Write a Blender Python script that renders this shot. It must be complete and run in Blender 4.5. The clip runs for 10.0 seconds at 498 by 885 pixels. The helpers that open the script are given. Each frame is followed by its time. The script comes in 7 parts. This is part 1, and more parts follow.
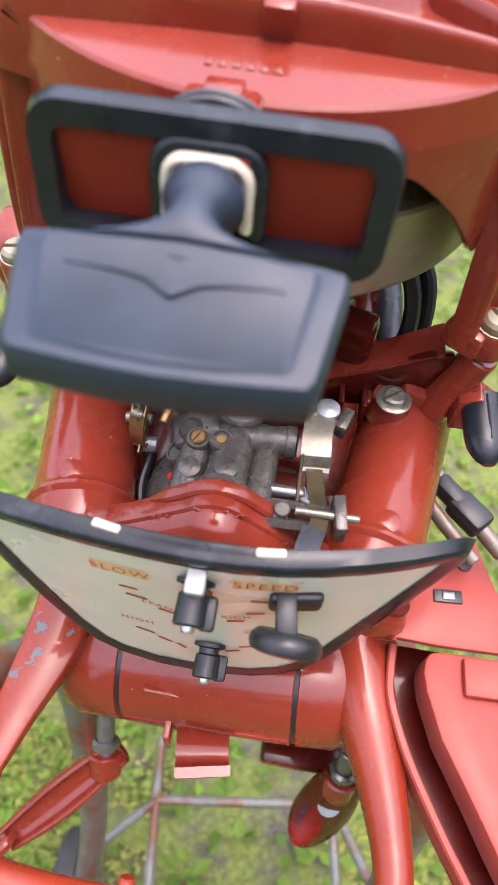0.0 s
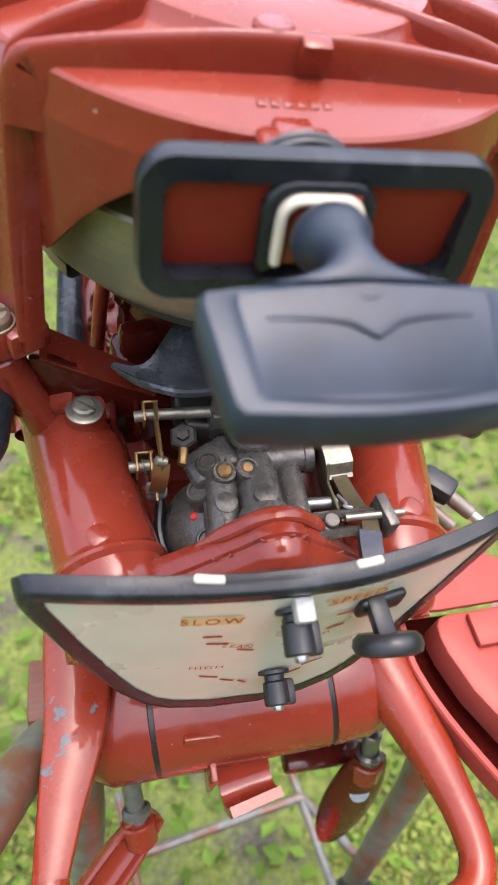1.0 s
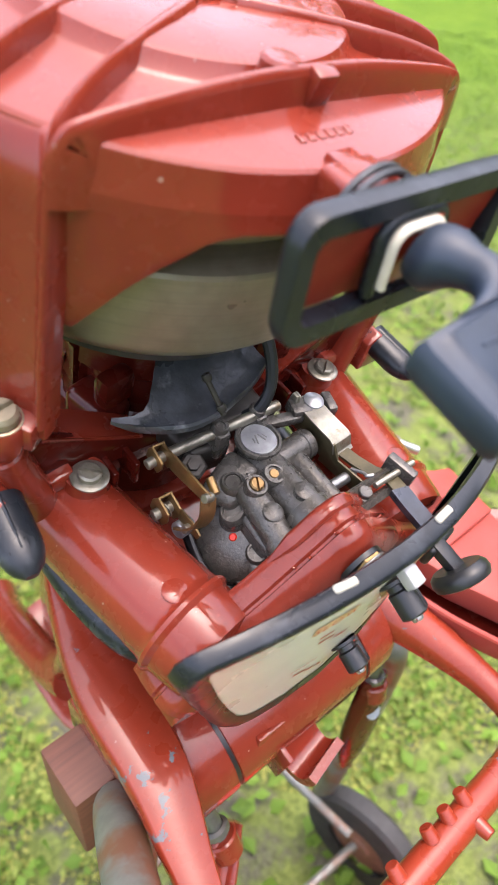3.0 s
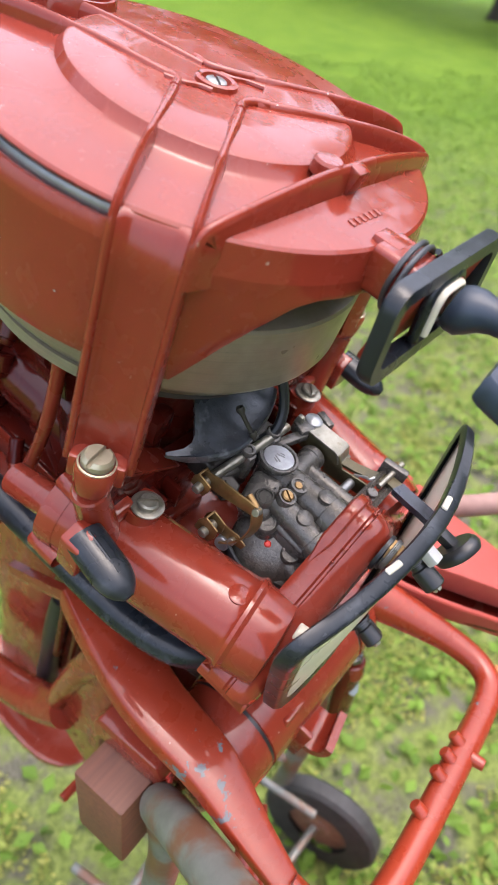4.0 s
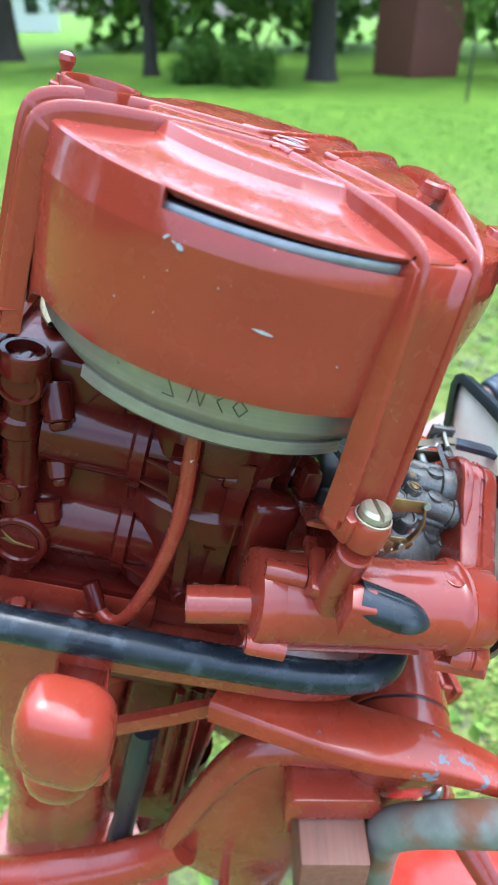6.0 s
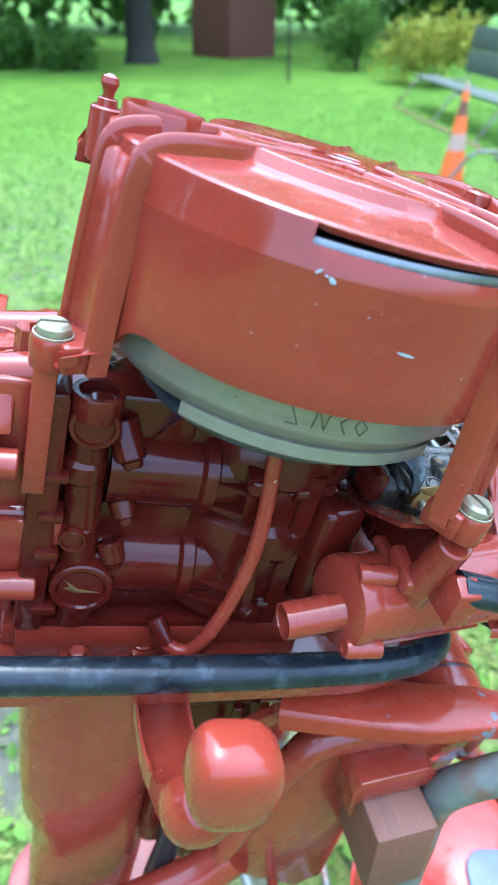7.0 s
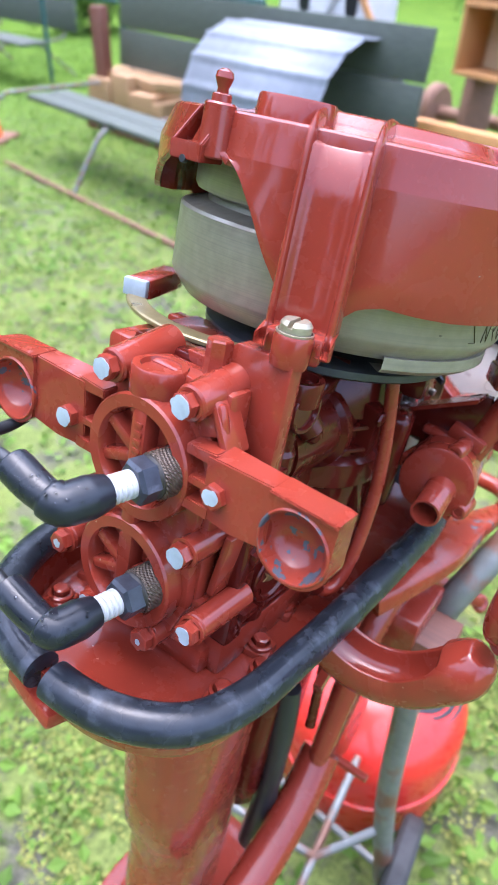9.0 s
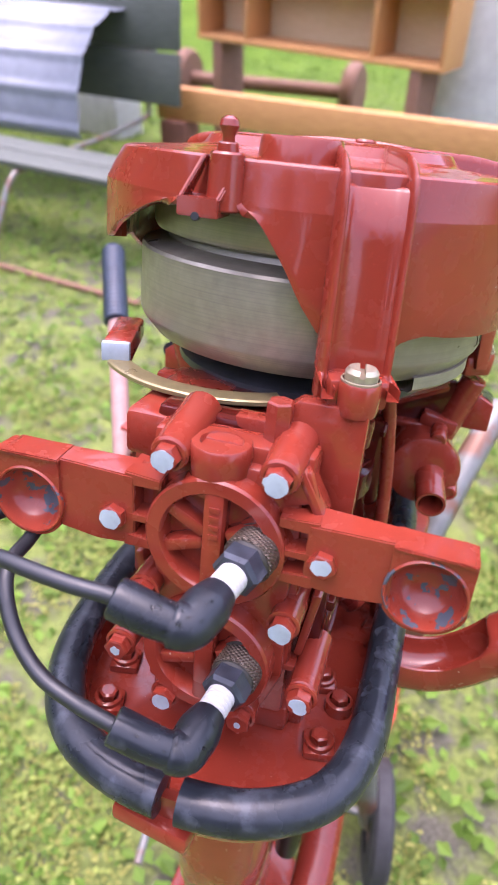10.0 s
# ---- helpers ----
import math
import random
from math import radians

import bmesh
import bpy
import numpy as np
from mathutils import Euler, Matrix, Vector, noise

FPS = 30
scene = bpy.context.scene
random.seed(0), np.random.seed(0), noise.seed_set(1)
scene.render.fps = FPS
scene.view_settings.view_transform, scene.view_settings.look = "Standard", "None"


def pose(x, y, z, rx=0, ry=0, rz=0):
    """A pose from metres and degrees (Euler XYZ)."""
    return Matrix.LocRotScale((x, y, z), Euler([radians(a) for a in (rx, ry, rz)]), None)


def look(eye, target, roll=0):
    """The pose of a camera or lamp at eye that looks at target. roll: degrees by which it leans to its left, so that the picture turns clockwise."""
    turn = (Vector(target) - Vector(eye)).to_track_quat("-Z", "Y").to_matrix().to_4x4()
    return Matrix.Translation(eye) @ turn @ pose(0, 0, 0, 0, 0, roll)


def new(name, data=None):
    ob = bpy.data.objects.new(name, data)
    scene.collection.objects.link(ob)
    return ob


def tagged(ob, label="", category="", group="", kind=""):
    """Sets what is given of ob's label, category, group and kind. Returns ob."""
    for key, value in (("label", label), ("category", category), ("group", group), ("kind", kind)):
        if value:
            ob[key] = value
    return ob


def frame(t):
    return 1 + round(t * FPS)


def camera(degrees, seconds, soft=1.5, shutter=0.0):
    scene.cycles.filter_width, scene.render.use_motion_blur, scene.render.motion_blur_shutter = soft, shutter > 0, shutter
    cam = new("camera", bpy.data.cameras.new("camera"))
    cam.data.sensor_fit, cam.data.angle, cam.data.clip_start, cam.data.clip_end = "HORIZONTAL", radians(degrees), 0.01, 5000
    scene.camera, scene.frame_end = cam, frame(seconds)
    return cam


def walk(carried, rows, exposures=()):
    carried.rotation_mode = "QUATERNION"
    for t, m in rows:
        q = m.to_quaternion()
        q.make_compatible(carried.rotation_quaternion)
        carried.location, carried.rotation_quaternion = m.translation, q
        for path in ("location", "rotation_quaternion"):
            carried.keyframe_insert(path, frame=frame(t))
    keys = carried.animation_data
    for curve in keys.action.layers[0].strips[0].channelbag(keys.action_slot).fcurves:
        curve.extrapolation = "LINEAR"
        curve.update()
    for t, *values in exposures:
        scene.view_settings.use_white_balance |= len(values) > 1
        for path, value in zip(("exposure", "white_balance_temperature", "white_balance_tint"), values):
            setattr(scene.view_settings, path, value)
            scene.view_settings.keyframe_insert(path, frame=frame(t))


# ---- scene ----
cam = camera(41.7, 10.0, soft=1.5)
METRES, EYE, TILT, LEAN, TURN = 1.4, 1.45, -42.0, -5.0, 0.0
ROWS = [
    (0.0, 0.0, 0.0, 0.0, -0.0, -0.0, 0.0),
    (0.5, -0.0591, -0.0116, 0.0074, -10.08, 0.59, 8.16),
    (1.0, -0.081, 0.009, 0.0155, -15.81, -0.9, 12.65),
    (1.5, -0.0868, 0.043, 0.0264, -19.35, -2.78, 17.14),
    (2.0, -0.097, 0.0578, 0.0451, -23.35, -5.2, 20.03),
    (2.5, -0.1302, 0.0518, 0.0628, -29.03, -6.76, 24.6),
    (2.7, -0.1388, 0.0495, 0.0653, -33.47, -9.38, 26.79),
    (3.8, -0.2277, 0.0436, 0.1139, -51.72, -18.1, 32.31),
    (4.0, -0.2288, 0.0522, 0.1237, -53.84, -19.18, 31.84),
    (4.5, -0.2233, 0.0764, 0.1436, -61.61, -24.71, 35.23),
    (5.0, -0.2262, 0.0966, 0.1638, -70.82, -30.26, 37.62),
    (5.5, -0.2574, 0.167, 0.2098, -87.4, -37.88, 41.66),
    (6.0, -0.2712, 0.2053, 0.2622, -99.09, -44.35, 40.4),
    (6.2, -0.2687, 0.2222, 0.2809, -102.34, -46.79, 38.92),
    (7.3, -0.233, 0.2803, 0.3437, -122.38, -60.64, 34.58),
    (7.5, -0.228, 0.292, 0.3512, -126.86, -63.92, 32.69),
    (8.0, -0.1759, 0.331, 0.3926, -137.17, -70.2, 26.19),
    (8.5, -0.13, 0.3821, 0.4411, -147.53, -74.36, 20.23),
    (9.0, -0.0953, 0.4112, 0.464, -152.83, -77.09, 14.58),
    (9.5, -0.0295, 0.4128, 0.4536, -160.35, -80.47, 9.56),
    (10.0, 0.0113, 0.4075, 0.4722, -169.26, -81.71, 1.92),
]
walk(cam, [(t, pose(0, 0, EYE, TILT, LEAN, TURN) @ pose(METRES * x, METRES * y, METRES * z, 90 + pitch, roll, yaw)) for t, x, y, z, yaw, pitch, roll in ROWS],
     [(0.0, 1.8, 6500, 22), (1.0, 1.7, 6550, 16), (2.0, 1.95, 6650, 16), (2.5, 1.98, 6700, 18), (4.5, 1.64, 6500, 15), (5.5, 1.76, 6400, 11), (6.0, 2.26, 5250, 2), (7.5, 2.38, 4720, 0), (8.5, 2.25, 4880, 6), (9.0, 2.2, 5450, 20), (10.0, 2.05, 6050, 37)])
cam.data.dof.use_dof = True
cam.data.dof.focus_distance = 0.41
cam.data.dof.aperture_fstop = 11.0

# ---- sky and light: a bright, thinly overcast day ----
SUN_EL, SUN_AZ = 80.0, 140.0
world = bpy.data.worlds.new("world")
scene.world = world
world.use_nodes = True
wn = world.node_tree.nodes
sky = wn.new("ShaderNodeTexSky")
sky.sky_type = "NISHITA"
sky.sun_disc = False
sky.sun_elevation, sky.sun_rotation = radians(SUN_EL), radians(SUN_AZ)
sky.air_density, sky.dust_density, sky.ozone_density = 1.0, 4.0, 1.0
sat = wn.new("ShaderNodeHueSaturation")
sat.inputs["Saturation"].default_value = 0.8
world.node_tree.links.new(sky.outputs[0], sat.inputs["Color"])
world.node_tree.links.new(sat.outputs[0], wn["Background"].inputs["Color"])
wn["Background"].inputs["Strength"].default_value = 0.195
sun = new("sun", bpy.data.lights.new("sun", "SUN"))
sun.data.energy, sun.data.angle, sun.data.color = 0.68, radians(130), (1.0, 0.97, 0.93)
sun_way = Vector((math.sin(radians(SUN_AZ)) * math.cos(radians(SUN_EL)), math.cos(radians(SUN_AZ)) * math.cos(radians(SUN_EL)), math.sin(radians(SUN_EL))))
sun.matrix_world = look(sun_way * 20, (0, 0, 0))


# ---- materials ----
def material(name):
    m = bpy.data.materials.new(name)
    m.use_nodes = True
    nodes, links = m.node_tree.nodes, m.node_tree.links
    return m, nodes, links, nodes["Principled BSDF"]


def noise_node(nodes, links, scale, detail=4.0, rough=0.55, coords="Object"):
    co = nodes.new("ShaderNodeTexCoord")
    n = nodes.new("ShaderNodeTexNoise")
    n.inputs["Scale"].default_value, n.inputs["Detail"].default_value, n.inputs["Roughness"].default_value = scale, detail, rough
    links.new(co.outputs[coords], n.inputs["Vector"])
    return n.outputs["Fac"]


def ramp(nodes, links, fac, *stops):
    r = nodes.new("ShaderNodeValToRGB")
    while len(r.color_ramp.elements) < len(stops):
        r.color_ramp.elements.new(0.5)
    for e, (p, c) in zip(r.color_ramp.elements, stops):
        e.position, e.color = p, (*c, 1) if len(c) == 3 else c
    links.new(fac, r.inputs["Fac"])
    return r.outputs["Color"]


def mixed(nodes, links, fac, a, b):
    m = nodes.new("ShaderNodeMix")
    m.data_type = "RGBA"
    for value, socket in ((fac, m.inputs[0]), (a, m.inputs[6]), (b, m.inputs[7])):
        if isinstance(value, (int, float)):
            socket.default_value = value
        elif isinstance(value, tuple):
            socket.default_value = (*value, 1)
        else:
            links.new(value, socket)
    return m.outputs[2]


def bump(nodes, links, fac, strength, distance, bsdf, under=None):
    b = nodes.new("ShaderNodeBump")
    b.inputs["Strength"].default_value, b.inputs["Distance"].default_value = strength, distance
    links.new(fac, b.inputs["Height"])
    if under is not None:
        links.new(under, b.inputs["Normal"])
    links.new(b.outputs["Normal"], bsdf.inputs["Normal"])
    return b.outputs["Normal"]


def paint(name, base, dark, rough=0.34, chip=0.0, orange=0.25, coat=0.45, specks=0.0, bare=(0.105, 0.118, 0.13), chip_scale=55, worn_at=None):
    """Brushed-on enamel over cast metal: slow tone changes, fine sag relief, optional chips to grey primer."""
    m, nodes, links, b = material(name)
    slow = noise_node(nodes, links, 14, 3)
    col = mixed(nodes, links, ramp(nodes, links, slow, (0.35, (0, 0, 0)), (0.7, (1, 1, 1))), dark, base)
    fine = noise_node(nodes, links, 420, 2)
    col = mixed(nodes, links, ramp(nodes, links, fine, (0.62, (0, 0, 0)), (0.8, (0.22, 0.22, 0.22))), col, tuple(min(1, c * 1.8 + 0.01) for c in base))
    r = ramp(nodes, links, noise_node(nodes, links, 45, 4), (0.3, (rough - 0.1,) * 3), (0.75, (rough + 0.12,) * 3))
    if chip > 0:
        flake = noise_node(nodes, links, chip_scale, 5, 0.6)
        if worn_at:
            co = nodes.new("ShaderNodeTexCoord")
            away = nodes.new("ShaderNodeVectorMath")
            away.operation = "DISTANCE"
            away.inputs[1].default_value = worn_at
            links.new(co.outputs["Object"], away.inputs[0])
            near = nodes.new("ShaderNodeMapRange")
            near.inputs["From Min"].default_value, near.inputs["From Max"].default_value = 0.0, 0.06
            near.inputs["To Min"].default_value, near.inputs["To Max"].default_value = 0.155, 0.0
            links.new(away.outputs["Value"], near.inputs["Value"])
            add = nodes.new("ShaderNodeMath")
            links.new(flake, add.inputs[0]), links.new(near.outputs[0], add.inputs[1])
            flake = add.outputs[0]
        c = ramp(nodes, links, flake, (1 - chip, (0, 0, 0)), (1 - chip + 0.012, (1, 1, 1)))
        col = mixed(nodes, links, c, col, bare)
        r = mixed(nodes, links, c, r, (0.6, 0.6, 0.6))
    if specks > 0:
        s = ramp(nodes, links, noise_node(nodes, links, 260, 2, 0.4), (0.755, (0, 0, 0)), (0.775, (1, 1, 1)))
        s2 = ramp(nodes, links, noise_node(nodes, links, 9, 2), (0.5, (0, 0, 0)), (0.6, (specks,) * 3))
        mul = nodes.new("ShaderNodeMath")
        mul.operation = "MULTIPLY"
        links.new(s, mul.inputs[0]), links.new(s2, mul.inputs[1])
        col = mixed(nodes, links, mul.outputs[0], col, (0.6, 0.5, 0.42))
    links.new(col, b.inputs["Base Color"])
    links.new(r, b.inputs["Roughness"])
    b.inputs["Coat Weight"].default_value, b.inputs["Coat Roughness"].default_value = coat, 0.05
    b.inputs["Specular IOR Level"].default_value = 0.2
    first = bump(nodes, links, noise_node(nodes, links, 90, 3), orange, 0.0006, b)
    bump(nodes, links, noise_node(nodes, links, 700, 2), orange * 0.6, 0.00012, b, first)
    return m


def plain(name, base, rough, metal=0.0, scale=120, vary=0.25, relief=0.2, depth=0.0003, dark=None, slow=None):
    m, nodes, links, b = material(name)
    d = dark or tuple(c * (1 - vary) for c in base)
    col = mixed(nodes, links, ramp(nodes, links, noise_node(nodes, links, scale, 5), (0.3, (0, 0, 0)), (0.7, (1, 1, 1))), d, base)
    if slow:
        col = mixed(nodes, links, ramp(nodes, links, noise_node(nodes, links, slow[0], 4, 0.6), (slow[1], (0, 0, 0)), (slow[1] + 0.12, (1, 1, 1))), col, slow[2])
    links.new(col, b.inputs["Base Color"])
    links.new(ramp(nodes, links, noise_node(nodes, links, scale * 0.4, 4), (0.3, (max(0.02, rough - 0.08),) * 3), (0.7, (min(1, rough + 0.1),) * 3)), b.inputs["Roughness"])
    b.inputs["Metallic"].default_value = metal
    bump(nodes, links, noise_node(nodes, links, scale * 2.5, 3), relief, depth, b)
    return m


RED = paint("red_enamel", (0.222, 0.0305, 0.0158), (0.190, 0.0250, 0.0130), 0.25, specks=0.5, coat=0.55, orange=0.3)
# the red enamel again, darkened and dulled: shade of recessed castings in its colour
RED_SHADED = paint("shaded_red_enamel", (0.078, 0.0074, 0.0043), (0.050, 0.0050, 0.0031), 0.24, orange=0.35, coat=0.35)
RED_SHADED.node_tree.nodes["Principled BSDF"].inputs["Specular IOR Level"].default_value = 0.12
RED_WORN = paint("worn_red_enamel", (0.262, 0.0335, 0.0138), (0.196, 0.0240, 0.0105), 0.30, chip=0.31, specks=0.35, worn_at=(-.124, -.24, -.372))
RED_CUP = paint("scuffed_red_enamel", (0.27, 0.038, 0.018), (0.2, 0.027, 0.014), 0.34, chip=0.43, bare=(0.055, 0.066, 0.082), chip_scale=75)
RED_FLAT = paint("matt_red_paint", (0.25, 0.028, 0.016), (0.21, 0.022, 0.013), 0.5, coat=0.0, orange=0.15, specks=0.4)
PINK_RED = paint("faded_red_enamel", (0.34, 0.062, 0.048), (0.29, 0.048, 0.036), 0.5, coat=0.1)
RUBBER = plain("black_rubber", (0.014, 0.017, 0.022), 0.28, scale=60, vary=0.45, relief=0.45, slow=(34, 0.60, (0.035, 0.040, 0.047)))
SEAL = plain("scuffed_rim_rubber", (0.017, 0.021, 0.027), 0.27, scale=80, vary=0.5, relief=0.6, slow=(60, 0.55, (0.040, 0.046, 0.056)))
GRIP = plain("grey_black_plastic", (0.022, 0.034, 0.055), 0.42, scale=50, vary=0.4, relief=0.4, slow=(30, 0.68, (0.055, 0.048, 0.040)))
BLACK = plain("black_plastic", (0.018, 0.019, 0.021), 0.33, scale=80, vary=0.3, relief=0.2)
HOSE = plain("black_cable", (0.016, 0.018, 0.021), 0.4, scale=90, vary=0.3, relief=0.2)
FLY = plain("machined_flywheel_steel", (0.300, 0.268, 0.200), 0.35, metal=0.45, scale=120, vary=0.2, relief=0.1, slow=(10, 0.55, (0.235, 0.215, 0.155)))


def turned(m):
    """Fine lathe marks that run round the axis: noise stretched along the turn."""
    nodes, links = m.node_tree.nodes, m.node_tree.links
    b = nodes["Principled BSDF"]
    co, mp, n = nodes.new("ShaderNodeTexCoord"), nodes.new("ShaderNodeMapping"), nodes.new("ShaderNodeTexNoise")
    mp.inputs["Scale"].default_value = (6, 6, 900)
    n.inputs["Scale"].default_value, n.inputs["Detail"].default_value = 1.0, 3
    links.new(co.outputs["Object"], mp.inputs["Vector"])
    links.new(mp.outputs[0], n.inputs["Vector"])
    bump(nodes, links, n.outputs["Fac"], 0.22, 0.0002, b)
    old = b.inputs["Base Color"].links[0].from_socket
    links.new(mixed(nodes, links, ramp(nodes, links, n.outputs["Fac"], (0.42, (0, 0, 0)), (0.66, (0.35, 0.35, 0.35))), old, (0.17, 0.16, 0.13)), b.inputs["Base Color"])


turned(FLY)
FLY_DARK = plain("dark_steel", (0.07, 0.073, 0.078), 0.42, metal=0.5, scale=60, vary=0.4, relief=0.25)
CAST = plain("oily_cast_zinc", (0.108, 0.099, 0.086), 0.26, metal=0.35, scale=230, vary=0.4, relief=0.7, depth=0.0005, slow=(38, 0.56, (0.075, 0.069, 0.06)))
AGED = plain("yellowed_zinc_plating", (0.33, 0.31, 0.25), 0.36, metal=0.75, scale=150, vary=0.4, relief=0.35, slow=(70, 0.58, (0.15, 0.11, 0.065)))
ALLOY = plain("dull_alloy", (0.40, 0.41, 0.42), 0.36, metal=0.6, scale=140, vary=0.35, relief=0.35, slow=(90, 0.62, (0.2, 0.2, 0.2)))
OLIVE = plain("dark_olive_plating", (0.10, 0.082, 0.042), 0.38, metal=0.55, scale=110, vary=0.45, relief=0.3)
BLUED = plain("worn_blued_steel", (0.045, 0.052, 0.068), 0.33, metal=0.3, scale=90, vary=0.5, relief=0.4, slow=(60, 0.6, (0.10, 0.11, 0.13)))
ZINC = plain("bright_zinc", (0.52, 0.52, 0.50), 0.33, metal=0.85, scale=120, vary=0.25, relief=0.2, slow=(60, 0.62, (0.32, 0.27, 0.2)))
BRASS = plain("tarnished_brass_plating", (0.33, 0.205, 0.085), 0.36, metal=0.8, scale=110, vary=0.4, relief=0.25, slow=(45, 0.6, (0.16, 0.085, 0.035)))
BRASS_OLD = plain("olive_brass_plate", (0.29, 0.235, 0.11), 0.34, metal=0.5, scale=90, vary=0.3, relief=0.2)
STEEL = plain("grey_steel", (0.26, 0.26, 0.25), 0.35, metal=0.8, scale=90, vary=0.3, relief=0.2)
DULL = plain("dull_black_steel", (0.062, 0.056, 0.048), 0.4, metal=0.5, scale=130, vary=0.4, relief=0.3)
CREAM = plain("cream_panel_enamel", (0.60, 0.60, 0.50), 0.30, scale=30, vary=0.1, relief=0.06)
CREAM_BACK = plain("stained_cream_back", (0.84, 0.80, 0.68), 0.45, scale=30, vary=0.15, slow=(26, 0.66, (0.22, 0.10, 0.03)))
IVORY = plain("ivory_rubber", (0.62, 0.57, 0.46), 0.5, scale=80, vary=0.25)
ORANGE = plain("faded_orange_print", (0.52, 0.075, 0.015), 0.5, scale=200, vary=0.3)
ORANGE_PALE = plain("pale_orange_print", (0.74, 0.54, 0.28), 0.5, scale=200, vary=0.2)
PORCELAIN = plain("white_porcelain", (0.42, 0.42, 0.405), 0.28, scale=60, vary=0.06)
PRIMER = plain("bare_grey_metal", (0.37, 0.43, 0.46), 0.42, metal=0.1, scale=120, vary=0.25, relief=0.5)
GALV = plain("weathered_galvanised_tube", (0.19, 0.195, 0.175), 0.42, metal=0.3, scale=60, vary=0.3, relief=0.3, slow=(17, 0.49, (0.17, 0.082, 0.05)))
RUST = plain("rusty_steel", (0.24, 0.12, 0.07), 0.7, scale=60, vary=0.4, relief=0.5)
RUST_PINK = plain("faded_rusty_tube", (0.34, 0.20, 0.17), 0.6, scale=60, vary=0.3, relief=0.3)
PLATED = plain("yellowed_plating", (0.40, 0.36, 0.25), 0.36, metal=0.6, scale=120, vary=0.25, relief=0.3, slow=(90, 0.62, (0.25, 0.17, 0.08)))
CAM = plain("worn_dark_cam", (0.075, 0.082, 0.092), 0.30, metal=0.3, scale=75, vary=0.6, relief=0.9, depth=0.0006, slow=(48, 0.60, (0.19, 0.20, 0.215)))
WATER, _n, _l, _b = material("clear_water")
_b.inputs["Transmission Weight"].default_value, _b.inputs["IOR"].default_value, _b.inputs["Roughness"].default_value = 1.0, 1.33, 0.02
for soft_black, gloss in ((SEAL, 0.36), (RUBBER, 0.38), (GRIP, 0.42), (BLACK, 0.45)):
    soft_black.node_tree.nodes["Principled BSDF"].inputs["Specular IOR Level"].default_value = gloss
DOT = plain("red_marking_dot", (0.7, 0.03, 0.01), 0.4)
TYRE = plain("dusty_tyre_rubber", (0.035, 0.034, 0.033), 0.7, scale=70, vary=0.4)


# ---- mesh helpers ----
def part(name, bm, mat, parent=None, label="", sharp=35.0, smooth=True):
    me = bpy.data.meshes.new(name)
    bmesh.ops.recalc_face_normals(bm, faces=bm.faces[:])
    bm.to_mesh(me)
    bm.free()
    if smooth:
        me.polygons.foreach_set("use_smooth", [True] * len(me.polygons))
        me.set_sharp_from_angle(angle=radians(sharp))
    me.materials.append(mat)
    ob = new(name, me)
    if parent is not None:
        ob.parent = parent
    if label:
        ob["label"] = label
    return ob


def thing(name, m, label, category, group=""):
    ob = new(name)
    ob.empty_display_size = 0.05
    ob.matrix_world = m
    return tagged(ob, label, category, group)


def V(*a):
    return Vector(a)


def basis(d, up=(0, 0, 1)):
    d = Vector(d).normalized()
    u = Vector(up)
    if abs(d.dot(u.normalized())) > 0.97:
        u = Vector((1, 0, 0))
    x = d.cross(u).normalized()
    y = x.cross(d).normalized()
    return x, y, d


def box(bm, c, size, rot=(0, 0, 0), bevel=0.0, seg=2):
    """A box of the full size given, turned by degrees, with rounded edges."""
    tmp = bmesh.new()
    bmesh.ops.create_cube(tmp, size=1.0)
    bmesh.ops.scale(tmp, vec=size, verts=tmp.verts)
    if bevel > 0:
        bmesh.ops.bevel(tmp, geom=tmp.edges[:], offset=bevel, segments=seg, affect="EDGES", profile=0.5)
    bmesh.ops.transform(tmp, matrix=pose(*c, *rot), verts=tmp.verts)
    return merge(bm, tmp)


def merge(bm, tmp):
    me = bpy.data.meshes.new("tmp")
    tmp.to_mesh(me)
    tmp.free()
    bm.from_mesh(me)
    bpy.data.meshes.remove(me)
    return bm


def lathe_on(bm, base, way, profile, seg=24, a0=0.0, a1=360.0, up=(0, 0, 1)):
    """Turns a profile of (radius, height along way) round an axis through base."""
    x, y, d = basis(way, up)
    base = Vector(base)
    full = abs(a1 - a0) >= 359.9
    n = seg if full else seg + 1
    rings = []
    for r, h in profile:
        if r < 1e-6:
            rings.append([bm.verts.new(base + d * h)])
            continue
        rings.append([bm.verts.new(base + d * h + (x * math.cos(a) + y * math.sin(a)) * r) for a in (radians(a0 + (a1 - a0) * k / seg) for k in range(n))])
    for p, q in zip(rings, rings[1:]):
        for k in range(seg):
            i, j = k % n, (k + 1) % n
            if len(p) == 1 and len(q) == 1:
                continue
            if len(p) == 1:
                bm.faces.new((p[0], q[i], q[j]))
            elif len(q) == 1:
                bm.faces.new((p[i], p[j], q[0]))
            else:
                bm.faces.new((p[i], p[j], q[j], q[i]))
    return bm


def rod(bm, p0, p1, r0, r1=None, seg=20, edge=0.0):
    """A round bar with closed, slightly rounded ends."""
    p0, p1 = Vector(p0), Vector(p1)
    r1 = r0 if r1 is None else r1
    h = (p1 - p0).length
    e = edge or min(r0, r1) * 0.12
    return lathe_on(bm, p0, p1 - p0, [(0, 0), (r0 - e, 0), (r0, e), (r1, h - e), (r1 - e, h), (0, h)], seg)


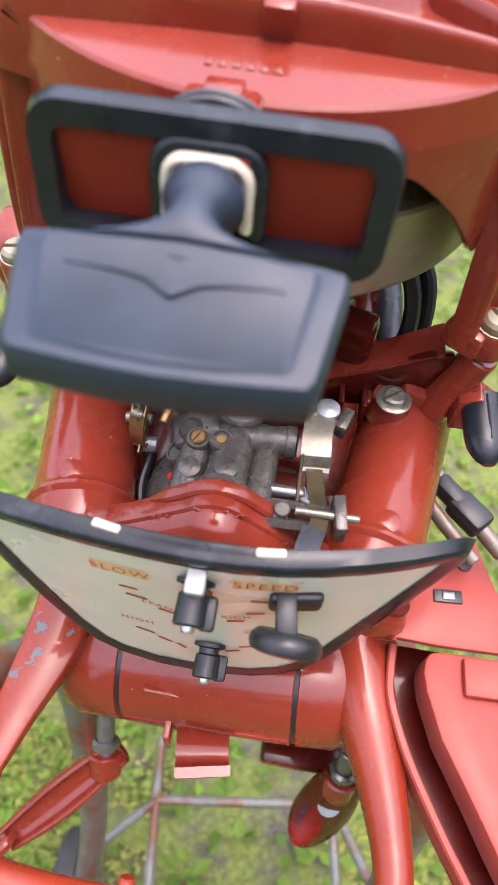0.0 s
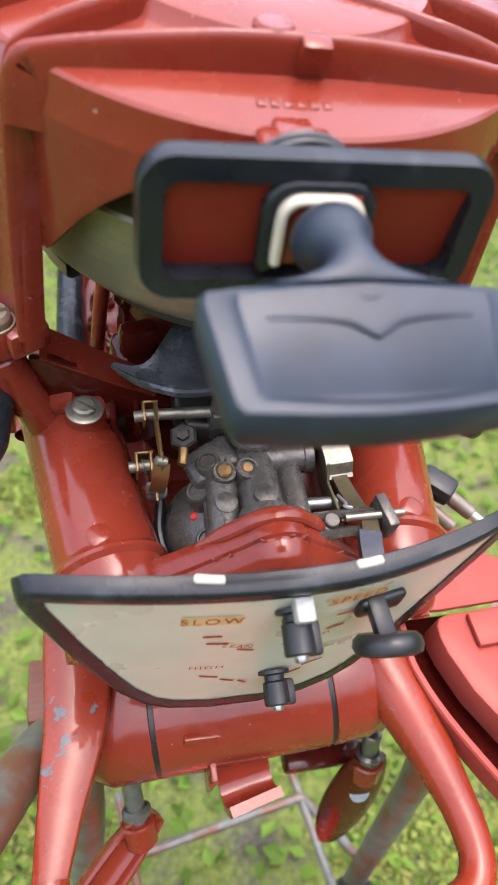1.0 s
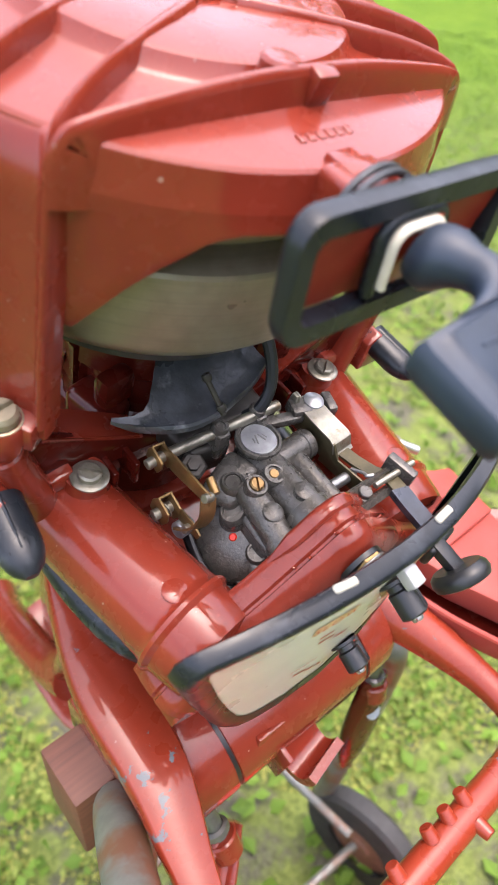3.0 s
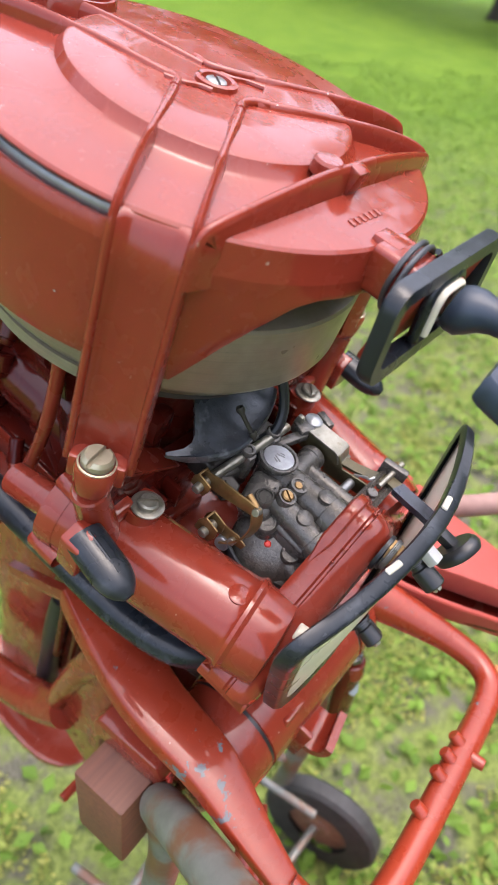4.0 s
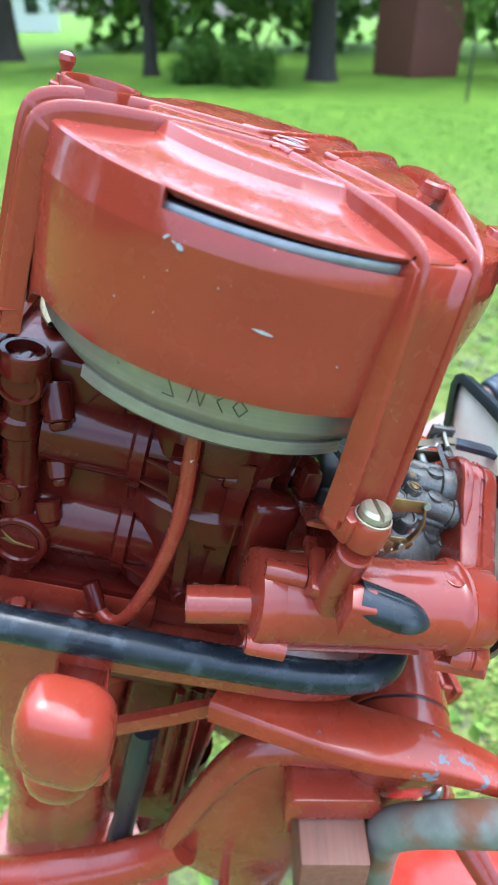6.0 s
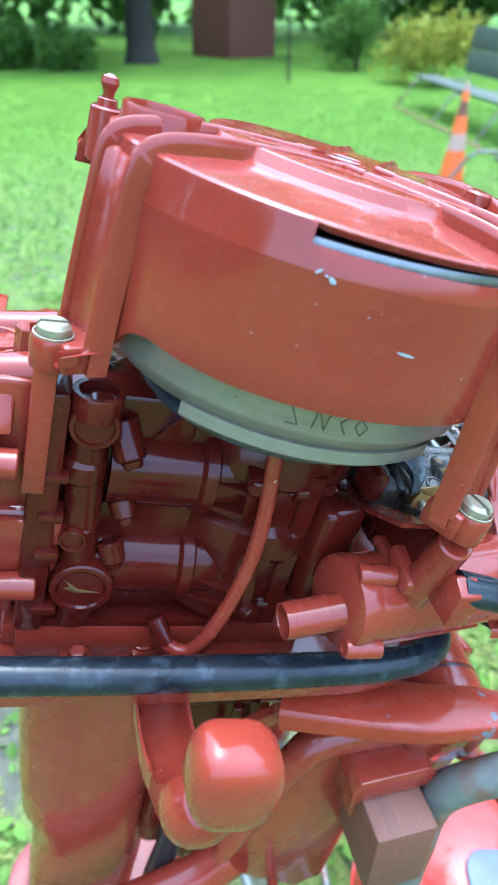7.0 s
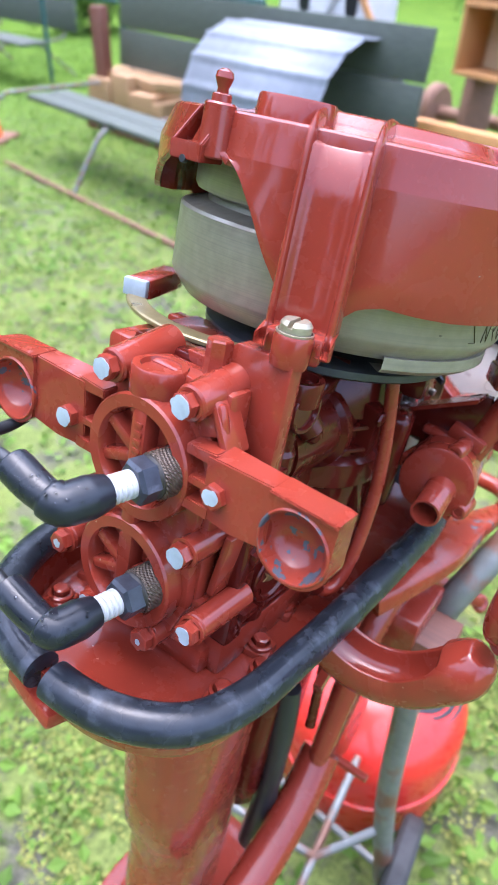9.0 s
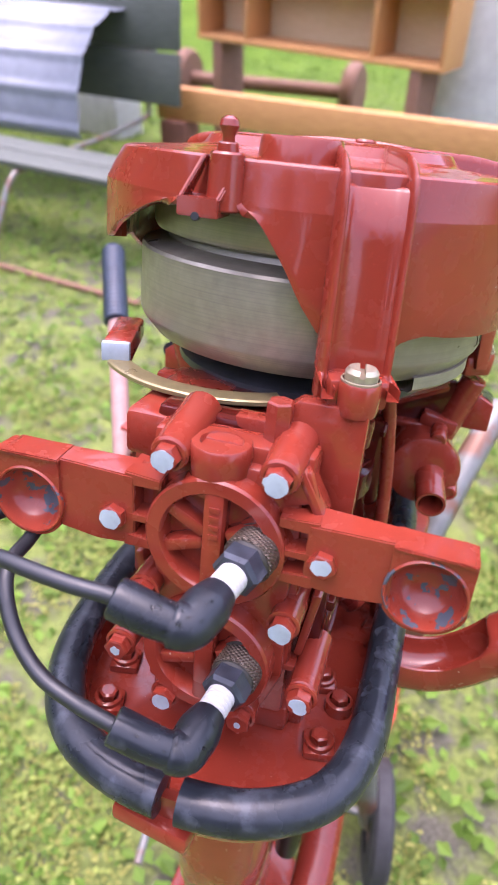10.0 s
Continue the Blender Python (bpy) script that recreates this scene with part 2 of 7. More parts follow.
def curve_points(pts, steps=8):
    """A smooth line through the points (Catmull-Rom)."""
    P = [Vector(p) for p in pts]
    P = [P[0] * 2 - P[1]] + P + [P[-1] * 2 - P[-2]]
    out = []
    for i in range(1, len(P) - 2):
        a, b, c, d = P[i - 1:i + 3]
        for k in range(steps):
            t = k / steps
            out.append(0.5 * ((2 * b) + (c - a) * t + (2 * a - 5 * b + 4 * c - d) * t * t + (3 * b - a - 3 * c + d) * t ** 3))
    out.append(P[-2])
    return out


def sweep(bm, pts, radius, seg=14, closed=False, flat=(1.0, 1.0), up=(0, 0, 1), caps=True, section=None):
    """A tube along points; radius is a number or a function of the share of the way; flat scales the two axes."""
    n = len(pts)
    rings = []
    prev = None
    for i, p in enumerate(pts):
        if closed:
            d = pts[(i + 1) % n] - pts[i - 1]
        else:
            d = pts[min(i + 1, n - 1)] - pts[max(i - 1, 0)]
        d = d.normalized()
        if prev is None:
            x, y, _ = basis(d, up)
        else:
            x = (prev - d * prev.dot(d)).normalized()
            y = d.cross(x) * -1
            y = x.cross(d)
        prev = x
        r = radius(i / max(1, n - 1)) if callable(radius) else radius
        if section:
            rings.append([bm.verts.new(p + x * u * r + y * w * r) for u, w in section])
        else:
            rings.append([bm.verts.new(p + (x * math.cos(a) * flat[0] + y * math.sin(a) * flat[1]) * r) for a in (2 * math.pi * k / seg for k in range(seg))])
    m = len(rings[0])
    for i in range(n if closed else n - 1):
        p, q = rings[i], rings[(i + 1) % n]
        for k in range(m):
            bm.faces.new((p[k], p[(k + 1) % m], q[(k + 1) % m], q[k]))
    if caps and not closed:
        bm.faces.new(rings[0])
        bm.faces.new(rings[-1][::-1])
    return bm


def prism(bm, outline, way, depth, origin=(0, 0, 0), up=(0, 0, 1), bevel=0.0, holes=()):
    """Extrudes a flat outline of (u, w) along way; u and w run along basis(way)'s axes."""
    x, y, d = basis(way, up)
    o = Vector(origin)
    tmp = bmesh.new()
    vs = [tmp.verts.new(o + x * u + y * w) for u, w in outline]
    f = tmp.faces.new(vs)
    r = bmesh.ops.extrude_face_region(tmp, geom=[f])
    bmesh.ops.translate(tmp, vec=d * depth, verts=[g for g in r["geom"] if isinstance(g, bmesh.types.BMVert)])
    if bevel > 0:
        bmesh.ops.bevel(tmp, geom=tmp.edges[:], offset=bevel, segments=2, affect="EDGES", profile=0.5, clamp_overlap=True)
    return merge(bm, tmp)


def round_rect(w, h, r, seg=5, cx=0.0, cy=0.0):
    out = []
    for sx, sy, a in ((1, 1, 0), (-1, 1, 90), (-1, -1, 180), (1, -1, 270)):
        for k in range(seg + 1):
            b = radians(a + 90 * k / seg)
            out.append((cx + sx * (w / 2 - r) + r * math.cos(b), cy + sy * (h / 2 - r) + r * math.sin(b)))
    return out


def frame_ring(bm, outer, inner, depth, origin, way, up=(0, 0, 1), bend=None):
    """A flat frame between two outlines of equal count."""
    x, y, d = basis(way, up)
    o = Vector(origin)
    n = len(outer)
    loops = []
    for line, h in ((outer, 0), (outer, depth), (inner, depth), (inner, 0)):
        loops.append([bm.verts.new((bend(u, w, h) if bend else o + x * u + y * w + d * h)) for u, w in line])
    for a, b in zip(loops, loops[1:] + loops[:1]):
        for k in range(n):
            bm.faces.new((a[k], a[(k + 1) % n], b[(k + 1) % n], b[k]))
    return bm


def bolt_mesh(r, h, d=1.0):
    """A hexagon head on a thin washer face, standing along +y."""
    bm = bmesh.new()
    lathe_on(bm, (0, 0, 0), (0, 1, 0), [(0, 0), (r * 1.25, 0), (r * 1.25, h * 0.15), (r * 1.02, h * 0.2), (r * 1.02, h * 0.22)], 18)
    lathe_on(bm, (0, 0, 0), (0, 1, 0), [(r * 1.02, h * 0.18), (r * 1.0, h * 0.92), (r * 0.86, h), (0, h)], 6)
    return bm


def slotted(bm, base, way, r, h, turn=0.0, dome=0.25):
    """A pan-head screw with a straight slot cut across its top."""
    x, y, d = basis(way)
    x, y = x * math.cos(turn) + y * math.sin(turn), y * math.cos(turn) - x * math.sin(turn)
    base = Vector(base)
    w = r * 0.16
    for s in (-1, 1):
        pts = []
        a0 = math.asin(w / r)
        n = 12
        ring = [(math.cos(a) * r, s * math.sin(a) * r) for a in (a0 + (math.pi - 2 * a0) * k / n for k in range(n + 1))]
        low = [bm.verts.new(base + x * u + y * v) for u, v in ring]
        mid = [bm.verts.new(base + x * u + y * v + d * h * (1 - dome)) for u, v in ring]
        top = [bm.verts.new(base + x * u * 0.78 + y * (s * w + (v - s * w) * 0.78) + d * h) for u, v in ring]
        for p, q in ((low, mid), (mid, top)):
            for k in range(n):
                bm.faces.new((p[k], p[k + 1], q[k + 1], q[k]))
            bm.faces.new((p[n], p[0], q[0], q[n]))
        bm.faces.new(top)
    lathe_on(bm, base, d, [(r * 0.98, 0), (r * 0.98, h * 0.45), (0, h * 0.45)], 18)
    return bm


# ---- the ground ----
def ground():
    m, nodes, links, b = material("mossy_grass_ground")
    big = noise_node(nodes, links, 0.6, 4)
    mid = noise_node(nodes, links, 7.0, 6, 0.65)
    fine = noise_node(nodes, links, 70, 6, 0.75)
    tiny = noise_node(nodes, links, 130, 6, 0.8)
    moss = mixed(nodes, links, ramp(nodes, links, fine, (0.32, (0, 0, 0)), (0.66, (1, 1, 1))), (0.065, 0.090, 0.021), (0.22, 0.265, 0.072))
    soil = mixed(nodes, links, ramp(nodes, links, tiny, (0.35, (0, 0, 0)), (0.68, (1, 1, 1))), (0.040, 0.036, 0.030), (0.17, 0.155, 0.13))
    col = mixed(nodes, links, ramp(nodes, links, mid, (0.47, (0, 0, 0)), (0.60, (0.9, 0.9, 0.9))), moss, soil)
    col = mixed(nodes, links, ramp(nodes, links, big, (0.50, (0, 0, 0)), (0.66, (0.5, 0.5, 0.5))), col, (0.17, 0.20, 0.045))
    links.new(col, b.inputs["Base Color"])
    b.inputs["Roughness"].default_value, b.inputs["Specular IOR Level"].default_value = 0.9, 0.1
    bump(nodes, links, fine, 0.8, 0.012, b)
    bm = bmesh.new()
    length = nodes.new("ShaderNodeVectorMath")
    length.operation = "LENGTH"
    co = nodes.new("ShaderNodeTexCoord")
    links.new(co.outputs["Object"], length.inputs[0])
    grade = nodes.new("ShaderNodeMapRange")
    grade.inputs["From Min"].default_value, grade.inputs["From Max"].default_value = 2.5, 9.0
    links.new(length.outputs["Value"], grade.inputs["Value"])
    lawn = mixed(nodes, links, ramp(nodes, links, noise_node(nodes, links, 1.2, 6, .7), (0.3, (0, 0, 0)), (0.7, (1, 1, 1))), (0.066, 0.132, 0.013), (0.122, 0.200, 0.022))
    links.new(mixed(nodes, links, grade.outputs[0], col, lawn), b.inputs["Base Color"])
    n = 60
    def far(k):
        s = (k / n - 0.5) * 2
        return math.copysign(abs(s) ** 3.2 * 400, s)
    grid = [[bm.verts.new((far(i), far(j), 0.02 * noise.noise((far(i) * 0.4, far(j) * 0.4, 0)))) for j in range(n + 1)] for i in range(n + 1)]
    for i in range(n):
        for j in range(n):
            bm.faces.new((grid[i][j], grid[i + 1][j], grid[i + 1][j + 1], grid[i][j + 1]))
    return tagged(part("ground", bm, m), "mossy green lawn with bare damp patches", "ground", kind="structure")


ground()

# ---- the outboard motor ----
HERE = pose(0.0257, 0.3832, 1.4355) @ pose(0, 0, 0, 0, 0, -8) @ pose(0, 0, 0, 14)
motor = thing("outboard_motor", HERE, "brick-red two-cylinder outboard motor, cowl removed, clamped to a stand", "outboard motor")


def steps(table, x):
    for (a, u), (b, w) in zip(table, table[1:]):
        if a <= x <= b:
            return u + (w - u) * (x - a) / max(1e-9, b - a)
    return table[-1][1]


# starter housing: a shallow bell on three legs
EDGE = [(-180, -.0995), (-158, -.1), (-138, -.1005), (-129, -.0726), (-124, -.0605), (-117, -.0465), (-112, -.043), (-68, -.043), (-63, -.0465), (-56, -.0605), (-51, -.0726), (-42, -.1005),
        (-22, -.0995), (-4, -.094), (12, -.0745), (26, -.0725), (31, -.0705), (38, -.060), (46, -.0508), (55, -.0415), (62, -.0362), (67, -.0335), (82, -.0327), (87, -.0414), (93, -.0617), (97.5, -.0808), (102, -.0955), (104, -.1), (118.5, -.111), (120, -.104), (122.5, -.0985), (128, -.0955), (136, -.0975), (146, -.099), (180, -.0995)]
bm = bmesh.new()
SEG = 180
ROWS_TOP = [(0.0, -.0035), (.045, -.0030), (.0800, -.0022), (.0828, -.0032), (.0868, -.0088), (.0895, -.0102), (.11, -.0120), (.132, -.0139), (.1365, -.0145), (.1382, -.0158), (.1387, -.0182), (.1395, -.0242), (.1413, -.0340), (.1414, -.0366)]
rings = []
for i in range(len(ROWS_TOP) + 4):
    ring = []
    for k in range(SEG):
        a = -180 + 360 * k / SEG
        low = steps(EDGE, a)
        if i < len(ROWS_TOP):
            r, z = ROWS_TOP[i]
        else:
            s = (i - len(ROWS_TOP) + 1) / 4
            r, z = .1414 + .0009 * s, -.0366 + (low + .0366) * s
        tilt_up = .0036 * math.sin(radians(a)) * min(1, r / .139)
        z += tilt_up * max(0, 1 + (z + .0182) / .018) if z < -.0182 else tilt_up
        z = max(z, low) if z < -.02 else z
        if 26 < a < 64:
            r += .0105 * ((64 - a) / 38) ** 1.3 * min(1, max(0, (-.0095 - z) / .021))
        x, y = r * math.cos(radians(a)), r * math.sin(radians(a))
        if y < -.096 and r < .138:
            z = min(z, -.0128 - 0.0045 * min(1, (-.096 - y) / .03))
        ring.append(bm.verts.new((x, y, z)))
    rings.append(ring)
for i, (p, q) in enumerate(zip(rings, rings[1:])):
    for k in range(SEG):
        a = -180 + 360 * (k + 0.5) / SEG
        if i in (9, 10) and (a > 155.5 or a < -156.5):
            continue
        try:
            bm.faces.new((p[k], p[(k + 1) % SEG], q[(k + 1) % SEG], q[k]))
        except ValueError:
            pass
bmesh.ops.remove_doubles(bm, verts=bm.verts, dist=0.0002)
bmesh.ops.dissolve_degenerate(bm, dist=0.00005, edges=bm.edges[:])
cover = part("starter_housing", bm, RED, motor, "glossy brick-red cast starter housing", sharp=27)
for e in cover.data.edges:
    p, q = (cover.data.vertices[i].co for i in e.vertices)
    if -.0352 < p.z < -.0325 and abs(p.z - q.z) < .0004 and math.hypot(p.x, p.y) > .14:
        e.use_edge_sharp = True
mod = cover.modifiers.new("wall", "SOLIDIFY")
mod.thickness, mod.offset = 0.0042, -1
mod = cover.modifiers.new("edge", "BEVEL")
mod.width, mod.segments, mod.limit_method, mod.angle_limit = 0.0008, 2, "ANGLE", radians(60)


def rib(bm, tops, width, depth, steps_n=6):
    """An upstanding cast rib with a rounded crest; it lies in the upright plane of its end points."""
    pts = curve_points(tops, steps_n)
    n = len(pts)
    run = pts[-1] - pts[0]
    side = V(run.y, -run.x, 0).normalized()
    rings = []
    for i, p in enumerate(pts):
        d = (pts[min(i + 1, n - 1)] - pts[max(i - 1, 0)]).normalized()
        inward = side.cross(d).normalized()
        if inward.z > 0.02 or (abs(inward.z) <= 0.02 and inward.dot(V(p.x, p.y, 0)) > 0):
            inward = -inward
        dep = depth(i / (n - 1)) if callable(depth) else depth
        rings.append([bm.verts.new(p + side * u * width + inward * w * dep) for u, w in ((-1.35, 1), (-.8, .25), (-.5, 0.05), (0, 0), (.5, 0.05), (.8, .25), (1.35, 1))])
    for p, q in zip(rings, rings[1:]):
        for k in range(6):
            bm.faces.new((p[k], p[k + 1], q[k + 1], q[k]))
    bm.faces.new(rings[0]), bm.faces.new(rings[-1][::-1])
    return bm


def leg_rib(az, off, start, levels):
    """A rib from the deck over the rim and down one edge of a leg; levels of crest radius and height."""
    c, s = math.cos(radians(az)), math.sin(radians(az))
    return [start] + [(c * r - s * off, s * r + c * off, z) for r, z in levels]


DOWN = [(.062, -.0008), (.1, -.0020), (.122, -.0045), (.1345, -.0075), (.1430, -.0120), (.1478, -.0215), (.1505, -.04), (.1545, -.08), (.1582, -.12), (.1595, -.145), (.1598, -.156)]
DOWN_REAR = [(.062, .0008), (.1, .0006), (.124, -.0012), (.1365, -.0040), (.1445, -.0090), (.1492, -.0190), (.1520, -.04), (.1558, -.08), (.1580, -.108), (.1578, -.122)]
ribs = [leg_rib(az, off, start, DOWN) for az, off, start in ((-147.6, -.0175, (-.0254, .006, -.0008)), (-147.6, .0175, (-.0066, -.0250, -.0008)), (-32.4, .0175, (.0254, .006, -.0008)), (-32.4, -.0175, (.0066, -.0250, -.0008)))]
ribs += [leg_rib(111, off, start, DOWN_REAR) for off, start in ((-.0178, (.0105, .020, -.0008)), (.0178, (-.0240, .008, -.0008)))]
for tops in ribs:
    part("rib", rib(bmesh.new(), tops, .0027, lambda s: .004 + .0165 * min(1, max(0, (s - .06) * 8)) - .006 * (s > .52)), RED, cover, sharp=60)
part("rib", rib(bmesh.new(), [(-.1172, -.0952, -.040), (-.1150, -.0940, -.0215), (-.1105, -.0937, -.0128), (-.1, -.0945, -.0085), (-.07, -.0955, -.0035), (-.03, -.0958, .0005), (0, -.0958, .001), (.03, -.0958, .0005), (.07, -.0955, -.0035), (.1, -.0945, -.0085), (.1105, -.0937, -.0128), (.1150, -.0940, -.0215), (.1172, -.0952, -.040)], .0033, .018), RED, cover, sharp=60)
part("rib", box(bmesh.new(), (.003, -.0985, -.0075), (.0125, .0085, .0165), (14, 0, 0), .0018), RED, cover)
# rounded corners where the deck ribs of neighbouring legs meet
for line in ([(-.0130, -.0292), (-.0066, -.0246), (0, -.0230), (.0066, -.0246), (.0130, -.0292)], [(-.0345, .0000), (-.0268, .0052), (-.0246, .0080), (-.0262, .0165)], [(.0345, .0000), (.0262, .0055), (.0200, .0110), (.0130, .0185), (.0128, .0290)]):
    part("rib_corner", sweep(bmesh.new(), curve_points([(x, y, -.0030) for x, y in line], 6), .0028, 12), RED, cover)
# low boss by the front chord, centre hub, screw boss
bm = bmesh.new()
lathe_on(bm, (-.012, -.089, -.006), (0, 0, 1), [(.009, 0), (.0085, .006), (.007, .0075), (0, .0078)], 20)
part("boss", bm, RED, cover)
bm = bmesh.new()
lathe_on(bm, (0, 0, -.004), (0, 0, 1), [(.013, 0), (.0125, .0028), (.0105, .0036), (.0085, .003), (.0075, .0005)], 28)
part("hub_boss", bm, RED, cover)
part("hub_screw", slotted(bmesh.new(), (0, 0, -.004), (0, 0, 1), .0062, .003, 0.6), STEEL, cover, "plated slotted centre screw")
for s in (-1, 1):
    bm = bmesh.new()
    sweep(bm, curve_points([(s * .030, -s * .012, -.003), (s * .0235, -s * .003, -.003), (s * .0165, s * .0015, -.003), (s * .0125, s * .008, -.003)], 5), .0018, 8)
    part("hub_rib", bm, RED, cover)
# cast digits on the front slope, too worn to read
for k in range(6):
    bm = bmesh.new()
    box(bm, (-.0205 + .0053 * k, -.1180, -.0158), (.0034, .0050, .0014), (8, 0, 0), .0005)
    part("cast_mark", bm, RED, cover)
# ring on the rear of the deck
bm = bmesh.new()
lathe_on(bm, (-.0040, .1105, -.0110), (0, 0, 1), [(.0238, -.003), (.0228, .0105), (.0220, .0122), (.0200, .0122), (.0192, .0105), (.0192, -.001)], 40)
part("filler_ring", bm, RED, cover)
# ball stud on its bracket
def hull(bm, pts):
    """The closed convex body round a few corner points, with softened edges."""
    tmp = bmesh.new()
    vs = [tmp.verts.new(p) for p in pts]
    got = bmesh.ops.convex_hull(tmp, input=vs)
    bmesh.ops.delete(tmp, geom=[v for v in got["geom_interior"] if isinstance(v, bmesh.types.BMVert)], context="VERTS")
    bmesh.ops.dissolve_limit(tmp, angle_limit=0.02, verts=tmp.verts, edges=tmp.edges)
    bmesh.ops.bevel(tmp, geom=tmp.edges[:], offset=.0007, segments=2, affect="EDGES", clamp_overlap=True)
    merge(bm, tmp)
    return bm


bm = bmesh.new()
rod(bm, (.0288, .1385, -.038), (.0288, .1385, -.0085), .0104, .0092)
rod(bm, (.0288, .1385, -.012), (.0288, .1385, -.0040), .0062, .0056)
lathe_on(bm, (.0288, .1385, -.0055), (0, 0, 1), [(.0036, 0), (.0032, .004), (.0042, .0062), (.0054, .0092), (.0046, .0122), (.002, .0138), (0, .014)], 18)
part("ball_stud", bm, RED, cover)
bm = bmesh.new()
hull(bm, [(x, y, z) for x in (.0278, .0512) for y in (.130, .1520) for z in (-.0310, -.0412)])
part("bracket", bm, RED, cover)
part("bracket_web", hull(bmesh.new(), [(.0512, .1520, -.0325), (.0488, .1520, -.0325), (.0512, .136, -.0325), (.0488, .136, -.0325), (.0425, .1400, -.0110), (.0400, .1400, -.0110), (.0425, .132, -.0110), (.0400, .132, -.0110)]), RED, cover)
part("bracket_web", hull(bmesh.new(), [(.0280, .1520, -.0325), (.0304, .1520, -.0325), (.0230, .140, -.0325), (.0270, .140, -.0325), (.0200, .1400, -.0110), (.0228, .1400, -.0110)]), RED, cover)
part("bracket_notch", rod(bmesh.new(), (.0405, .149, -.0412), (.0405, .1524, -.0408), .0024, .0024, 14), BLACK, cover)


def leg(az, levels, foot_r, foot_z, name_mat):
    """A channel-shaped leg that flares from the rim down to its screwed foot; levels of z, radius, half width."""
    c, s = math.cos(radians(az)), math.sin(radians(az))
    out, side = V(c, s, 0), V(-s, c, 0)
    bm = bmesh.new()
    rings = []
    for z, r, w in levels:
        sec = [(-w, -.009), (-w, .000), (-w + .001, .002), (-w + .005, .002), (-w + .0075, -.001), (-w + .011, -.0025), (w - .011, -.0025), (w - .0075, -.001), (w - .005, .002), (w - .001, .002), (w, .000), (w, -.009)]
        rings.append([bm.verts.new(out * (r + v) + side * u + V(0, 0, z)) for u, v in sec])
    n = len(rings[0])
    for p, q in zip(rings, rings[1:]):
        for k in range(n):
            bm.faces.new((p[k], p[(k + 1) % n], q[(k + 1) % n], q[k]))
    bm.faces.new(rings[0][::-1]), bm.faces.new(rings[-1])
    ob = part("leg", bm, name_mat, cover, sharp=55)
    w = levels[-1][2]
    bm = bmesh.new()
    m = Matrix(((c, -s, 0, 0), (s, c, 0, 0), (0, 0, 1, 0), (0, 0, 0, 1)))
    tmp = bmesh.new()
    box(tmp, (foot_r - .0115, 0, foot_z - .0100), (.024, w * 1.6, .017), bevel=.0025)
    lathe_on(tmp, (foot_r, 0, foot_z - .020), (0, 0, 1), [(0, 0), (.0112, 0), (.0118, .003), (.0122, .016), (.0112, .0185), (0, .0185)], 24)
    bmesh.ops.transform(tmp, matrix=m, verts=tmp.verts)
    merge(bm, tmp)
    part("foot", bm, name_mat, cover)
    bm = bmesh.new()
    p = out * foot_r + V(0, 0, foot_z - .0015)
    lathe_on(bm, p, (0, 0, 1), [(0.0108, 0), (.0110, .0012), (.0100, .0014)], 24)
    slotted(bm, p + V(0, 0, .001), (0, 0, 1), .0092, .0066, az * .31, .35)
    part("foot_screw", bm, PLATED, cover, "tarnished plated slotted screw")
    return ob


leg(-147.6, [(-.0172, .1385, .0200), (-.0195, .1425, .0200), (-.045, .1455, .0203), (-.1, .1500, .0206), (-.14, .1535, .0207), (-.163, .156, .0207)], .1635, -.152, RED)
leg(-32.4, [(-.0172, .1385, .0200), (-.0195, .1425, .0200), (-.045, .1455, .0203), (-.1, .1500, .0206), (-.14, .1535, .0207), (-.163, .156, .0207)], .1635, -.152, RED)
leg(111, [(-.0172, .1390, .0202), (-.0195, .1430, .0202), (-.045, .1465, .0205), (-.09, .1505, .0207), (-.129, .153, .0210)], .1675, -.1115, RED)

# chipped and scratched spots on the side wall
def wall_point(az, z, out=.0003):
    r = .1413 + out
    return V(r * math.cos(radians(az)), r * math.sin(radians(az)), z)


for az0, z0, w, h, turn in ((179.8, -.0618, .0100, .0016, 8), (161.4, -.0357, .0044, .0026, 30), (158.7, -.0332, .0040, .0014, -40), (160.2, -.0345, .0022, .0012, 10), (186, -.083, .002, .001, -30), (170, -.0475, .0012, .0010, 0), (150, -.070, .0012, .0010, 0), (196, -.072, .0014, .0010, 20)):
    c = wall_point(az0, z0)
    out = V(c.x, c.y, 0).normalized()
    rnd = random.Random(int(az0))
    pts = [(math.cos(a) * w * .5 * rnd.uniform(.7, 1.1), math.sin(a) * h * .5 * rnd.uniform(.6, 1.2)) for a in (k * .785 for k in range(8))]
    tr = radians(turn)
    pts = [(u * math.cos(tr) - v * math.sin(tr), u * math.sin(tr) + v * math.cos(tr)) for u, v in pts]
    part("paint_chip", prism(bmesh.new(), pts, out, .0004, c), PRIMER, cover, "small chip of bare metal")

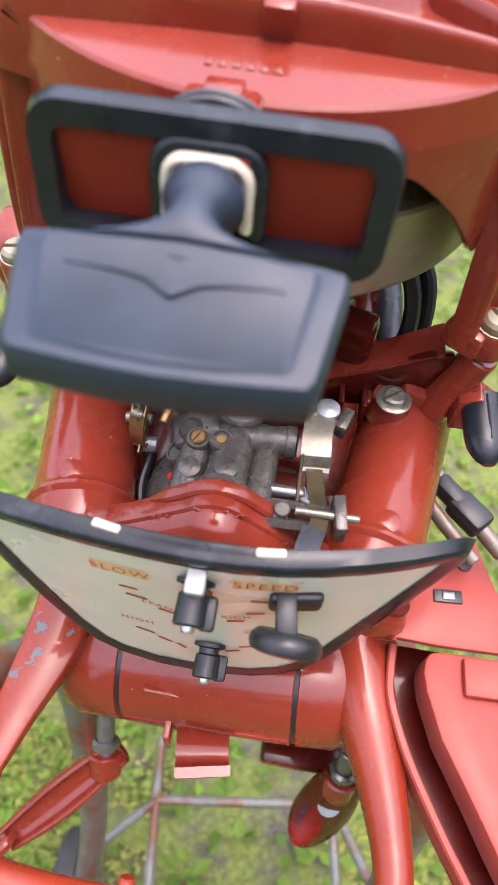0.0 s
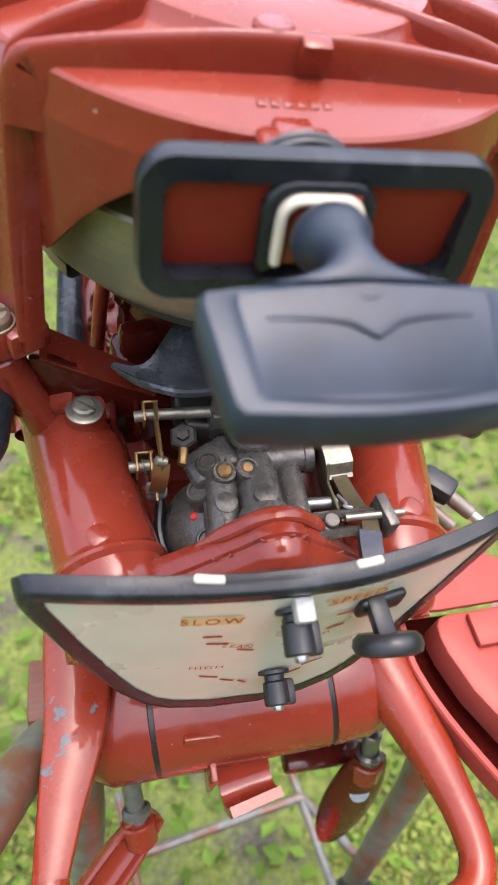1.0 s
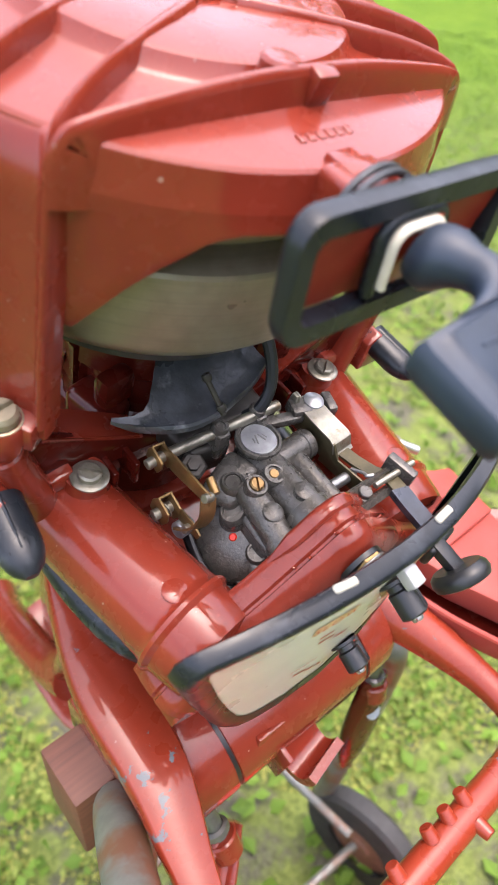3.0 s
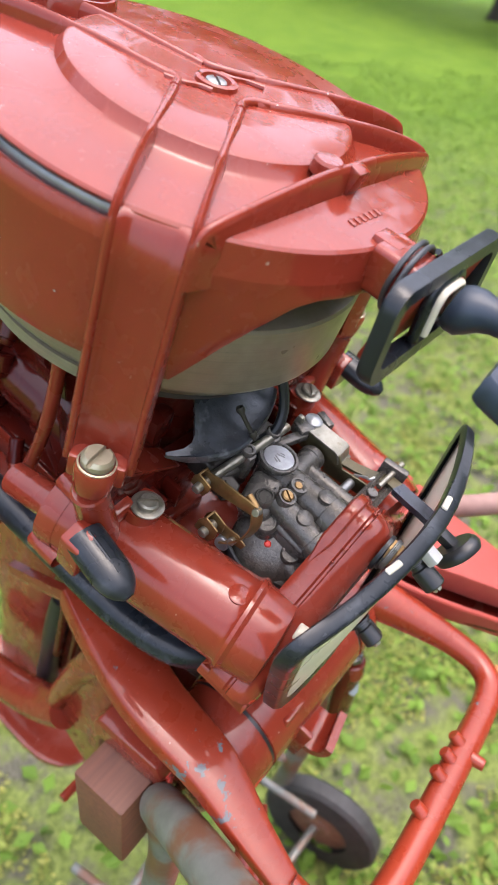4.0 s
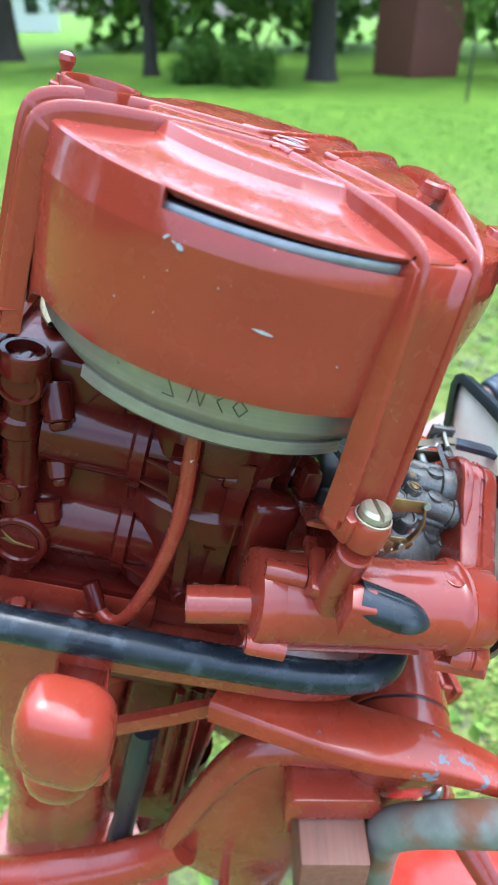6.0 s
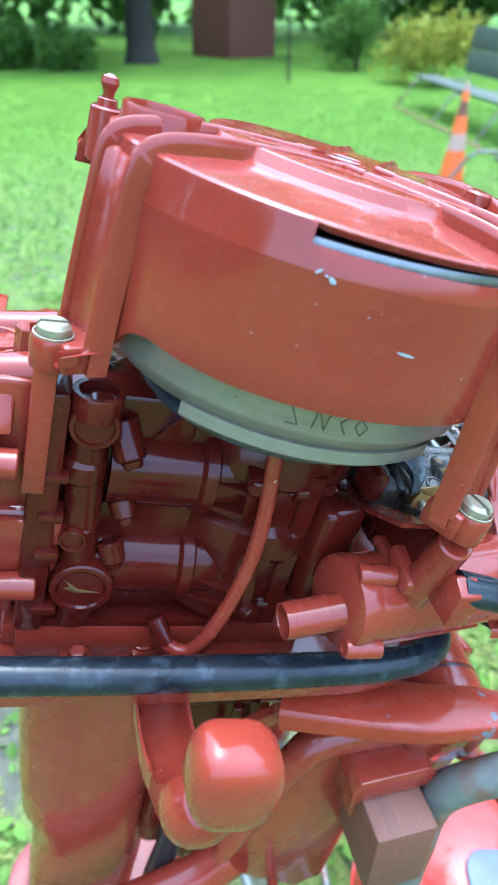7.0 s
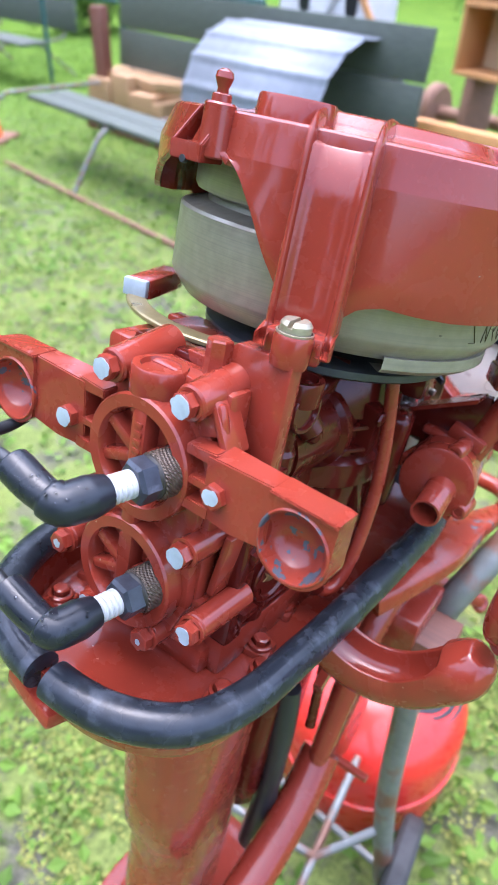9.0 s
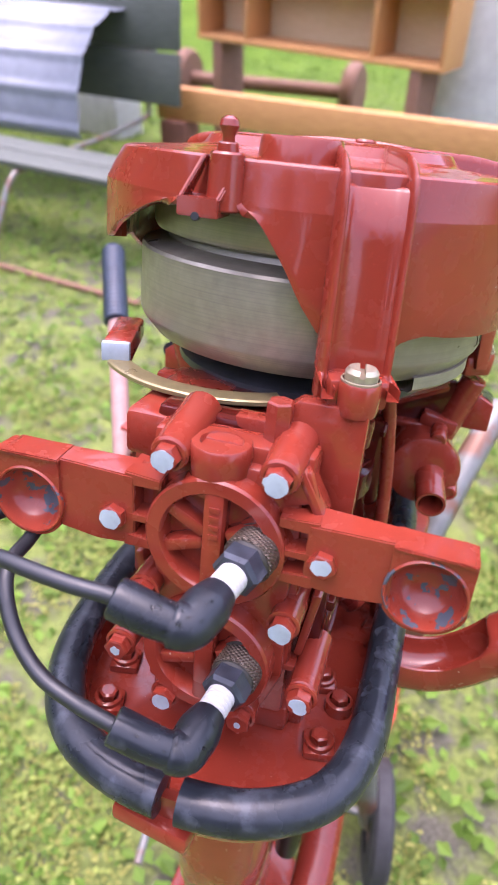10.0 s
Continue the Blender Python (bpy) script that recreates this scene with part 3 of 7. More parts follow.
# flywheel, rope drum and the parts under the housing
bm = bmesh.new()
lathe_on(bm, (0, 0, 0), (0, 0, 1), [(0, -.028), (.118, -.028), (.121, -.03), (.121, -.034), (.118, -.036), (.07, -.037), (.07, -.05)], 72)
part("rope_drum", bm, FLY_DARK, motor, "dark grey rope drum")
bm = bmesh.new()
lathe_on(bm, (0, 0, 0), (0, 0, 1), [(.122, -.0300), (.1342, -.0290), (.1352, -.0275), (.1352, -.0228), (.1342, -.0212), (.128, -.0212), (.122, -.0260)], 72)
part("guard_ring", bm, STEEL, motor, "grey steel ring seen through the slot")
bm = bmesh.new()
lathe_on(bm, (0, 0, 0), (0, 0, 1), [(.05, -.0385), (.112, -.0385), (.1175, -.041), (.1185, -.046), (.1185, -.0605), (.1165, -.0640), (.1085, -.0655), (.1075, -.0670), (.1085, -.0705), (.1180, -.0725), (.1255, -.0745), (.1268, -.0765), (.1268, -.120), (.1255, -.1232), (.119, -.131), (.116, -.1345), (.085, -.136), (.02, -.136)], 96)
fly = part("flywheel", bm, FLY, motor, "dull machined steel flywheel", sharp=30)
fly.rotation_euler = (radians(1.3), 0, 0)
bm = bmesh.new()
lathe_on(bm, (0, 0, 0), (0, 0, 1), [(.1, -.1315), (.1212, -.1315), (.1212, -.1395), (.118, -.1425), (.1, -.1425)], 48, -125, -46)
part("balance_segment", bm, FLY, fly)
# scrawled pencil strokes on the flywheel's skirt
for az0, z0, az1, z1 in ((166, -.105, 163, -.105), (163, -.105, 166, -.117), (166, -.117, 163, -.117), (169.5, -.117, 170, -.105), (170, -.105, 172.5, -.117), (172.5, -.117, 173, -.105), (178, -.106, 176, -.111), (176, -.111, 178, -.117), (181, -.107, 180, -.112), (180, -.112, 182, -.117), (182, -.117, 183.5, -.112), (183.5, -.112, 181, -.107)):
    line = [V(.1270 * math.cos(radians(az0 + (az1 - az0) * k / 4)), .1270 * math.sin(radians(az0 + (az1 - az0) * k / 4)), z0 + (z1 - z0) * k / 4) for k in range(5)]
    part("scrawl", sweep(bmesh.new(), line, .00032, 6), OLIVE, fly)
bm = bmesh.new()
lathe_on(bm, (0, 0, 0), (0, 0, 1), [(0, -.136), (.03, -.136), (.03, -.16), (.06, -.162), (.06, -.172), (0, -.172)], 40)
part("crankshaft_collar", bm, FLY_DARK, motor)
# armature plate: dark cast disc with a sector that reaches forward
bm = bmesh.new()
lathe_on(bm, (0, 0, -.158), (0, 0, 1), [(.045, 0), (.095, 0), (.098, .002), (.098, .007), (.095, .009), (.045, .009)], 64)
part("armature_plate", bm, FLY_DARK, motor, "dark cast armature plate")
bm = bmesh.new()
rings = []
for k in range(41):
    q = k / 40
    a = radians(-130.5 + 57 * q)
    ro = .1205 + .0040 * math.sin(math.pi * min(1, q * 1.55)) - .0165 * max(0, q - .36) ** 1.35 / .55
    ri = steps([(0, .1175), (.10, .1160), (.15, .1130), (.18, .1075), (.195, .099), (.21, .090), (.235, .0785), (1, .0785)], q)
    tipped = .0035 * max(0, 1 - q / .12)
    zo = -.1865 + .0085 * q
    def at(f, z):
        r = ri + (ro - ri) * f
        return (r * math.cos(a), r * math.sin(a), z)
    zi = zo + .0185 * min(1, (ro - ri) / .042)
    rings.append([bm.verts.new(at(f, z)) for f, z in ((0, zi), (.35, zi + (zo - zi) * .42), (.7, zi + (zo - zi) * .8), (.90, zo + .0012), (.97, zo + .0016), (1, zo), (1, zo - .0038 + tipped), (.93, zo - .0046 + tipped), (0, zi - .005))])
for p, q in zip(rings, rings[1:]):
    for k in range(9):
        bm.faces.new((p[k], p[(k + 1) % 9], q[(k + 1) % 9], q[k]))
bm.faces.new(rings[0]), bm.faces.new(rings[-1][::-1])
cam_plate = part("throttle_cam", bm, CAM, motor, "worn dark grey curved throttle cam")
bm = bmesh.new()
rod(bm, (-.0235, -.100, -.1640), (-.0190, -.119, -.1830), .0017)
for p in ((-.0230, -.1020, -.1655), (-.0195, -.116, -.1795)):
    lathe_on(bm, p, (.2, -.62, -.75), [(0, -.0022), (.0026, -.0022), (.0032, 0), (.0026, .0022), (0, .0022)], 14)
part("link_rod", bm, DULL, cam_plate)
# brass-coloured rim at the rear of the plate
bm = bmesh.new()
lathe_on(bm, (.042, .0427, -.150), (0, 0, 1), [(.085, 0), (.098, 0), (.0992, .001), (.0992, .0032), (.098, .0042), (.085, .0042)], 40, -34, 46)
part("advance_arc", bm, BRASS_OLD, motor, "thin olive-brass arc plate")

# crankcase and cylinder block; shade under the flywheel is put into their colour
bm = bmesh.new()
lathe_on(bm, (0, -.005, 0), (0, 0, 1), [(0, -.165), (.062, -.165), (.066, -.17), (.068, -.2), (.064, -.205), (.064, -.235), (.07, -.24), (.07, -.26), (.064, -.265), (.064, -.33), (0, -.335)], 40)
part("crankcase", bm, RED_SHADED, motor, "red oily crankcase casting, shade painted into its colour")
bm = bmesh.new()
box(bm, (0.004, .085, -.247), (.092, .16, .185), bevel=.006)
block = part("cylinder_block", bm, RED_SHADED, motor, "glossy red two-cylinder block, shade painted into its colour", sharp=40)
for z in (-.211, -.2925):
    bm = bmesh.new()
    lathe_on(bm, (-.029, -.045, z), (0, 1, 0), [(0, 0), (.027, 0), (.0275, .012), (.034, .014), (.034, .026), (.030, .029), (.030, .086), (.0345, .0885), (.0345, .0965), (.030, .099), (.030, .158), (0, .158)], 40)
    part("barrel", bm, RED_SHADED, block)
part("deck_flange", box(bmesh.new(), (-.004, .152, -.245), (.118, .020, .195), bevel=.004), RED_SHADED, block)
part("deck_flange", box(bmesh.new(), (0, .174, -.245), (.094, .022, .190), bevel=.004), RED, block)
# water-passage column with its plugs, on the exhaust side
part("water_passage", rod(bmesh.new(), (-.0475, .130, -.152), (-.0490, .1215, -.340), .0125, .0135), RED_SHADED, block)
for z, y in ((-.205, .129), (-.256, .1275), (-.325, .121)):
    part("passage_collar", lathe_on(bmesh.new(), (-.0480, y, z), (0, 0, 1), [(.0115, -.010), (.0148, -.006), (.0148, .006), (.0115, .010)], 20), RED_SHADED, block)
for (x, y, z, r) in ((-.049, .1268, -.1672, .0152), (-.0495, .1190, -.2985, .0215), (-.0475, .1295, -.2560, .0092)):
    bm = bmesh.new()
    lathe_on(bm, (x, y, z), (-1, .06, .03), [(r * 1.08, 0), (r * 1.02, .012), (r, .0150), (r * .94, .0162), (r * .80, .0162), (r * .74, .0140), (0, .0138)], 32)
    part("core_plug", bm, RED_SHADED, block)
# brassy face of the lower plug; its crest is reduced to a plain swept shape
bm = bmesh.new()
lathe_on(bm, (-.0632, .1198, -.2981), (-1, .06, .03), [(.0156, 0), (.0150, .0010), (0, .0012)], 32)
part("plug_face", bm, RED_SHADED, block, "worn brassy face of the plug")
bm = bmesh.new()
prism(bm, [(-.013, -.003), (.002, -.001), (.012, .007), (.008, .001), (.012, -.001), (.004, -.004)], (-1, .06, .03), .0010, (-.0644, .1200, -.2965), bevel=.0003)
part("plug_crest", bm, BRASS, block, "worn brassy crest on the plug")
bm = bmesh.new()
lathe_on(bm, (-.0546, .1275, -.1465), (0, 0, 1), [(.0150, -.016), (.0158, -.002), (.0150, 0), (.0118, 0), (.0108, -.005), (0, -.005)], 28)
part("plug_boss", bm, RED_SHADED, block)
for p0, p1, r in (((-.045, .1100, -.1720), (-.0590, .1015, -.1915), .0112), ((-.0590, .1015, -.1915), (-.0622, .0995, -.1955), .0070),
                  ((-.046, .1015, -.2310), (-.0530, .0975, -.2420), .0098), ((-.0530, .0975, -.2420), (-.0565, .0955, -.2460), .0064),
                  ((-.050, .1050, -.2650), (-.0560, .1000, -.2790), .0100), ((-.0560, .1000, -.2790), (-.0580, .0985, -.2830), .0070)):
    part("stud_boss", rod(bmesh.new(), p0, p1, r, r * .86, 22, .0012), RED_SHADED, block)
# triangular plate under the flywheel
part("stay_plate", hull(bmesh.new(), [(-.0441, .0886, -.1853), (-.0441, .0886, -.1835), (-.0571, .068, -.150), (-.0571, .066, -.146), (-.030, .060, -.150), (-.030, .060, -.186), (-.0441, .062, -.1853)]), RED_SHADED, block)
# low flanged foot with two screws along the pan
part("block_flange", box(bmesh.new(), (-.048, .085, -.341), (.020, .135, .010), (0, 0, 0), .002), RED_SHADED, block)
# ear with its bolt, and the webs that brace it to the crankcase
part("side_ear", hull(bmesh.new(), [(-.050, .026, -.184), (-.050, .004, -.184), (-.072, .0265, -.190), (-.072, .0160, -.188), (-.069, .0220, -.231), (-.069, .0090, -.229), (-.046, .024, -.236), (-.046, .004, -.236)]), RED_SHADED, block, sharp=40)
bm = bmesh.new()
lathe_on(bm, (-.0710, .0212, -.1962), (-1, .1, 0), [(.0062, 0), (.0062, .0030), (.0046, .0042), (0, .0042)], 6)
part("case_bolt", bm, RED_SHADED, block)
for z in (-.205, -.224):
    part("cast_web", hull(bmesh.new(), [(-.069, .021, z + .0015), (-.069, .021, z - .0015), (-.054, .058, z + .0015), (-.054, .058, z - .0015), (-.05, .015, z + .0015), (-.05, .015, z - .0015)]), RED_SHADED, block)
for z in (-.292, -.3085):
    part("cast_web", hull(bmesh.new(), [(-.0725, .002, z - .004), (-.0725, .002, z - .0075), (-.056, .046, z + .0015), (-.056, .046, z - .0015), (-.05, -.006, z), (-.05, -.006, z - .004)]), RED_SHADED, block)
part("side_flange", hull(bmesh.new(), [(-.046, -.004, -.240), (-.046, .010, -.240), (-.060, .000, -.245), (-.060, .008, -.245), (-.0725, -.003, -.298), (-.0725, .005, -.298), (-.0725, -.003, -.316), (-.0725, .005, -.316), (-.046, -.004, -.326), (-.046, .010, -.326)]), RED_SHADED, block, sharp=40)
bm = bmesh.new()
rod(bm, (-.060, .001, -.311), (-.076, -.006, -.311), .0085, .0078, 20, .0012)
part("manifold_boss", bm, RED_SHADED, block)
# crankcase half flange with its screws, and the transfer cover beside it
part("case_flange", hull(bmesh.new(), [(x, y, z) for x in (-.030, -.066) for y in (-.030, -.016) for z in (-.188, -.330)]), RED_SHADED, block, sharp=40)
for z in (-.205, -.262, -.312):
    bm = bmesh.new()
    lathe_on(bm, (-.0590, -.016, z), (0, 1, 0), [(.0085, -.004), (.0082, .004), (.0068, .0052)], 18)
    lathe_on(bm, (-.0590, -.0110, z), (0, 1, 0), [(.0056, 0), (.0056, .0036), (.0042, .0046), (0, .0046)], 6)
    part("case_bolt", bm, RED_SHADED, block)
part("transfer_cover", box(bmesh.new(), (-.060, -.050, -.255), (.030, .036, .090), (0, 0, 14), .008, 3), RED_SHADED, block)
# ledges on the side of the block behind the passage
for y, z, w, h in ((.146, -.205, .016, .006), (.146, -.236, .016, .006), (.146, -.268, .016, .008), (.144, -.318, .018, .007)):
    part("cast_ledge", box(bmesh.new(), (-.057, y, z), (.020, w, h), (0, 0, 0), .0016), RED_SHADED, block)
# painted water hose that loops down beside the barrels
bm = bmesh.new()
sweep(bm, curve_points([(-.066, .018, -.140), (-.0730, .015, -.176), (-.079, .012, -.22), (-.083, .014, -.26), (-.085, .023, -.305), (-.083, .034, -.3365), (-.079, .045, -.3440), (-.074, .055, -.3400)], 8), .0055, 14)
part("water_hose", bm, RED, motor, "red-painted rubber water hose")
bm = bmesh.new()
rod(bm, (-.0745, .0535, -.3415), (-.064, .0640, -.325), .0068)
part("hose_nipple", bm, RED_SHADED, motor)

# tall pillar and web that carry the rear leg
bm = bmesh.new()
prism(bm, [(-.0685, -.215), (-.050, -.215), (-.046, -.18), (-.034, -.165), (.004, -.150), (.006, -.1435), (-.012, -.1435), (-.030, -.1275), (-.0685, -.1265)], (0, 1, 0), .013, (0, .152, 0), up=(0, 0, 1), bevel=.0012)
part("leg_pillar", bm, RED, motor, "flat red support pillar")
bm = bmesh.new()
lathe_on(bm, (-.0208, .1690, -.150), (0, 0, 1), [(0, 0), (.0082, 0), (.0078, .0215), (.0068, .0226), (0, .0226)], 6)
part("pillar_stud", bm, RED, motor)
bm = bmesh.new()
box(bm, (.06, .1, -.182), (.016, .05, .05), bevel=.004)
box(bm, (.05, .12, -.168), (.05, .09, .03), bevel=.005)
box(bm, (.066, .085, -.23), (.03, .11, .13), bevel=.006)
box(bm, (.058, .125, -.1625), (.035, .05, .016), (0, 6, 10), .004)
part("side_cover", bm, RED, motor, "red side cover with ledges")
part("coil_lug", box(bmesh.new(), (.1185, .075, -.1415), (.020, .060, .016), (0, 0, 17), .003), RED, motor)
part("coil_lug", box(bmesh.new(), (.075, .090, -.1665), (.018, .014, .026), (0, 0, 0), .002), RED, motor)
part("bare_edge", box(bmesh.new(), (.1095, .1065, -.1405), (.019, .006, .013), (0, 0, 17), .001), PRIMER, motor)

# cylinder head: a narrow plate under two large rings with a common centre bar
bm = bmesh.new()
HEAD_OUT = [(-.030, -.160), (.030, -.160), (.043, -.178), (.045, -.205), (.042, -.235), (.040, -.250), (.044, -.275), (.045, -.300), (.036, -.326), (.022, -.338), (-.022, -.338), (-.036, -.326), (-.045, -.300), (-.044, -.275), (-.040, -.250), (-.042, -.235), (-.045, -.205), (-.043, -.178)]
prism(bm, HEAD_OUT, (0, 1, 0), .010, (0, .182, 0), bevel=.002)
head = part("cylinder_head", bm, RED, motor, "brick-red ribbed cylinder head with two rings")
RINGC = ((.0015, -.2055), (.0015, -.2915))
for cx, cz in RINGC:
    bm = bmesh.new()
    lathe_on(bm, (cx, .190, cz), (0, 1, 0), [(.0300, 0), (.0310, .0135), (.0322, .0150), (.0395, .0150), (.0408, .0135), (.0418, 0)], 64)
    part("head_ring", bm, RED, head)
    for a in (-20, 30, 203, 152):
        c, s = math.cos(radians(a)), math.sin(radians(a))
        part("spoke", box(bmesh.new(), (cx + c * .021, .1955, cz + s * .021), (.028, .013, .0085), (0, -a, 0), .0024), RED, head)
bm = bmesh.new()
box(bm, (.0025, .1970, -.2480), (.0125, .0155, .158), bevel=.003)
part("centre_bar", bm, RED, head)
# raised cast figures on the centre bar, partly hidden
for k in range(4):
    part("cast_mark", box(bmesh.new(), (.0015, .2050, -.1830 - .0058 * k), (.0062, .0010, .0036), bevel=.0004), RED, head)
# arms with cupped ends that carried the cowl
for s, top, low in ((1, -.1725, -.2205), (-1, -.1775, -.2195)):
    arm = bmesh.new()
    hull(arm, [(s * x, y, z) for x, y, z in ((.050, .2035, top - .0020), (.050, .186, top + .001), (.0955, .2050, top), (.0955, .1885, top + .0008), (.0975, .2055, low + .0040), (.0975, .1885, low + .0030), (.050, .2015, low), (.050, .184, low), (.072, .2045, low), (.072, .186, low))])
    arm_ob = part("cowl_arm", arm, RED, head, sharp=40)
    part("arm_root", hull(bmesh.new(), [(s * x, y, z) for x, y, z in ((.034, .180, top - .002), (.034, .180, low - .002), (.056, .180, top + .001), (.056, .180, low), (.034, .188, top - .006), (.034, .188, low - .004), (.056, .1900, top), (.056, .1890, low))]), RED, head, sharp=40)
    for z, w in ((top - .0040, .0085), (low + .0195, .0060), (low + .0035, .0085)):
        part("arm_web", hull(bmesh.new(), [(s * .034, .190, z + w * .42), (s * .034, .190, z - w * .55), (s * .034, .2030, z + w * .30), (s * .034, .2030, z - w * .42), (s * .056, .189, z + w * .5), (s * .056, .189, z - w * .5), (s * .056, .2030, z + w * .5), (s * .056, .2030, z - w * .5)]), RED, head)
    cx, cz = s * .1145, -.2030
    tip = s * .1362
    outer, inner_c = [], []
    for k in range(44):
        a = 2 * math.pi * k / 44
        c, d = math.cos(a), math.sin(a)
        reach = [(tip + s * .0016 * max(0, -d) - cx) / c if c * s > 1e-6 else 9, (s * .0945 - cx) / c if c * s < -1e-6 else 9, (top + .0004 - cz) / d if d > 1e-6 else 9, .0234 / max(.35, -d) if d < -1e-6 else 9, .034]
        r = min(reach) if d > -.12 else min(min(reach), .0238)
        outer.append((cx + c * r, cz + d * r))
        inner_c.append((cx + c * .0203, cz + d * .0203))
    part("cup_plate", frame_ring(bmesh.new(), outer, inner_c, .0190, (0, .1885, 0), (0, 1, 0)), RED, arm_ob, sharp=40)
    part("cup_ledge", hull(bmesh.new(), [(s * .0945, .2085, top), (s * .0945, .188, top + .0012), (s * .1345, .2105, top + .0005), (s * .1345, .188, top - .0010), (s * .0945, .2080, top - .003), (s * .1365, .2095, top - .0030), (s * .0945, .188, top - .003), (s * .1365, .188, top - .003)]), RED, arm_ob)
    bm = bmesh.new()
    lathe_on(bm, (cx, .2078, cz), (0, 1, 0), [(.0205, -.0195), (.0218, -.004), (.0220, 0), (.0212, .0010), (.0203, .0006), (.0193, -.004), (.0170, -.009), (.0125, -.0138), (.0060, -.0168), (0, -.0175)], 44)
    part("cup", bm, RED_CUP, arm_ob, "scuffed cup with paint worn to grey")
# filler boss on top of the head
bm = bmesh.new()
lathe_on(bm, (.0053, .188, -.1775), (0, 0, 1), [(.0160, 0), (.0178, .020), (.0172, .0275), (.0165, .0285), (.0122, .0285), (.0112, .0255), (0, .0255)], 32)
box(bm, (.0045, .174, -.1600), (.035, .020, .015), bevel=.003)
part("plug_boss", bm, RED, head)
bm = bmesh.new()
box(bm, (.016, .163, -.164), (.050, .022, .022), (0, -8, 0), .007, 3)
part("head_hump", bm, RED, head)
part("bolt_boss", rod(bmesh.new(), (.030, .150, -.150), (.0302, .202, -.1568), .0125, .0110), RED, head)
part("bolt_boss", rod(bmesh.new(), (-.032, .150, -.150), (-.0312, .202, -.1568), .0130, .0112), RED, head)
part("head_web", box(bmesh.new(), (-.0475, .184, -.1680), (.006, .022, .034), (0, 28, 0), .0025), RED, head)
part("head_web", box(bmesh.new(), (-.0400, .190, -.1660), (.020, .008, .020), (0, 20, 0), .003), RED, head)
for bx, bz in ((.0615, -.2015), (-.0602, -.2004), (-.0437, -.2510), (.0437, -.2510), (-.0602, -.2994), (.0582, -.2974), (.0265, -.3305), (-.0245, -.3305)):
    part("bolt_boss", rod(bmesh.new(), (bx, .168 if bz > -.21 else .150, bz), (bx, .2010, bz), .0102, .0095), RED, head)
for s in (-1, 1):
    part("boss_web", box(bmesh.new(), (s * .048, .178, -.298), (.022, .014, .005), (0, s * -6, 0), .0016), RED, head)
    part("boss_web", box(bmesh.new(), (s * .0545, .158, -.268), (.006, .040, .050), (0, s * 8, 0), .002), RED, head)
    part("boss_web", box(bmesh.new(), (s * .0440, .168, -.238), (.005, .030, .030), (0, 0, 0), .002), RED, head)
BOLTS = ((.0302, .2012, -.1567), (-.0310, .2012, -.1567), (.0617, .2002, -.2018), (-.0602, .2002, -.2004), (-.0434, .2002, -.2510), (.0437, .2002, -.2510), (-.0602, .2022, -.2994), (.0580, .2022, -.2974), (.0265, .2012, -.3305), (-.0245, .2012, -.3305))
FLAKED = {0: 1.0, 1: 1.0, 2: .95, 3: .85, 4: 1.02, 6: .88, 8: .9, 5: .45, 7: .5, 9: .35}
for i, p in enumerate(BOLTS):
    ob = part("head_bolt", bolt_mesh(.0080, .0090), RED, head)
    ob.location = p
    ob.rotation_euler = (0, radians(17 * i), 0)
    bm = bmesh.new()
    rnd = random.Random(i + 3)
    pts = []
    for k in range(18):
        a = 2 * math.pi * k / 18
        r = .0067 / math.cos((a + math.pi / 6) % (math.pi / 3) - math.pi / 6) * FLAKED[i] * (1 - (.45 if FLAKED[i] < .9 else .22) * max(0, noise.noise((math.cos(a) * 1.6, math.sin(a) * 1.6, i * 3.7 + .5)) + .12))
        pts.append((r * math.cos(a), r * math.sin(a)))
    prism(bm, pts, (0, 1, 0), .0003, (0, .00905, 0))
    part("bare_patch", bm, PRIMER, ob, "patch of bare grey metal where paint has flaked")

# spark plugs with boots and leads
def knurl():
    m, nodes, links, b = material("knurled_brown_steel")
    b.inputs["Base Color"].default_value = (0.10, 0.075, 0.055, 1)
    b.inputs["Metallic"].default_value, b.inputs["Roughness"].default_value = 0.5, 0.42
    co = nodes.new("ShaderNodeTexCoord")
    last = None
    for turn in (45, -45):
        mp = nodes.new("ShaderNodeMapping")
        mp.inputs["Rotation"].default_value = (radians(8), radians(turn), radians(turn))
        links.new(co.outputs["Object"], mp.inputs["Vector"])
        w = nodes.new("ShaderNodeTexWave")
        w.inputs["Scale"].default_value = 180
        links.new(mp.outputs[0], w.inputs["Vector"])
        last = bump(nodes, links, w.outputs["Fac"], 0.7, 0.0007, b, last)
    return m


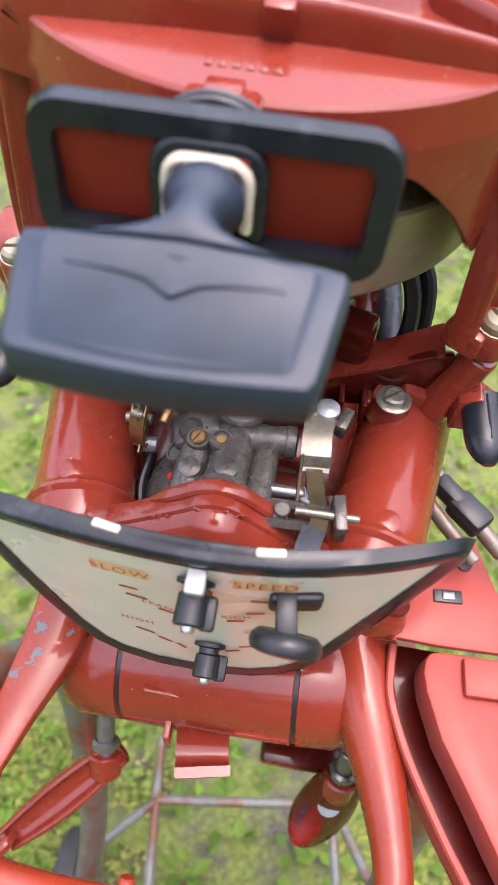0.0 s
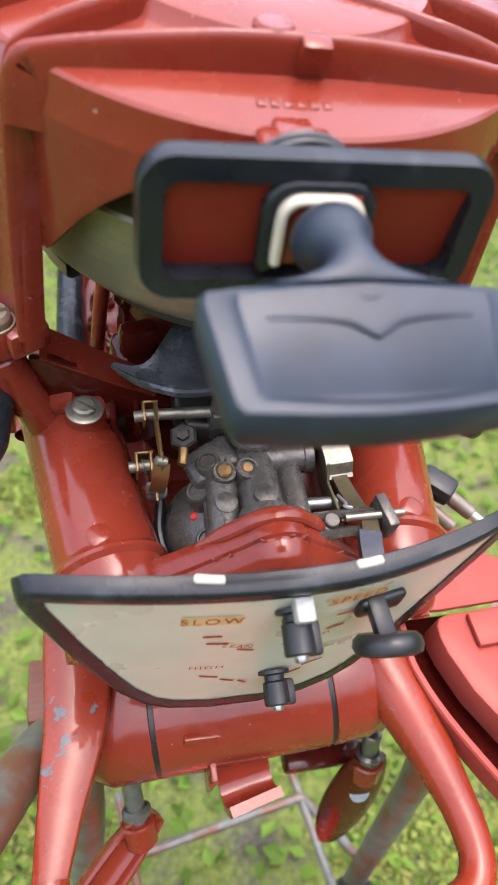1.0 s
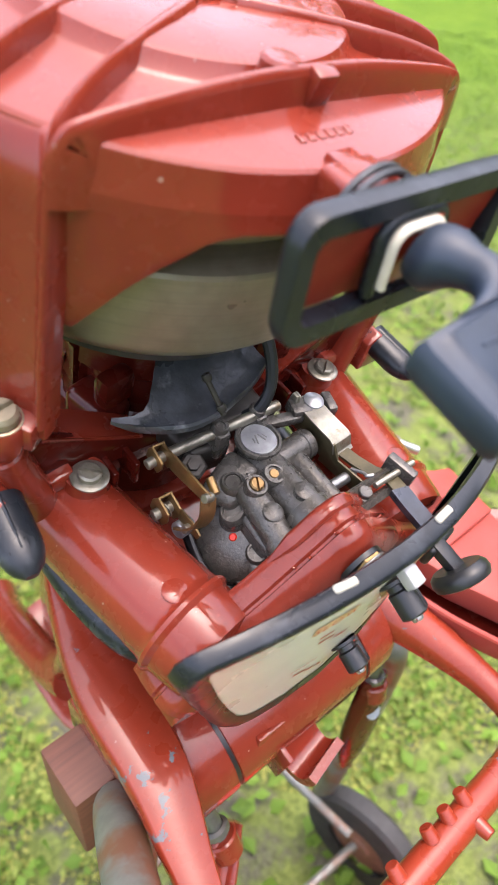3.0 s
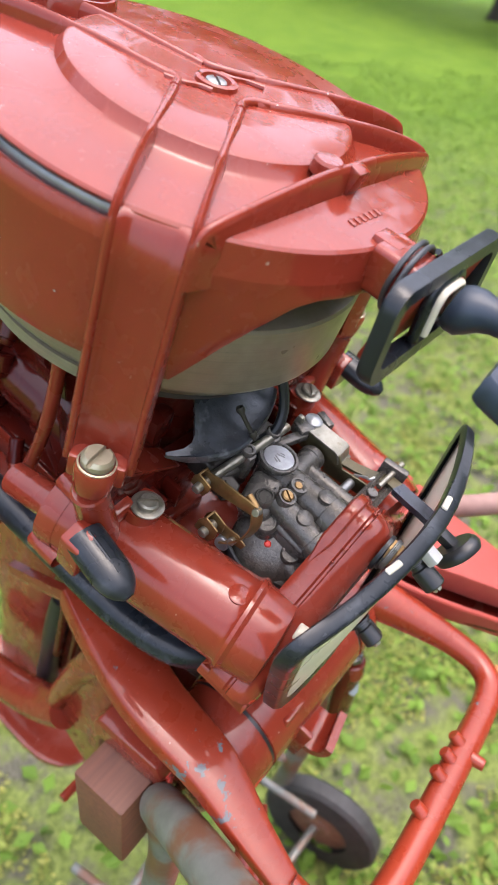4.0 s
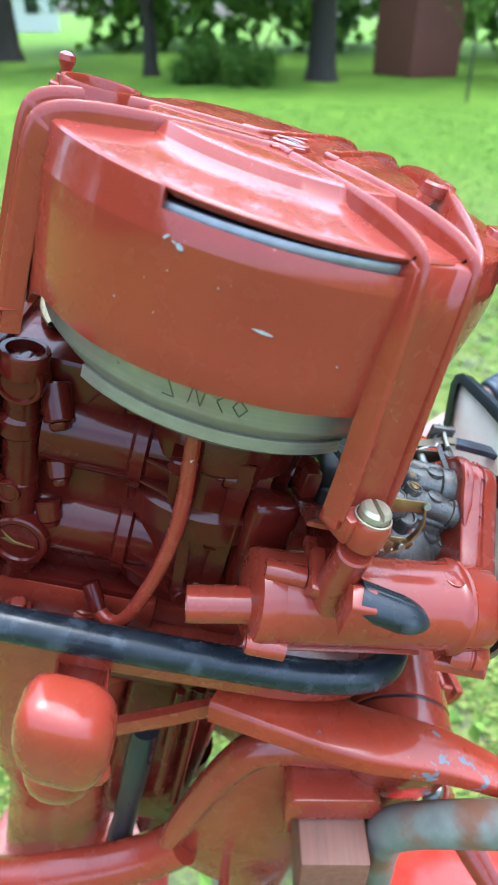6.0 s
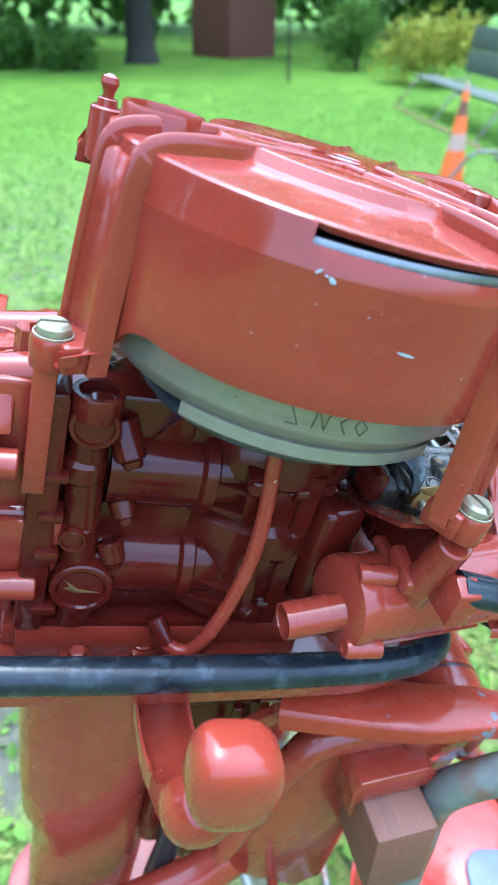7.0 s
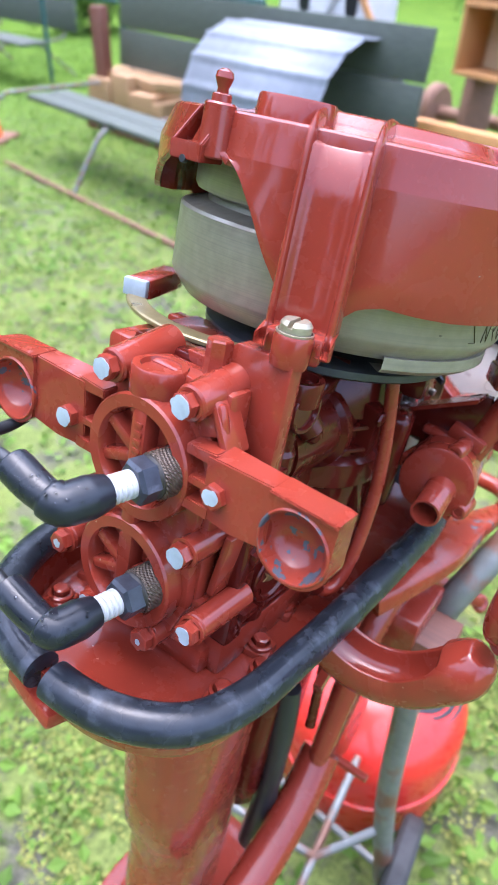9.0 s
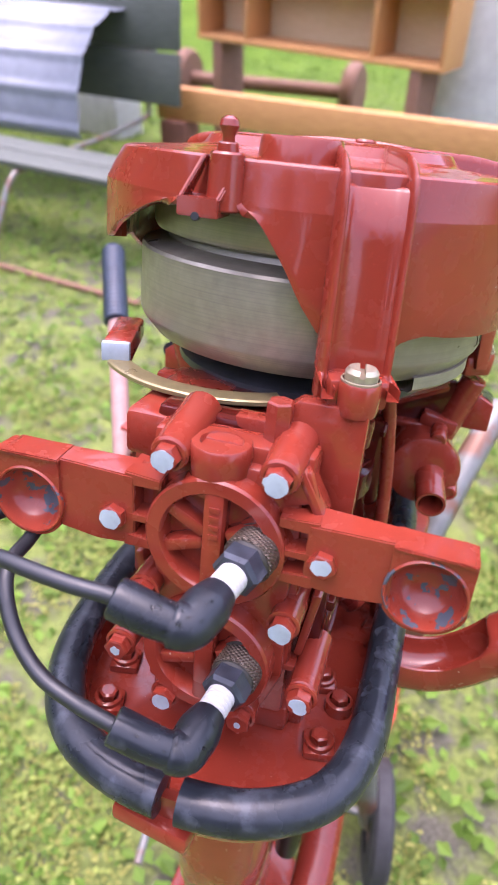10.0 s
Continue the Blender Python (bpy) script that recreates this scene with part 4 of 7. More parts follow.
KNURL = knurl()
def spark_plug(base, tip, arm_end, lead):
    base, tip = Vector(base), Vector(tip)
    d = (tip - base).normalized()
    part("plug_seat", rod(bmesh.new(), base - d * .010, base + d * .0015, .0172, .0165, 36), RED, head)
    plug = part("spark_plug", lathe_on(bmesh.new(), base, d, [(.0130, -.002), (.0130, .0015), (.0150, .002), (.0150, .0028), (.0134, .0034), (.0134, .0180), (.0122, .0192), (.0100, .0194)], 40), DULL, motor, "spark plug with dark hexagon and knurled band")
    band = lathe_on(bmesh.new(), base, d, [(.0136, .0036), (.0146, .0044), (.0146, .0162), (.0136, .0170)], 44)
    part("knurled_band", band, KNURL, plug, "knurled brown steel band")
    bm = bmesh.new()
    lathe_on(bm, base, d, [(.0108, .0172), (.0138, .0190), (.0140, .0290), (.0118, .0312), (.0084, .0316)], 6)
    part("hexagon", bm, BLUED, plug, "dark blued hexagon")
    bm = bmesh.new()
    prof = [(.0083, .0305)]
    for k in range(5):
        prof += [(.0086, .0322 + k * .0034), (.0086, .0334 + k * .0034), (.0076, .0344 + k * .0034)]
    lathe_on(bm, base, d, prof + [(.008, .052), (0, .052)], 32)
    part("insulator", bm, PORCELAIN, plug, "white ribbed porcelain insulator")
    boot = bmesh.new()
    corner, end = base + d * .0765, Vector(arm_end)
    e = (end - corner).normalized()
    path = curve_points([base + d * .0465, base + d * .0560, base + d * .0660, corner - d * .0035 + e * .0010, corner + e * .0085 - d * .0010, corner + e * .0180, end - e * .006, end], 6)
    sweep(boot, path, lambda q: .0098 + .0022 * min(1, q * 6) + .0004 * math.sin(q * 9) - .0018 * (q > .56) - .0012 * (q > .985), 24)
    boot_ob = part("plug_boot", boot, RUBBER, plug, "black rubber elbow boot with water drops", sharp=50)
    rnd = random.Random(int(base.z * -1e4))
    for k in range(26):
        j = rnd.randrange(6, len(path) - 3)
        q = path[j]
        w = V(rnd.uniform(-.7, .7), rnd.uniform(-.2, .8), rnd.uniform(.3, 1)).normalized()
        along = (path[j + 1] - path[j - 1]).normalized()
        w = (w - along * w.dot(along)).normalized()
        r = rnd.uniform(.0005, .0013)
        part("water_drop", lathe_on(bmesh.new(), q + w * (.0118 if j < len(path) * .56 else .0101), w, [(r, 0), (r * .8, r * .45), (r * .4, r * .7), (0, r * .75)], 10), WATER, boot_ob)
    wire = bmesh.new()
    sweep(wire, curve_points([end - e * .012, end] + [Vector(p) for p in lead], 10), .0044, 12)
    part("ignition_lead", wire, HOSE, motor, "black ignition lead")
    return boot_ob


spark_plug((-.0240, .1960, -.2035), (-.0085, .2725, -.2085), (.0270, .2720, -.1985), [(.0476, .273, -.1972), (.0693, .272, -.1962), (.091, .268, -.1972), (.122, .258, -.206), (.148, .230, -.222), (.150, .190, -.232), (.128, .155, -.232), (.100, .138, -.228), (.080, .13, -.225)])
spark_plug((-.0222, .1960, -.2890), (-.0105, .2735, -.2930), (.0272, .2740, -.2812), [(.0504, .273, -.2747), (.0734, .268, -.2688), (.0937, .258, -.2567), (.1078, .245, -.2417), (.1145, .230, -.2330), (.1165, .208, -.2315), (.1165, .186, -.2265), (.108, .165, -.222), (.080, .14, -.220)])

# lower pan with its rubber rim
LOOP = [(-.088, -.168), (-.103, -.12), (-.106, -.05), (-.107, .05), (-.106, .13), (-.103, .19), (-.088, .232), (-.055, .257), (-.015, .2655), (.03, .262), (.068, .245), (.093, .213), (.108, .165), (.113, .1), (.113, 0), (.110, -.1), (.095, -.165), (.05, -.187), (0, -.192), (-.05, -.188)]


def loop_points(z, k=1.0, n=6):
    P = [V(x * k, .035 + (y - .035) * k, z) for x, y in LOOP]
    out = []
    m = len(P)
    for i in range(m):
        a, b, c, d = P[i - 1], P[i], P[(i + 1) % m], P[(i + 2) % m]
        for j in range(n):
            t = j / n
            out.append(0.5 * ((2 * b) + (c - a) * t + (2 * a - 5 * b + 4 * c - d) * t * t + (3 * b - a - 3 * c + d) * t ** 3))
    return out


bm = bmesh.new()
levels = [loop_points(-.372, .66), loop_points(-.372, .86), loop_points(-.368, .915), loop_points(-.345, .945), loop_points(-.337, .975), loop_points(-.337, 1.0), loop_points(-.352, 1.0), loop_points(-.372, .97), loop_points(-.388, .8), loop_points(-.402, .5)]
rows_v = [[bm.verts.new(p) for p in l] for l in levels]
n = len(rows_v[0])
for p, q in zip(rows_v, rows_v[1:]):
    for k in range(n):
        bm.faces.new((p[k], p[(k + 1) % n], q[(k + 1) % n], q[k]))
bm.faces.new(rows_v[0]), bm.faces.new(rows_v[-1][::-1])
pan = part("lower_pan", bm, RED, motor, "red lower cowl pan, wet and specked")
bm = bmesh.new()
pts = loop_points(-.3355, 1.0, 8)
start = min(range(len(pts)), key=lambda i: (pts[i] - V(.002, .266, -.3355)).length)
pts = pts[start:] + pts[:start]
sweep(bm, pts[:-1], .0128, 18)
part("rim_seal", bm, SEAL, motor, "split black rubber rim seal")
bm = bmesh.new()
box(bm, (.006, .262, -.362), (.05, .02, .012), (8, 0, -8), .003)
part("pan_latch", bm, RED, pan)
# bosses and bolts on the pan floor
for x, y in ((-.0525, .065), (-.066, .1150), (-.0745, .1727), (-.082, .135), (.074, .190), (.080, .15), (-.078, .01)):
    bm = bmesh.new()
    if x > -.08:
        box(bm, (x, y, -.3705), (.022, .022, .009), (0, 0, 12), .003)
    lathe_on(bm, (x, y, -.372), (0, 0, 1), [(.0105, 0), (.0098, .0085), (.0080, .0095), (.0075, .0095)], 20)
    lathe_on(bm, (x, y, -.3640), (0, 0, 1), [(.0066, 0), (.0066, .0050), (.005, .0060), (0, .0060)], 6)
    part("pan_bolt", bm, RED, pan)
bm = bmesh.new()
box(bm, (-.030, .085, -.358), (.06, .15, .034), (0, 0, 0), .005)
box(bm, (0, .05, -.362), (.10, .24, .024), (0, 0, 0), .005)
part("block_foot", bm, RED, pan)

# ---- front of the motor ----
# two stout tubes that run forward, joined by an arched front casting
for s in (-1, 1):
    bm = bmesh.new()
    cx = s * (.0982 if s < 0 else .1050)
    fore = V(-s * .1823, -1, 0).normalized()
    rear = V(cx + s * .0131, -.048, -.2564)
    lathe_on(bm, rear, fore, [(0, 0), (.027, 0), (.0303, .003), (.0311, .008), (.0311, .124), (.0315, .130), (.0315, .1375), (.0322, .1410), (.0345, .1435), (.0347, .1460), (.0322, .1490), (.0311, .166), (.030, .171), (.022, .173), (0, .173)], 48)
    tube = part("side_tube", bm, RED, motor, "thick red side tube with a cast collar")
    bm = bmesh.new()
    box(bm, (cx + s * .0135, -.112, -.2835), (.017, .130, .0034), (0, s * 24, -s * 10.3), .0012)
    part("seam_lip", bm, RED, tube)
    bm = bmesh.new()
    lathe_on(bm, (cx - s * .0080, -.1815, -.2258), (0, 0, 1), [(.0072, -.002), (.0075, .0006), (.0066, .0011), (0, .0012)], 18)
    part("pip", bm, RED, tube)
    # plated slotted bolt with washer
    b0 = V(s * .095, -.1, -.2155)
    bm = bmesh.new()
    lathe_on(bm, b0 + V(0, .004, -.018), (0, 0, 1), [(.0155, 0), (.0135, .006), (.0125, .0165), (0, .0165)], 24)
    box(bm, b0 + V(-s * .004, .014, -.0125), (.028, .024, .008), bevel=.003, seg=3)
    part("bolt_lug", bm, RED, tube)
    bm = bmesh.new()
    lathe_on(bm, b0, (0, 0, 1), [(0.0112, -.0008), (.0114, .0006), (.0102, .0014), (.007, .0014)], 28)
    slotted(bm, b0 + V(0, 0, .001), (0, 0, 1), .0070, .0046, .9 * s)
    part("slotted_bolt", bm, AGED, tube, "plated slotted bolt on a washer")
    # pillar under the front legs with the rubber buffer
    bm = bmesh.new()
    rod(bm, (s * .1385, -.0865, -.178), (s * .120, -.090, -.240), .0112, .0125)
    box(bm, (s * .116, -.084, -.222), (.034, .022, .014), (0, s * 14, 0), .004)
    prism(bm, [(-.010, -.020), (.014, -.020), (.014, .006), (.002, .012), (-.010, .004)], (0, -1, 0), .016, (s * .146, -.09, -.208), bevel=.0015)
    part("leg_pillar", bm, RED, tube)
    bm = bmesh.new()
    d = V(s * .10, -1, -.12).normalized()
    p = V(s * .147, -.096, -.206)
    path = [p + d * (.046 * k / 12) for k in range(13)]
    sweep(bm, path, lambda t: .0128 * (1 if t < .55 else math.sqrt(max(.06, 1 - ((t - .55) / .47) ** 2))), 20, flat=(1.0, .78))
    buf = part("rubber_buffer", bm, RUBBER, tube, "black ribbed rubber buffer")
    for k in (-1, 0, 1):
        bm = bmesh.new()
        path = [p + d * (.004 + .03 * j / 6) + V(k * .0062, 0, .0095 - abs(k) * .002) for j in range(7)]
        sweep(bm, path, lambda t: .0012 * (1 if t < .8 else .5), 8)
        part("ridge", bm, RUBBER, buf)
# outlet at the rear of the left tube
bm = bmesh.new()
lathe_on(bm, (-.1112, -.047, -.2565), (-.18, 1, 0), [(.0318, -.012), (.0325, -.002), (.0312, .003), (.027, .0045), (.0135, .006), (0, .006)], 40)
end_plate = part("end_plate", bm, RED, motor, "red end plate with outlet stub")
for a in (102, 10, 215):
    c, s = math.cos(radians(a)), math.sin(radians(a))
    bm = lathe_on(bmesh.new(), (-.1112 + c * .0310, -.052, -.2565 + s * .0310), (0, 1, 0), [(.0074, -.02), (.0074, .004), (.0062, .0062), (.004, .0066), (.0036, .005), (0, .005)], 20)
    part("screw_lug", bm, RED, end_plate)
bm = bmesh.new()
d = V(-.10, 1, -.142).normalized()
o = V(-.1165, -.0510, -.2593)
lathe_on(bm, o, d, [(.0150, 0), (.0135, .006), (.0126, .010), (.0126, .046), (.0121, .048), (.0102, .048), (.0096, .046), (.0096, .022), (0, .022)], 32)
part("outlet_stub", bm, RED, end_plate)
bm = bmesh.new()
sweep(bm, curve_points([(-.122, -.058, -.232), (-.1315, -.056, -.243), (-.1345, -.055, -.258)], 6), .0038, 10)
part("cast_web", bm, RED, end_plate)
# right-hand tube's closed end
bm = bmesh.new()
lathe_on(bm, (.1180, -.046, -.2565), (.18, 1, 0), [(.0318, -.012), (.0325, -.002), (.032, .003), (0, .004)], 40)
part("end_plate", bm, RED, motor)

# cross frame behind the tubes: a plate that rises towards both front feet
bm = bmesh.new()
prism(bm, [(-.126, -.205), (-.106, -.236), (-.060, -.243), (.060, -.243), (.106, -.236), (.126, -.205), (.124, -.182), (.112, -.1835), (.075, -.206), (.036, -.226), (-.036, -.226), (-.075, -.206), (-.112, -.1835), (-.124, -.182)], (0, -1, 0), .006, (0, -.082, 0), bevel=.0015)
# frame colour holds the shade under the flywheel; outer lips stay plain red
cross = part("cross_frame", bm, RED_SHADED, motor, "red cross frame in a shaded tone")
part("frame_lip", box(bmesh.new(), (0, -.0750, -.2265), (.11, .016, .005), (0, 0, 0), .0015), RED_SHADED, cross)
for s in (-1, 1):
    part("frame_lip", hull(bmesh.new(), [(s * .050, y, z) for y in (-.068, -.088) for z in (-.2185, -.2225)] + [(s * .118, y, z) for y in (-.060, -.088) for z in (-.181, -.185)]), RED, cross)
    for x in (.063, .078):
        part("frame_web", box(bmesh.new(), (s * x, -.092, -.232), (.004, .022, .020), (0, 0, 0), .0012), RED_SHADED, cross)

# arched front casting
ARCH = [(-.1175, -.281), (-.1140, -.2735), (-.105, -.2665), (-.090, -.256), (-.078, -.244), (-.064, -.232), (-.049, -.2225), (-.0323, -.2100), (-.0171, -.1985), (-.0085, -.1915), (.0015, -.1885), (.0120, -.1915), (.021, -.1995), (.035, -.2105), (.052, -.2245), (.069, -.240), (.086, -.252), (.102, -.262), (.118, -.271), (.1225, -.281)]
top = curve_points([(x, 0, z) for x, z in ARCH], 4)
bm = bmesh.new()
SEC = [(-.1960, -.014), (-.1960, -.0015), (-.1980, 0), (-.2095, 0), (-.2110, -.0018), (-.2125, -.0018), (-.2135, 0), (-.2195, -.0008), (-.2250, -.0035), (-.2290, -.0095), (-.2310, -.019)]
rings = []
for i, p in enumerate(top):
    d = (top[min(i + 1, len(top) - 1)] - top[max(i - 1, 0)]).normalized()
    nrm = V(-d.z, 0, d.x)
    nrm = nrm if nrm.z > 0 else -nrm
    ring = [bm.verts.new(V(p.x, y, p.z) + nrm * h) for y, h in SEC]
    ring += [bm.verts.new((p.x * .97, -.2285, min(p.z - .012, -.286))), bm.verts.new((p.x * .97, -.188, min(p.z - .012, -.286)))]
    rings.append(ring)
m = len(rings[0])
for p, q in zip(rings, rings[1:]):
    for k in range(m):
        bm.faces.new((p[k], p[(k + 1) % m], q[(k + 1) % m], q[k]))
bm.faces.new(rings[0]), bm.faces.new(rings[-1][::-1])
arch = part("front_arch", bm, RED, motor, "red arched front casting with a rough split line", sharp=40)
rnd = random.Random(4)
for k in range(14):
    i = 6 + rnd.randrange(len(top) - 12)
    p = top[i]
    part("flash", box(bmesh.new(), (p.x, -.2115 + rnd.uniform(-.0012, .0012), p.z - .0002), (rnd.uniform(.002, .006), .0018, .0016), (0, 30 * (1 if p.x < 0 else -1), rnd.uniform(-10, 10)), .0005, 1), RED, arch)
# raised lip where the intake barrel enters the arch
bm = bmesh.new()
lip = curve_points([(-.040, -.1985, -.2165), (-.029, -.1985, -.2080), (-.0185, -.1985, -.2000), (-.010, -.1985, -.1930), (.001, -.1985, -.1895), (.012, -.1985, -.1920), (.0205, -.1985, -.1990), (.030, -.1985, -.2070), (.040, -.1985, -.2150)], 5)
sweep(bm, lip, lambda t: .0036 * min(1, .2 + 5 * min(t, 1 - t)), section=[(-1.3, -2.2), (1.3, -2.2), (1.3, .35), (.9, .8), (0, 1), (-.9, .8), (-1.3, .35)])
part("arch_lip", bm, RED, arch)
# brass gland on the arch for the needle
bm = bmesh.new()
lathe_on(bm, (.001, -.2290, -.2080), (0, -1, 0), [(.0145, 0), (.0145, .003), (.0112, .004), (.0112, .006)], 32)
part("rubber_grommet", bm, BLACK, arch)
bm = bmesh.new()
lathe_on(bm, (.001, -.2320, -.2040), (0, -1, 0), [(.0105, 0), (.0105, .013), (.0088, .0145), (.0060, .0145), (.0060, .020), (.0, .020)], 6)
part("needle_gland", bm, BRASS, arch, "brass hexagon gland")
bm = bmesh.new()
coil = [V(.001 + .0115 * math.cos(a), -.2345 - .0012 * a / 6.28, -.2040 + .0115 * math.sin(a)) for a in (k * .3 for k in range(64))]
sweep(bm, coil, .0008, 6)
part("needle_spring", bm, STEEL, arch)

# carburettor: one lumpy casting of barrels, bosses and plugs
carb = part("carburettor", box(bmesh.new(), (-.004, -.164, -.243), (.052, .064, .040), (0, 0, 0), .012, 4), CAST, motor, "oily grey cast carburettor with plugs and brass levers")


def cast(name, bm):
    return part(name, bm, CAST, carb, sharp=40)


cast("carb_boss", lathe_on(bmesh.new(), (.0030, -.133, -.236), (0, 0, 1), [(.0125, 0), (.0125, .027), (.0150, .0295), (.0153, .0320), (.0146, .0332), (.0130, .0332), (.0124, .0318), (0, .0318)], 40))
cast("carb_barrel", rod(bmesh.new(), (.0030, -.135, -.2175), (.0005, -.192, -.2135), .0128, .0130, 32))
cast("carb_barrel", lathe_on(bmesh.new(), (.0008, -.1835, -.2142), (-.03, -1, .05), [(.012, 0), (.0158, .0012), (.0160, .003), (.0160, .0125)], 36))
cast("carb_barrel", rod(bmesh.new(), (-.0187, -.152, -.2165), (-.0218, -.193, -.2205), .0096, .0100, 28))
cast("carb_barrel", lathe_on(bmesh.new(), (-.0214, -.190, -.2202), (-.07, -1, -.09), [(.009, 0), (.0118, .001), (.0120, .003), (.0120, .0065)], 28))
cast("carb_barrel", rod(bmesh.new(), (.0215, -.149, -.2155), (.0205, -.192, -.2145), .0078, .0082, 24))
cast("carb_barrel", rod(bmesh.new(), (.004, -.1475, -.2150), (.034, -.1455, -.2145), .0098, .0092, 24))
cast("carb_barrel", lathe_on(bmesh.new(), (.031, -.1458, -.2146), (1, .03, 0), [(.0085, 0), (.0102, .001), (.0102, .0065), (.008, .0075), (.0045, .0075), (.004, .004), (0, .004)], 24))
# domed float side, flattened, with a shoulder that runs up to the barrels
cast("carb_shoulder", lathe_on(bmesh.new(), (-.0268, -.1665, -.2490), (-.60, -.10, .79), [(.0285, -.020), (.0300, -.004), (.0292, .002), (.0262, .0070), (.0190, .0108), (.0100, .0124), (0, .0128)], 44))
cast("carb_web", box(bmesh.new(), (-.010, -.165, -.2215), (.026, .050, .014), (0, -8, 0), .005, 3))
cast("carb_web", box(bmesh.new(), (.0125, -.168, -.2195), (.018, .042, .012), (0, 0, 0), .004, 3))
cast("carb_web", box(bmesh.new(), (-.021, -.1420, -.2225), (.034, .026, .020), (0, -22, 18), .007, 3))
cast("carb_rib", box(bmesh.new(), (-.0255, -.176, -.2300), (.007, .036, .012), (6, -30, -4), .0028, 3))
cast("carb_barrel", rod(bmesh.new(), (-.0290, -.172, -.2455), (-.0300, -.1960, -.2520), .0072, .0078, 20))
for p, way, r, h in (((-.0284, -.1835, -.2400), (-.35, -.1, 1), .0072, .0025), ((-.0311, -.158, -.2275), (-.4, 0, 1), .0080, .003), ((-.0255, -.1465, -.2145), (-.2, .1, 1), .0075, .002)):
    cast("carb_boss", lathe_on(bmesh.new(), p, way, [(r * 1.25, -.012), (r * 1.05, -.001), (r, h), (r * .86, h + .0012), (r * .7, h + .0012), (r * .66, h - .0004), (0, h - .0004)], 22))
for p, r in (((-.0053, -.1579, -.2085), .0070), ((-.0187, -.158, -.2105), .0072)):
    bm = bmesh.new()
    lathe_on(bm, p, (0, -.12, 1), [(r * 1.12, -.010), (r, .004), (r * .92, .0056), (r * .72, .0056), (r * .7, .0042), (0, .0042)], 24)
    part("plug", bm, CAST, carb)
part("plug_screw", slotted(bmesh.new(), (-.0187, -.158, -.2068), (0, -.12, 1), .0045, .0034, .5), BRASS, carb, "brass slotted jet screw")
part("plug_screw", rod(bmesh.new(), (-.0053, -.1579, -.205), (-.0053, -.1582, -.2032), .0030), BRASS, carb)
bm = bmesh.new()
lathe_on(bm, (.0030, -.133, -.2045), (0, 0, 1), [(.0118, 0), (.0115, .001), (0, .0016)], 32)
part("core_disc", bm, ALLOY, carb, "bright pressed disc with a crest")
bm = bmesh.new()
for a in (-1, 1):
    box(bm, (.0030 + a * .0020, -.133, -.2028), (.0008, .0065, .0004), (0, 0, a * 18))
    box(bm, (.0030 + a * .0042, -.133, -.2028), (.0006, .0040, .0004), (0, 0, a * 18))
part("disc_crest", bm, STEEL, carb)
for p, w, r in (((.0012, -.1785, -.2008), (.05, .05, 1), .0068), ((-.0201, -.1771, -.2090), (0, -.1, 1), .0064), ((-.0262, -.1468, -.2128), (-.2, .1, 1), .0050), ((-.030, -.1952, -.2440), (-.2, -.3, 1), .0050)):
    bm = bmesh.new()
    lathe_on(bm, p, w, [(r, -.004), (r, .0006), (r * .88, .0011), (0, .0011)], 18)
    part("pad", bm, CAST, carb)
part("marking_dot", lathe_on(bmesh.new(), (-.0350, -.1672, -.2392), (-.60, -.10, .79), [(.0030, -.003), (.0026, 0), (.0018, .0008), (0, .001)], 12), DOT, carb, "dab of red marking paint")
bm = bmesh.new()
box(bm, (-.0350, -.1845, -.2595), (.017, .015, .014), (0, -18, 15), .004)
lathe_on(bm, (-.0348, -.1838, -.2555), (-.25, -.3, .9), [(.0056, 0), (.0053, .004), (.0042, .005), (0, .005)], 6)
part("bowl_lug", bm, CAST, carb)
part("bowl_screw", rod(bmesh.new(), (-.0355, -.1843, -.2515), (-.0362, -.185, -.2496), .0030), BRASS, carb)
bm = bmesh.new()
sweep(bm, curve_points([(-.052, -.145, -.252), (-.0545, -.165, -.259), (-.050, -.182, -.264), (-.038, -.193, -.266), (-.025, -.197, -.264)], 6), .0032, 10, flat=(1, 1.6))
part("gasket_edge", bm, BLACK, carb)
# grains of casting flash over the upper faces
rnd = random.Random(21)
bm = bmesh.new()
for k in range(60):
    y = rnd.uniform(-.185, -.145)
    a = rnd.uniform(-.9, .9)
    cx, cz, r = rnd.choice(((.0020, -.2155, .0128), (-.0200, -.2185, .0097), (.021, -.215, .008)))
    box(bm, (cx + r * math.sin(a), y, cz + r * math.cos(a)), (rnd.uniform(.0006, .0014),) * 3, (0, 0, rnd.uniform(0, 90)), .0002, 1)
part("casting_grains", bm, CAST, carb)
# throttle shaft, its bearings and brass levers
bm = bmesh.new()
rod(bm, (-.060, -.1135, -.2065), (.030, -.119, -.2), .0036)
part("throttle_shaft", bm, AGED, carb, "yellowed steel shaft")
bm = bmesh.new()
for x in (-.016, .014):
    box(bm, (x, -.118, -.212), (.010, .012, .024), (0, 0, 0), .003)
    lathe_on(bm, (x, -.1160, -.2035), (0, -.12, 1), [(.0058, -.014), (.0056, .0055), (.0048, .0070), (.0030, .0070), (.0026, .006), (0, .006)], 18)
part("shaft_bearing", bm, CAST, carb)
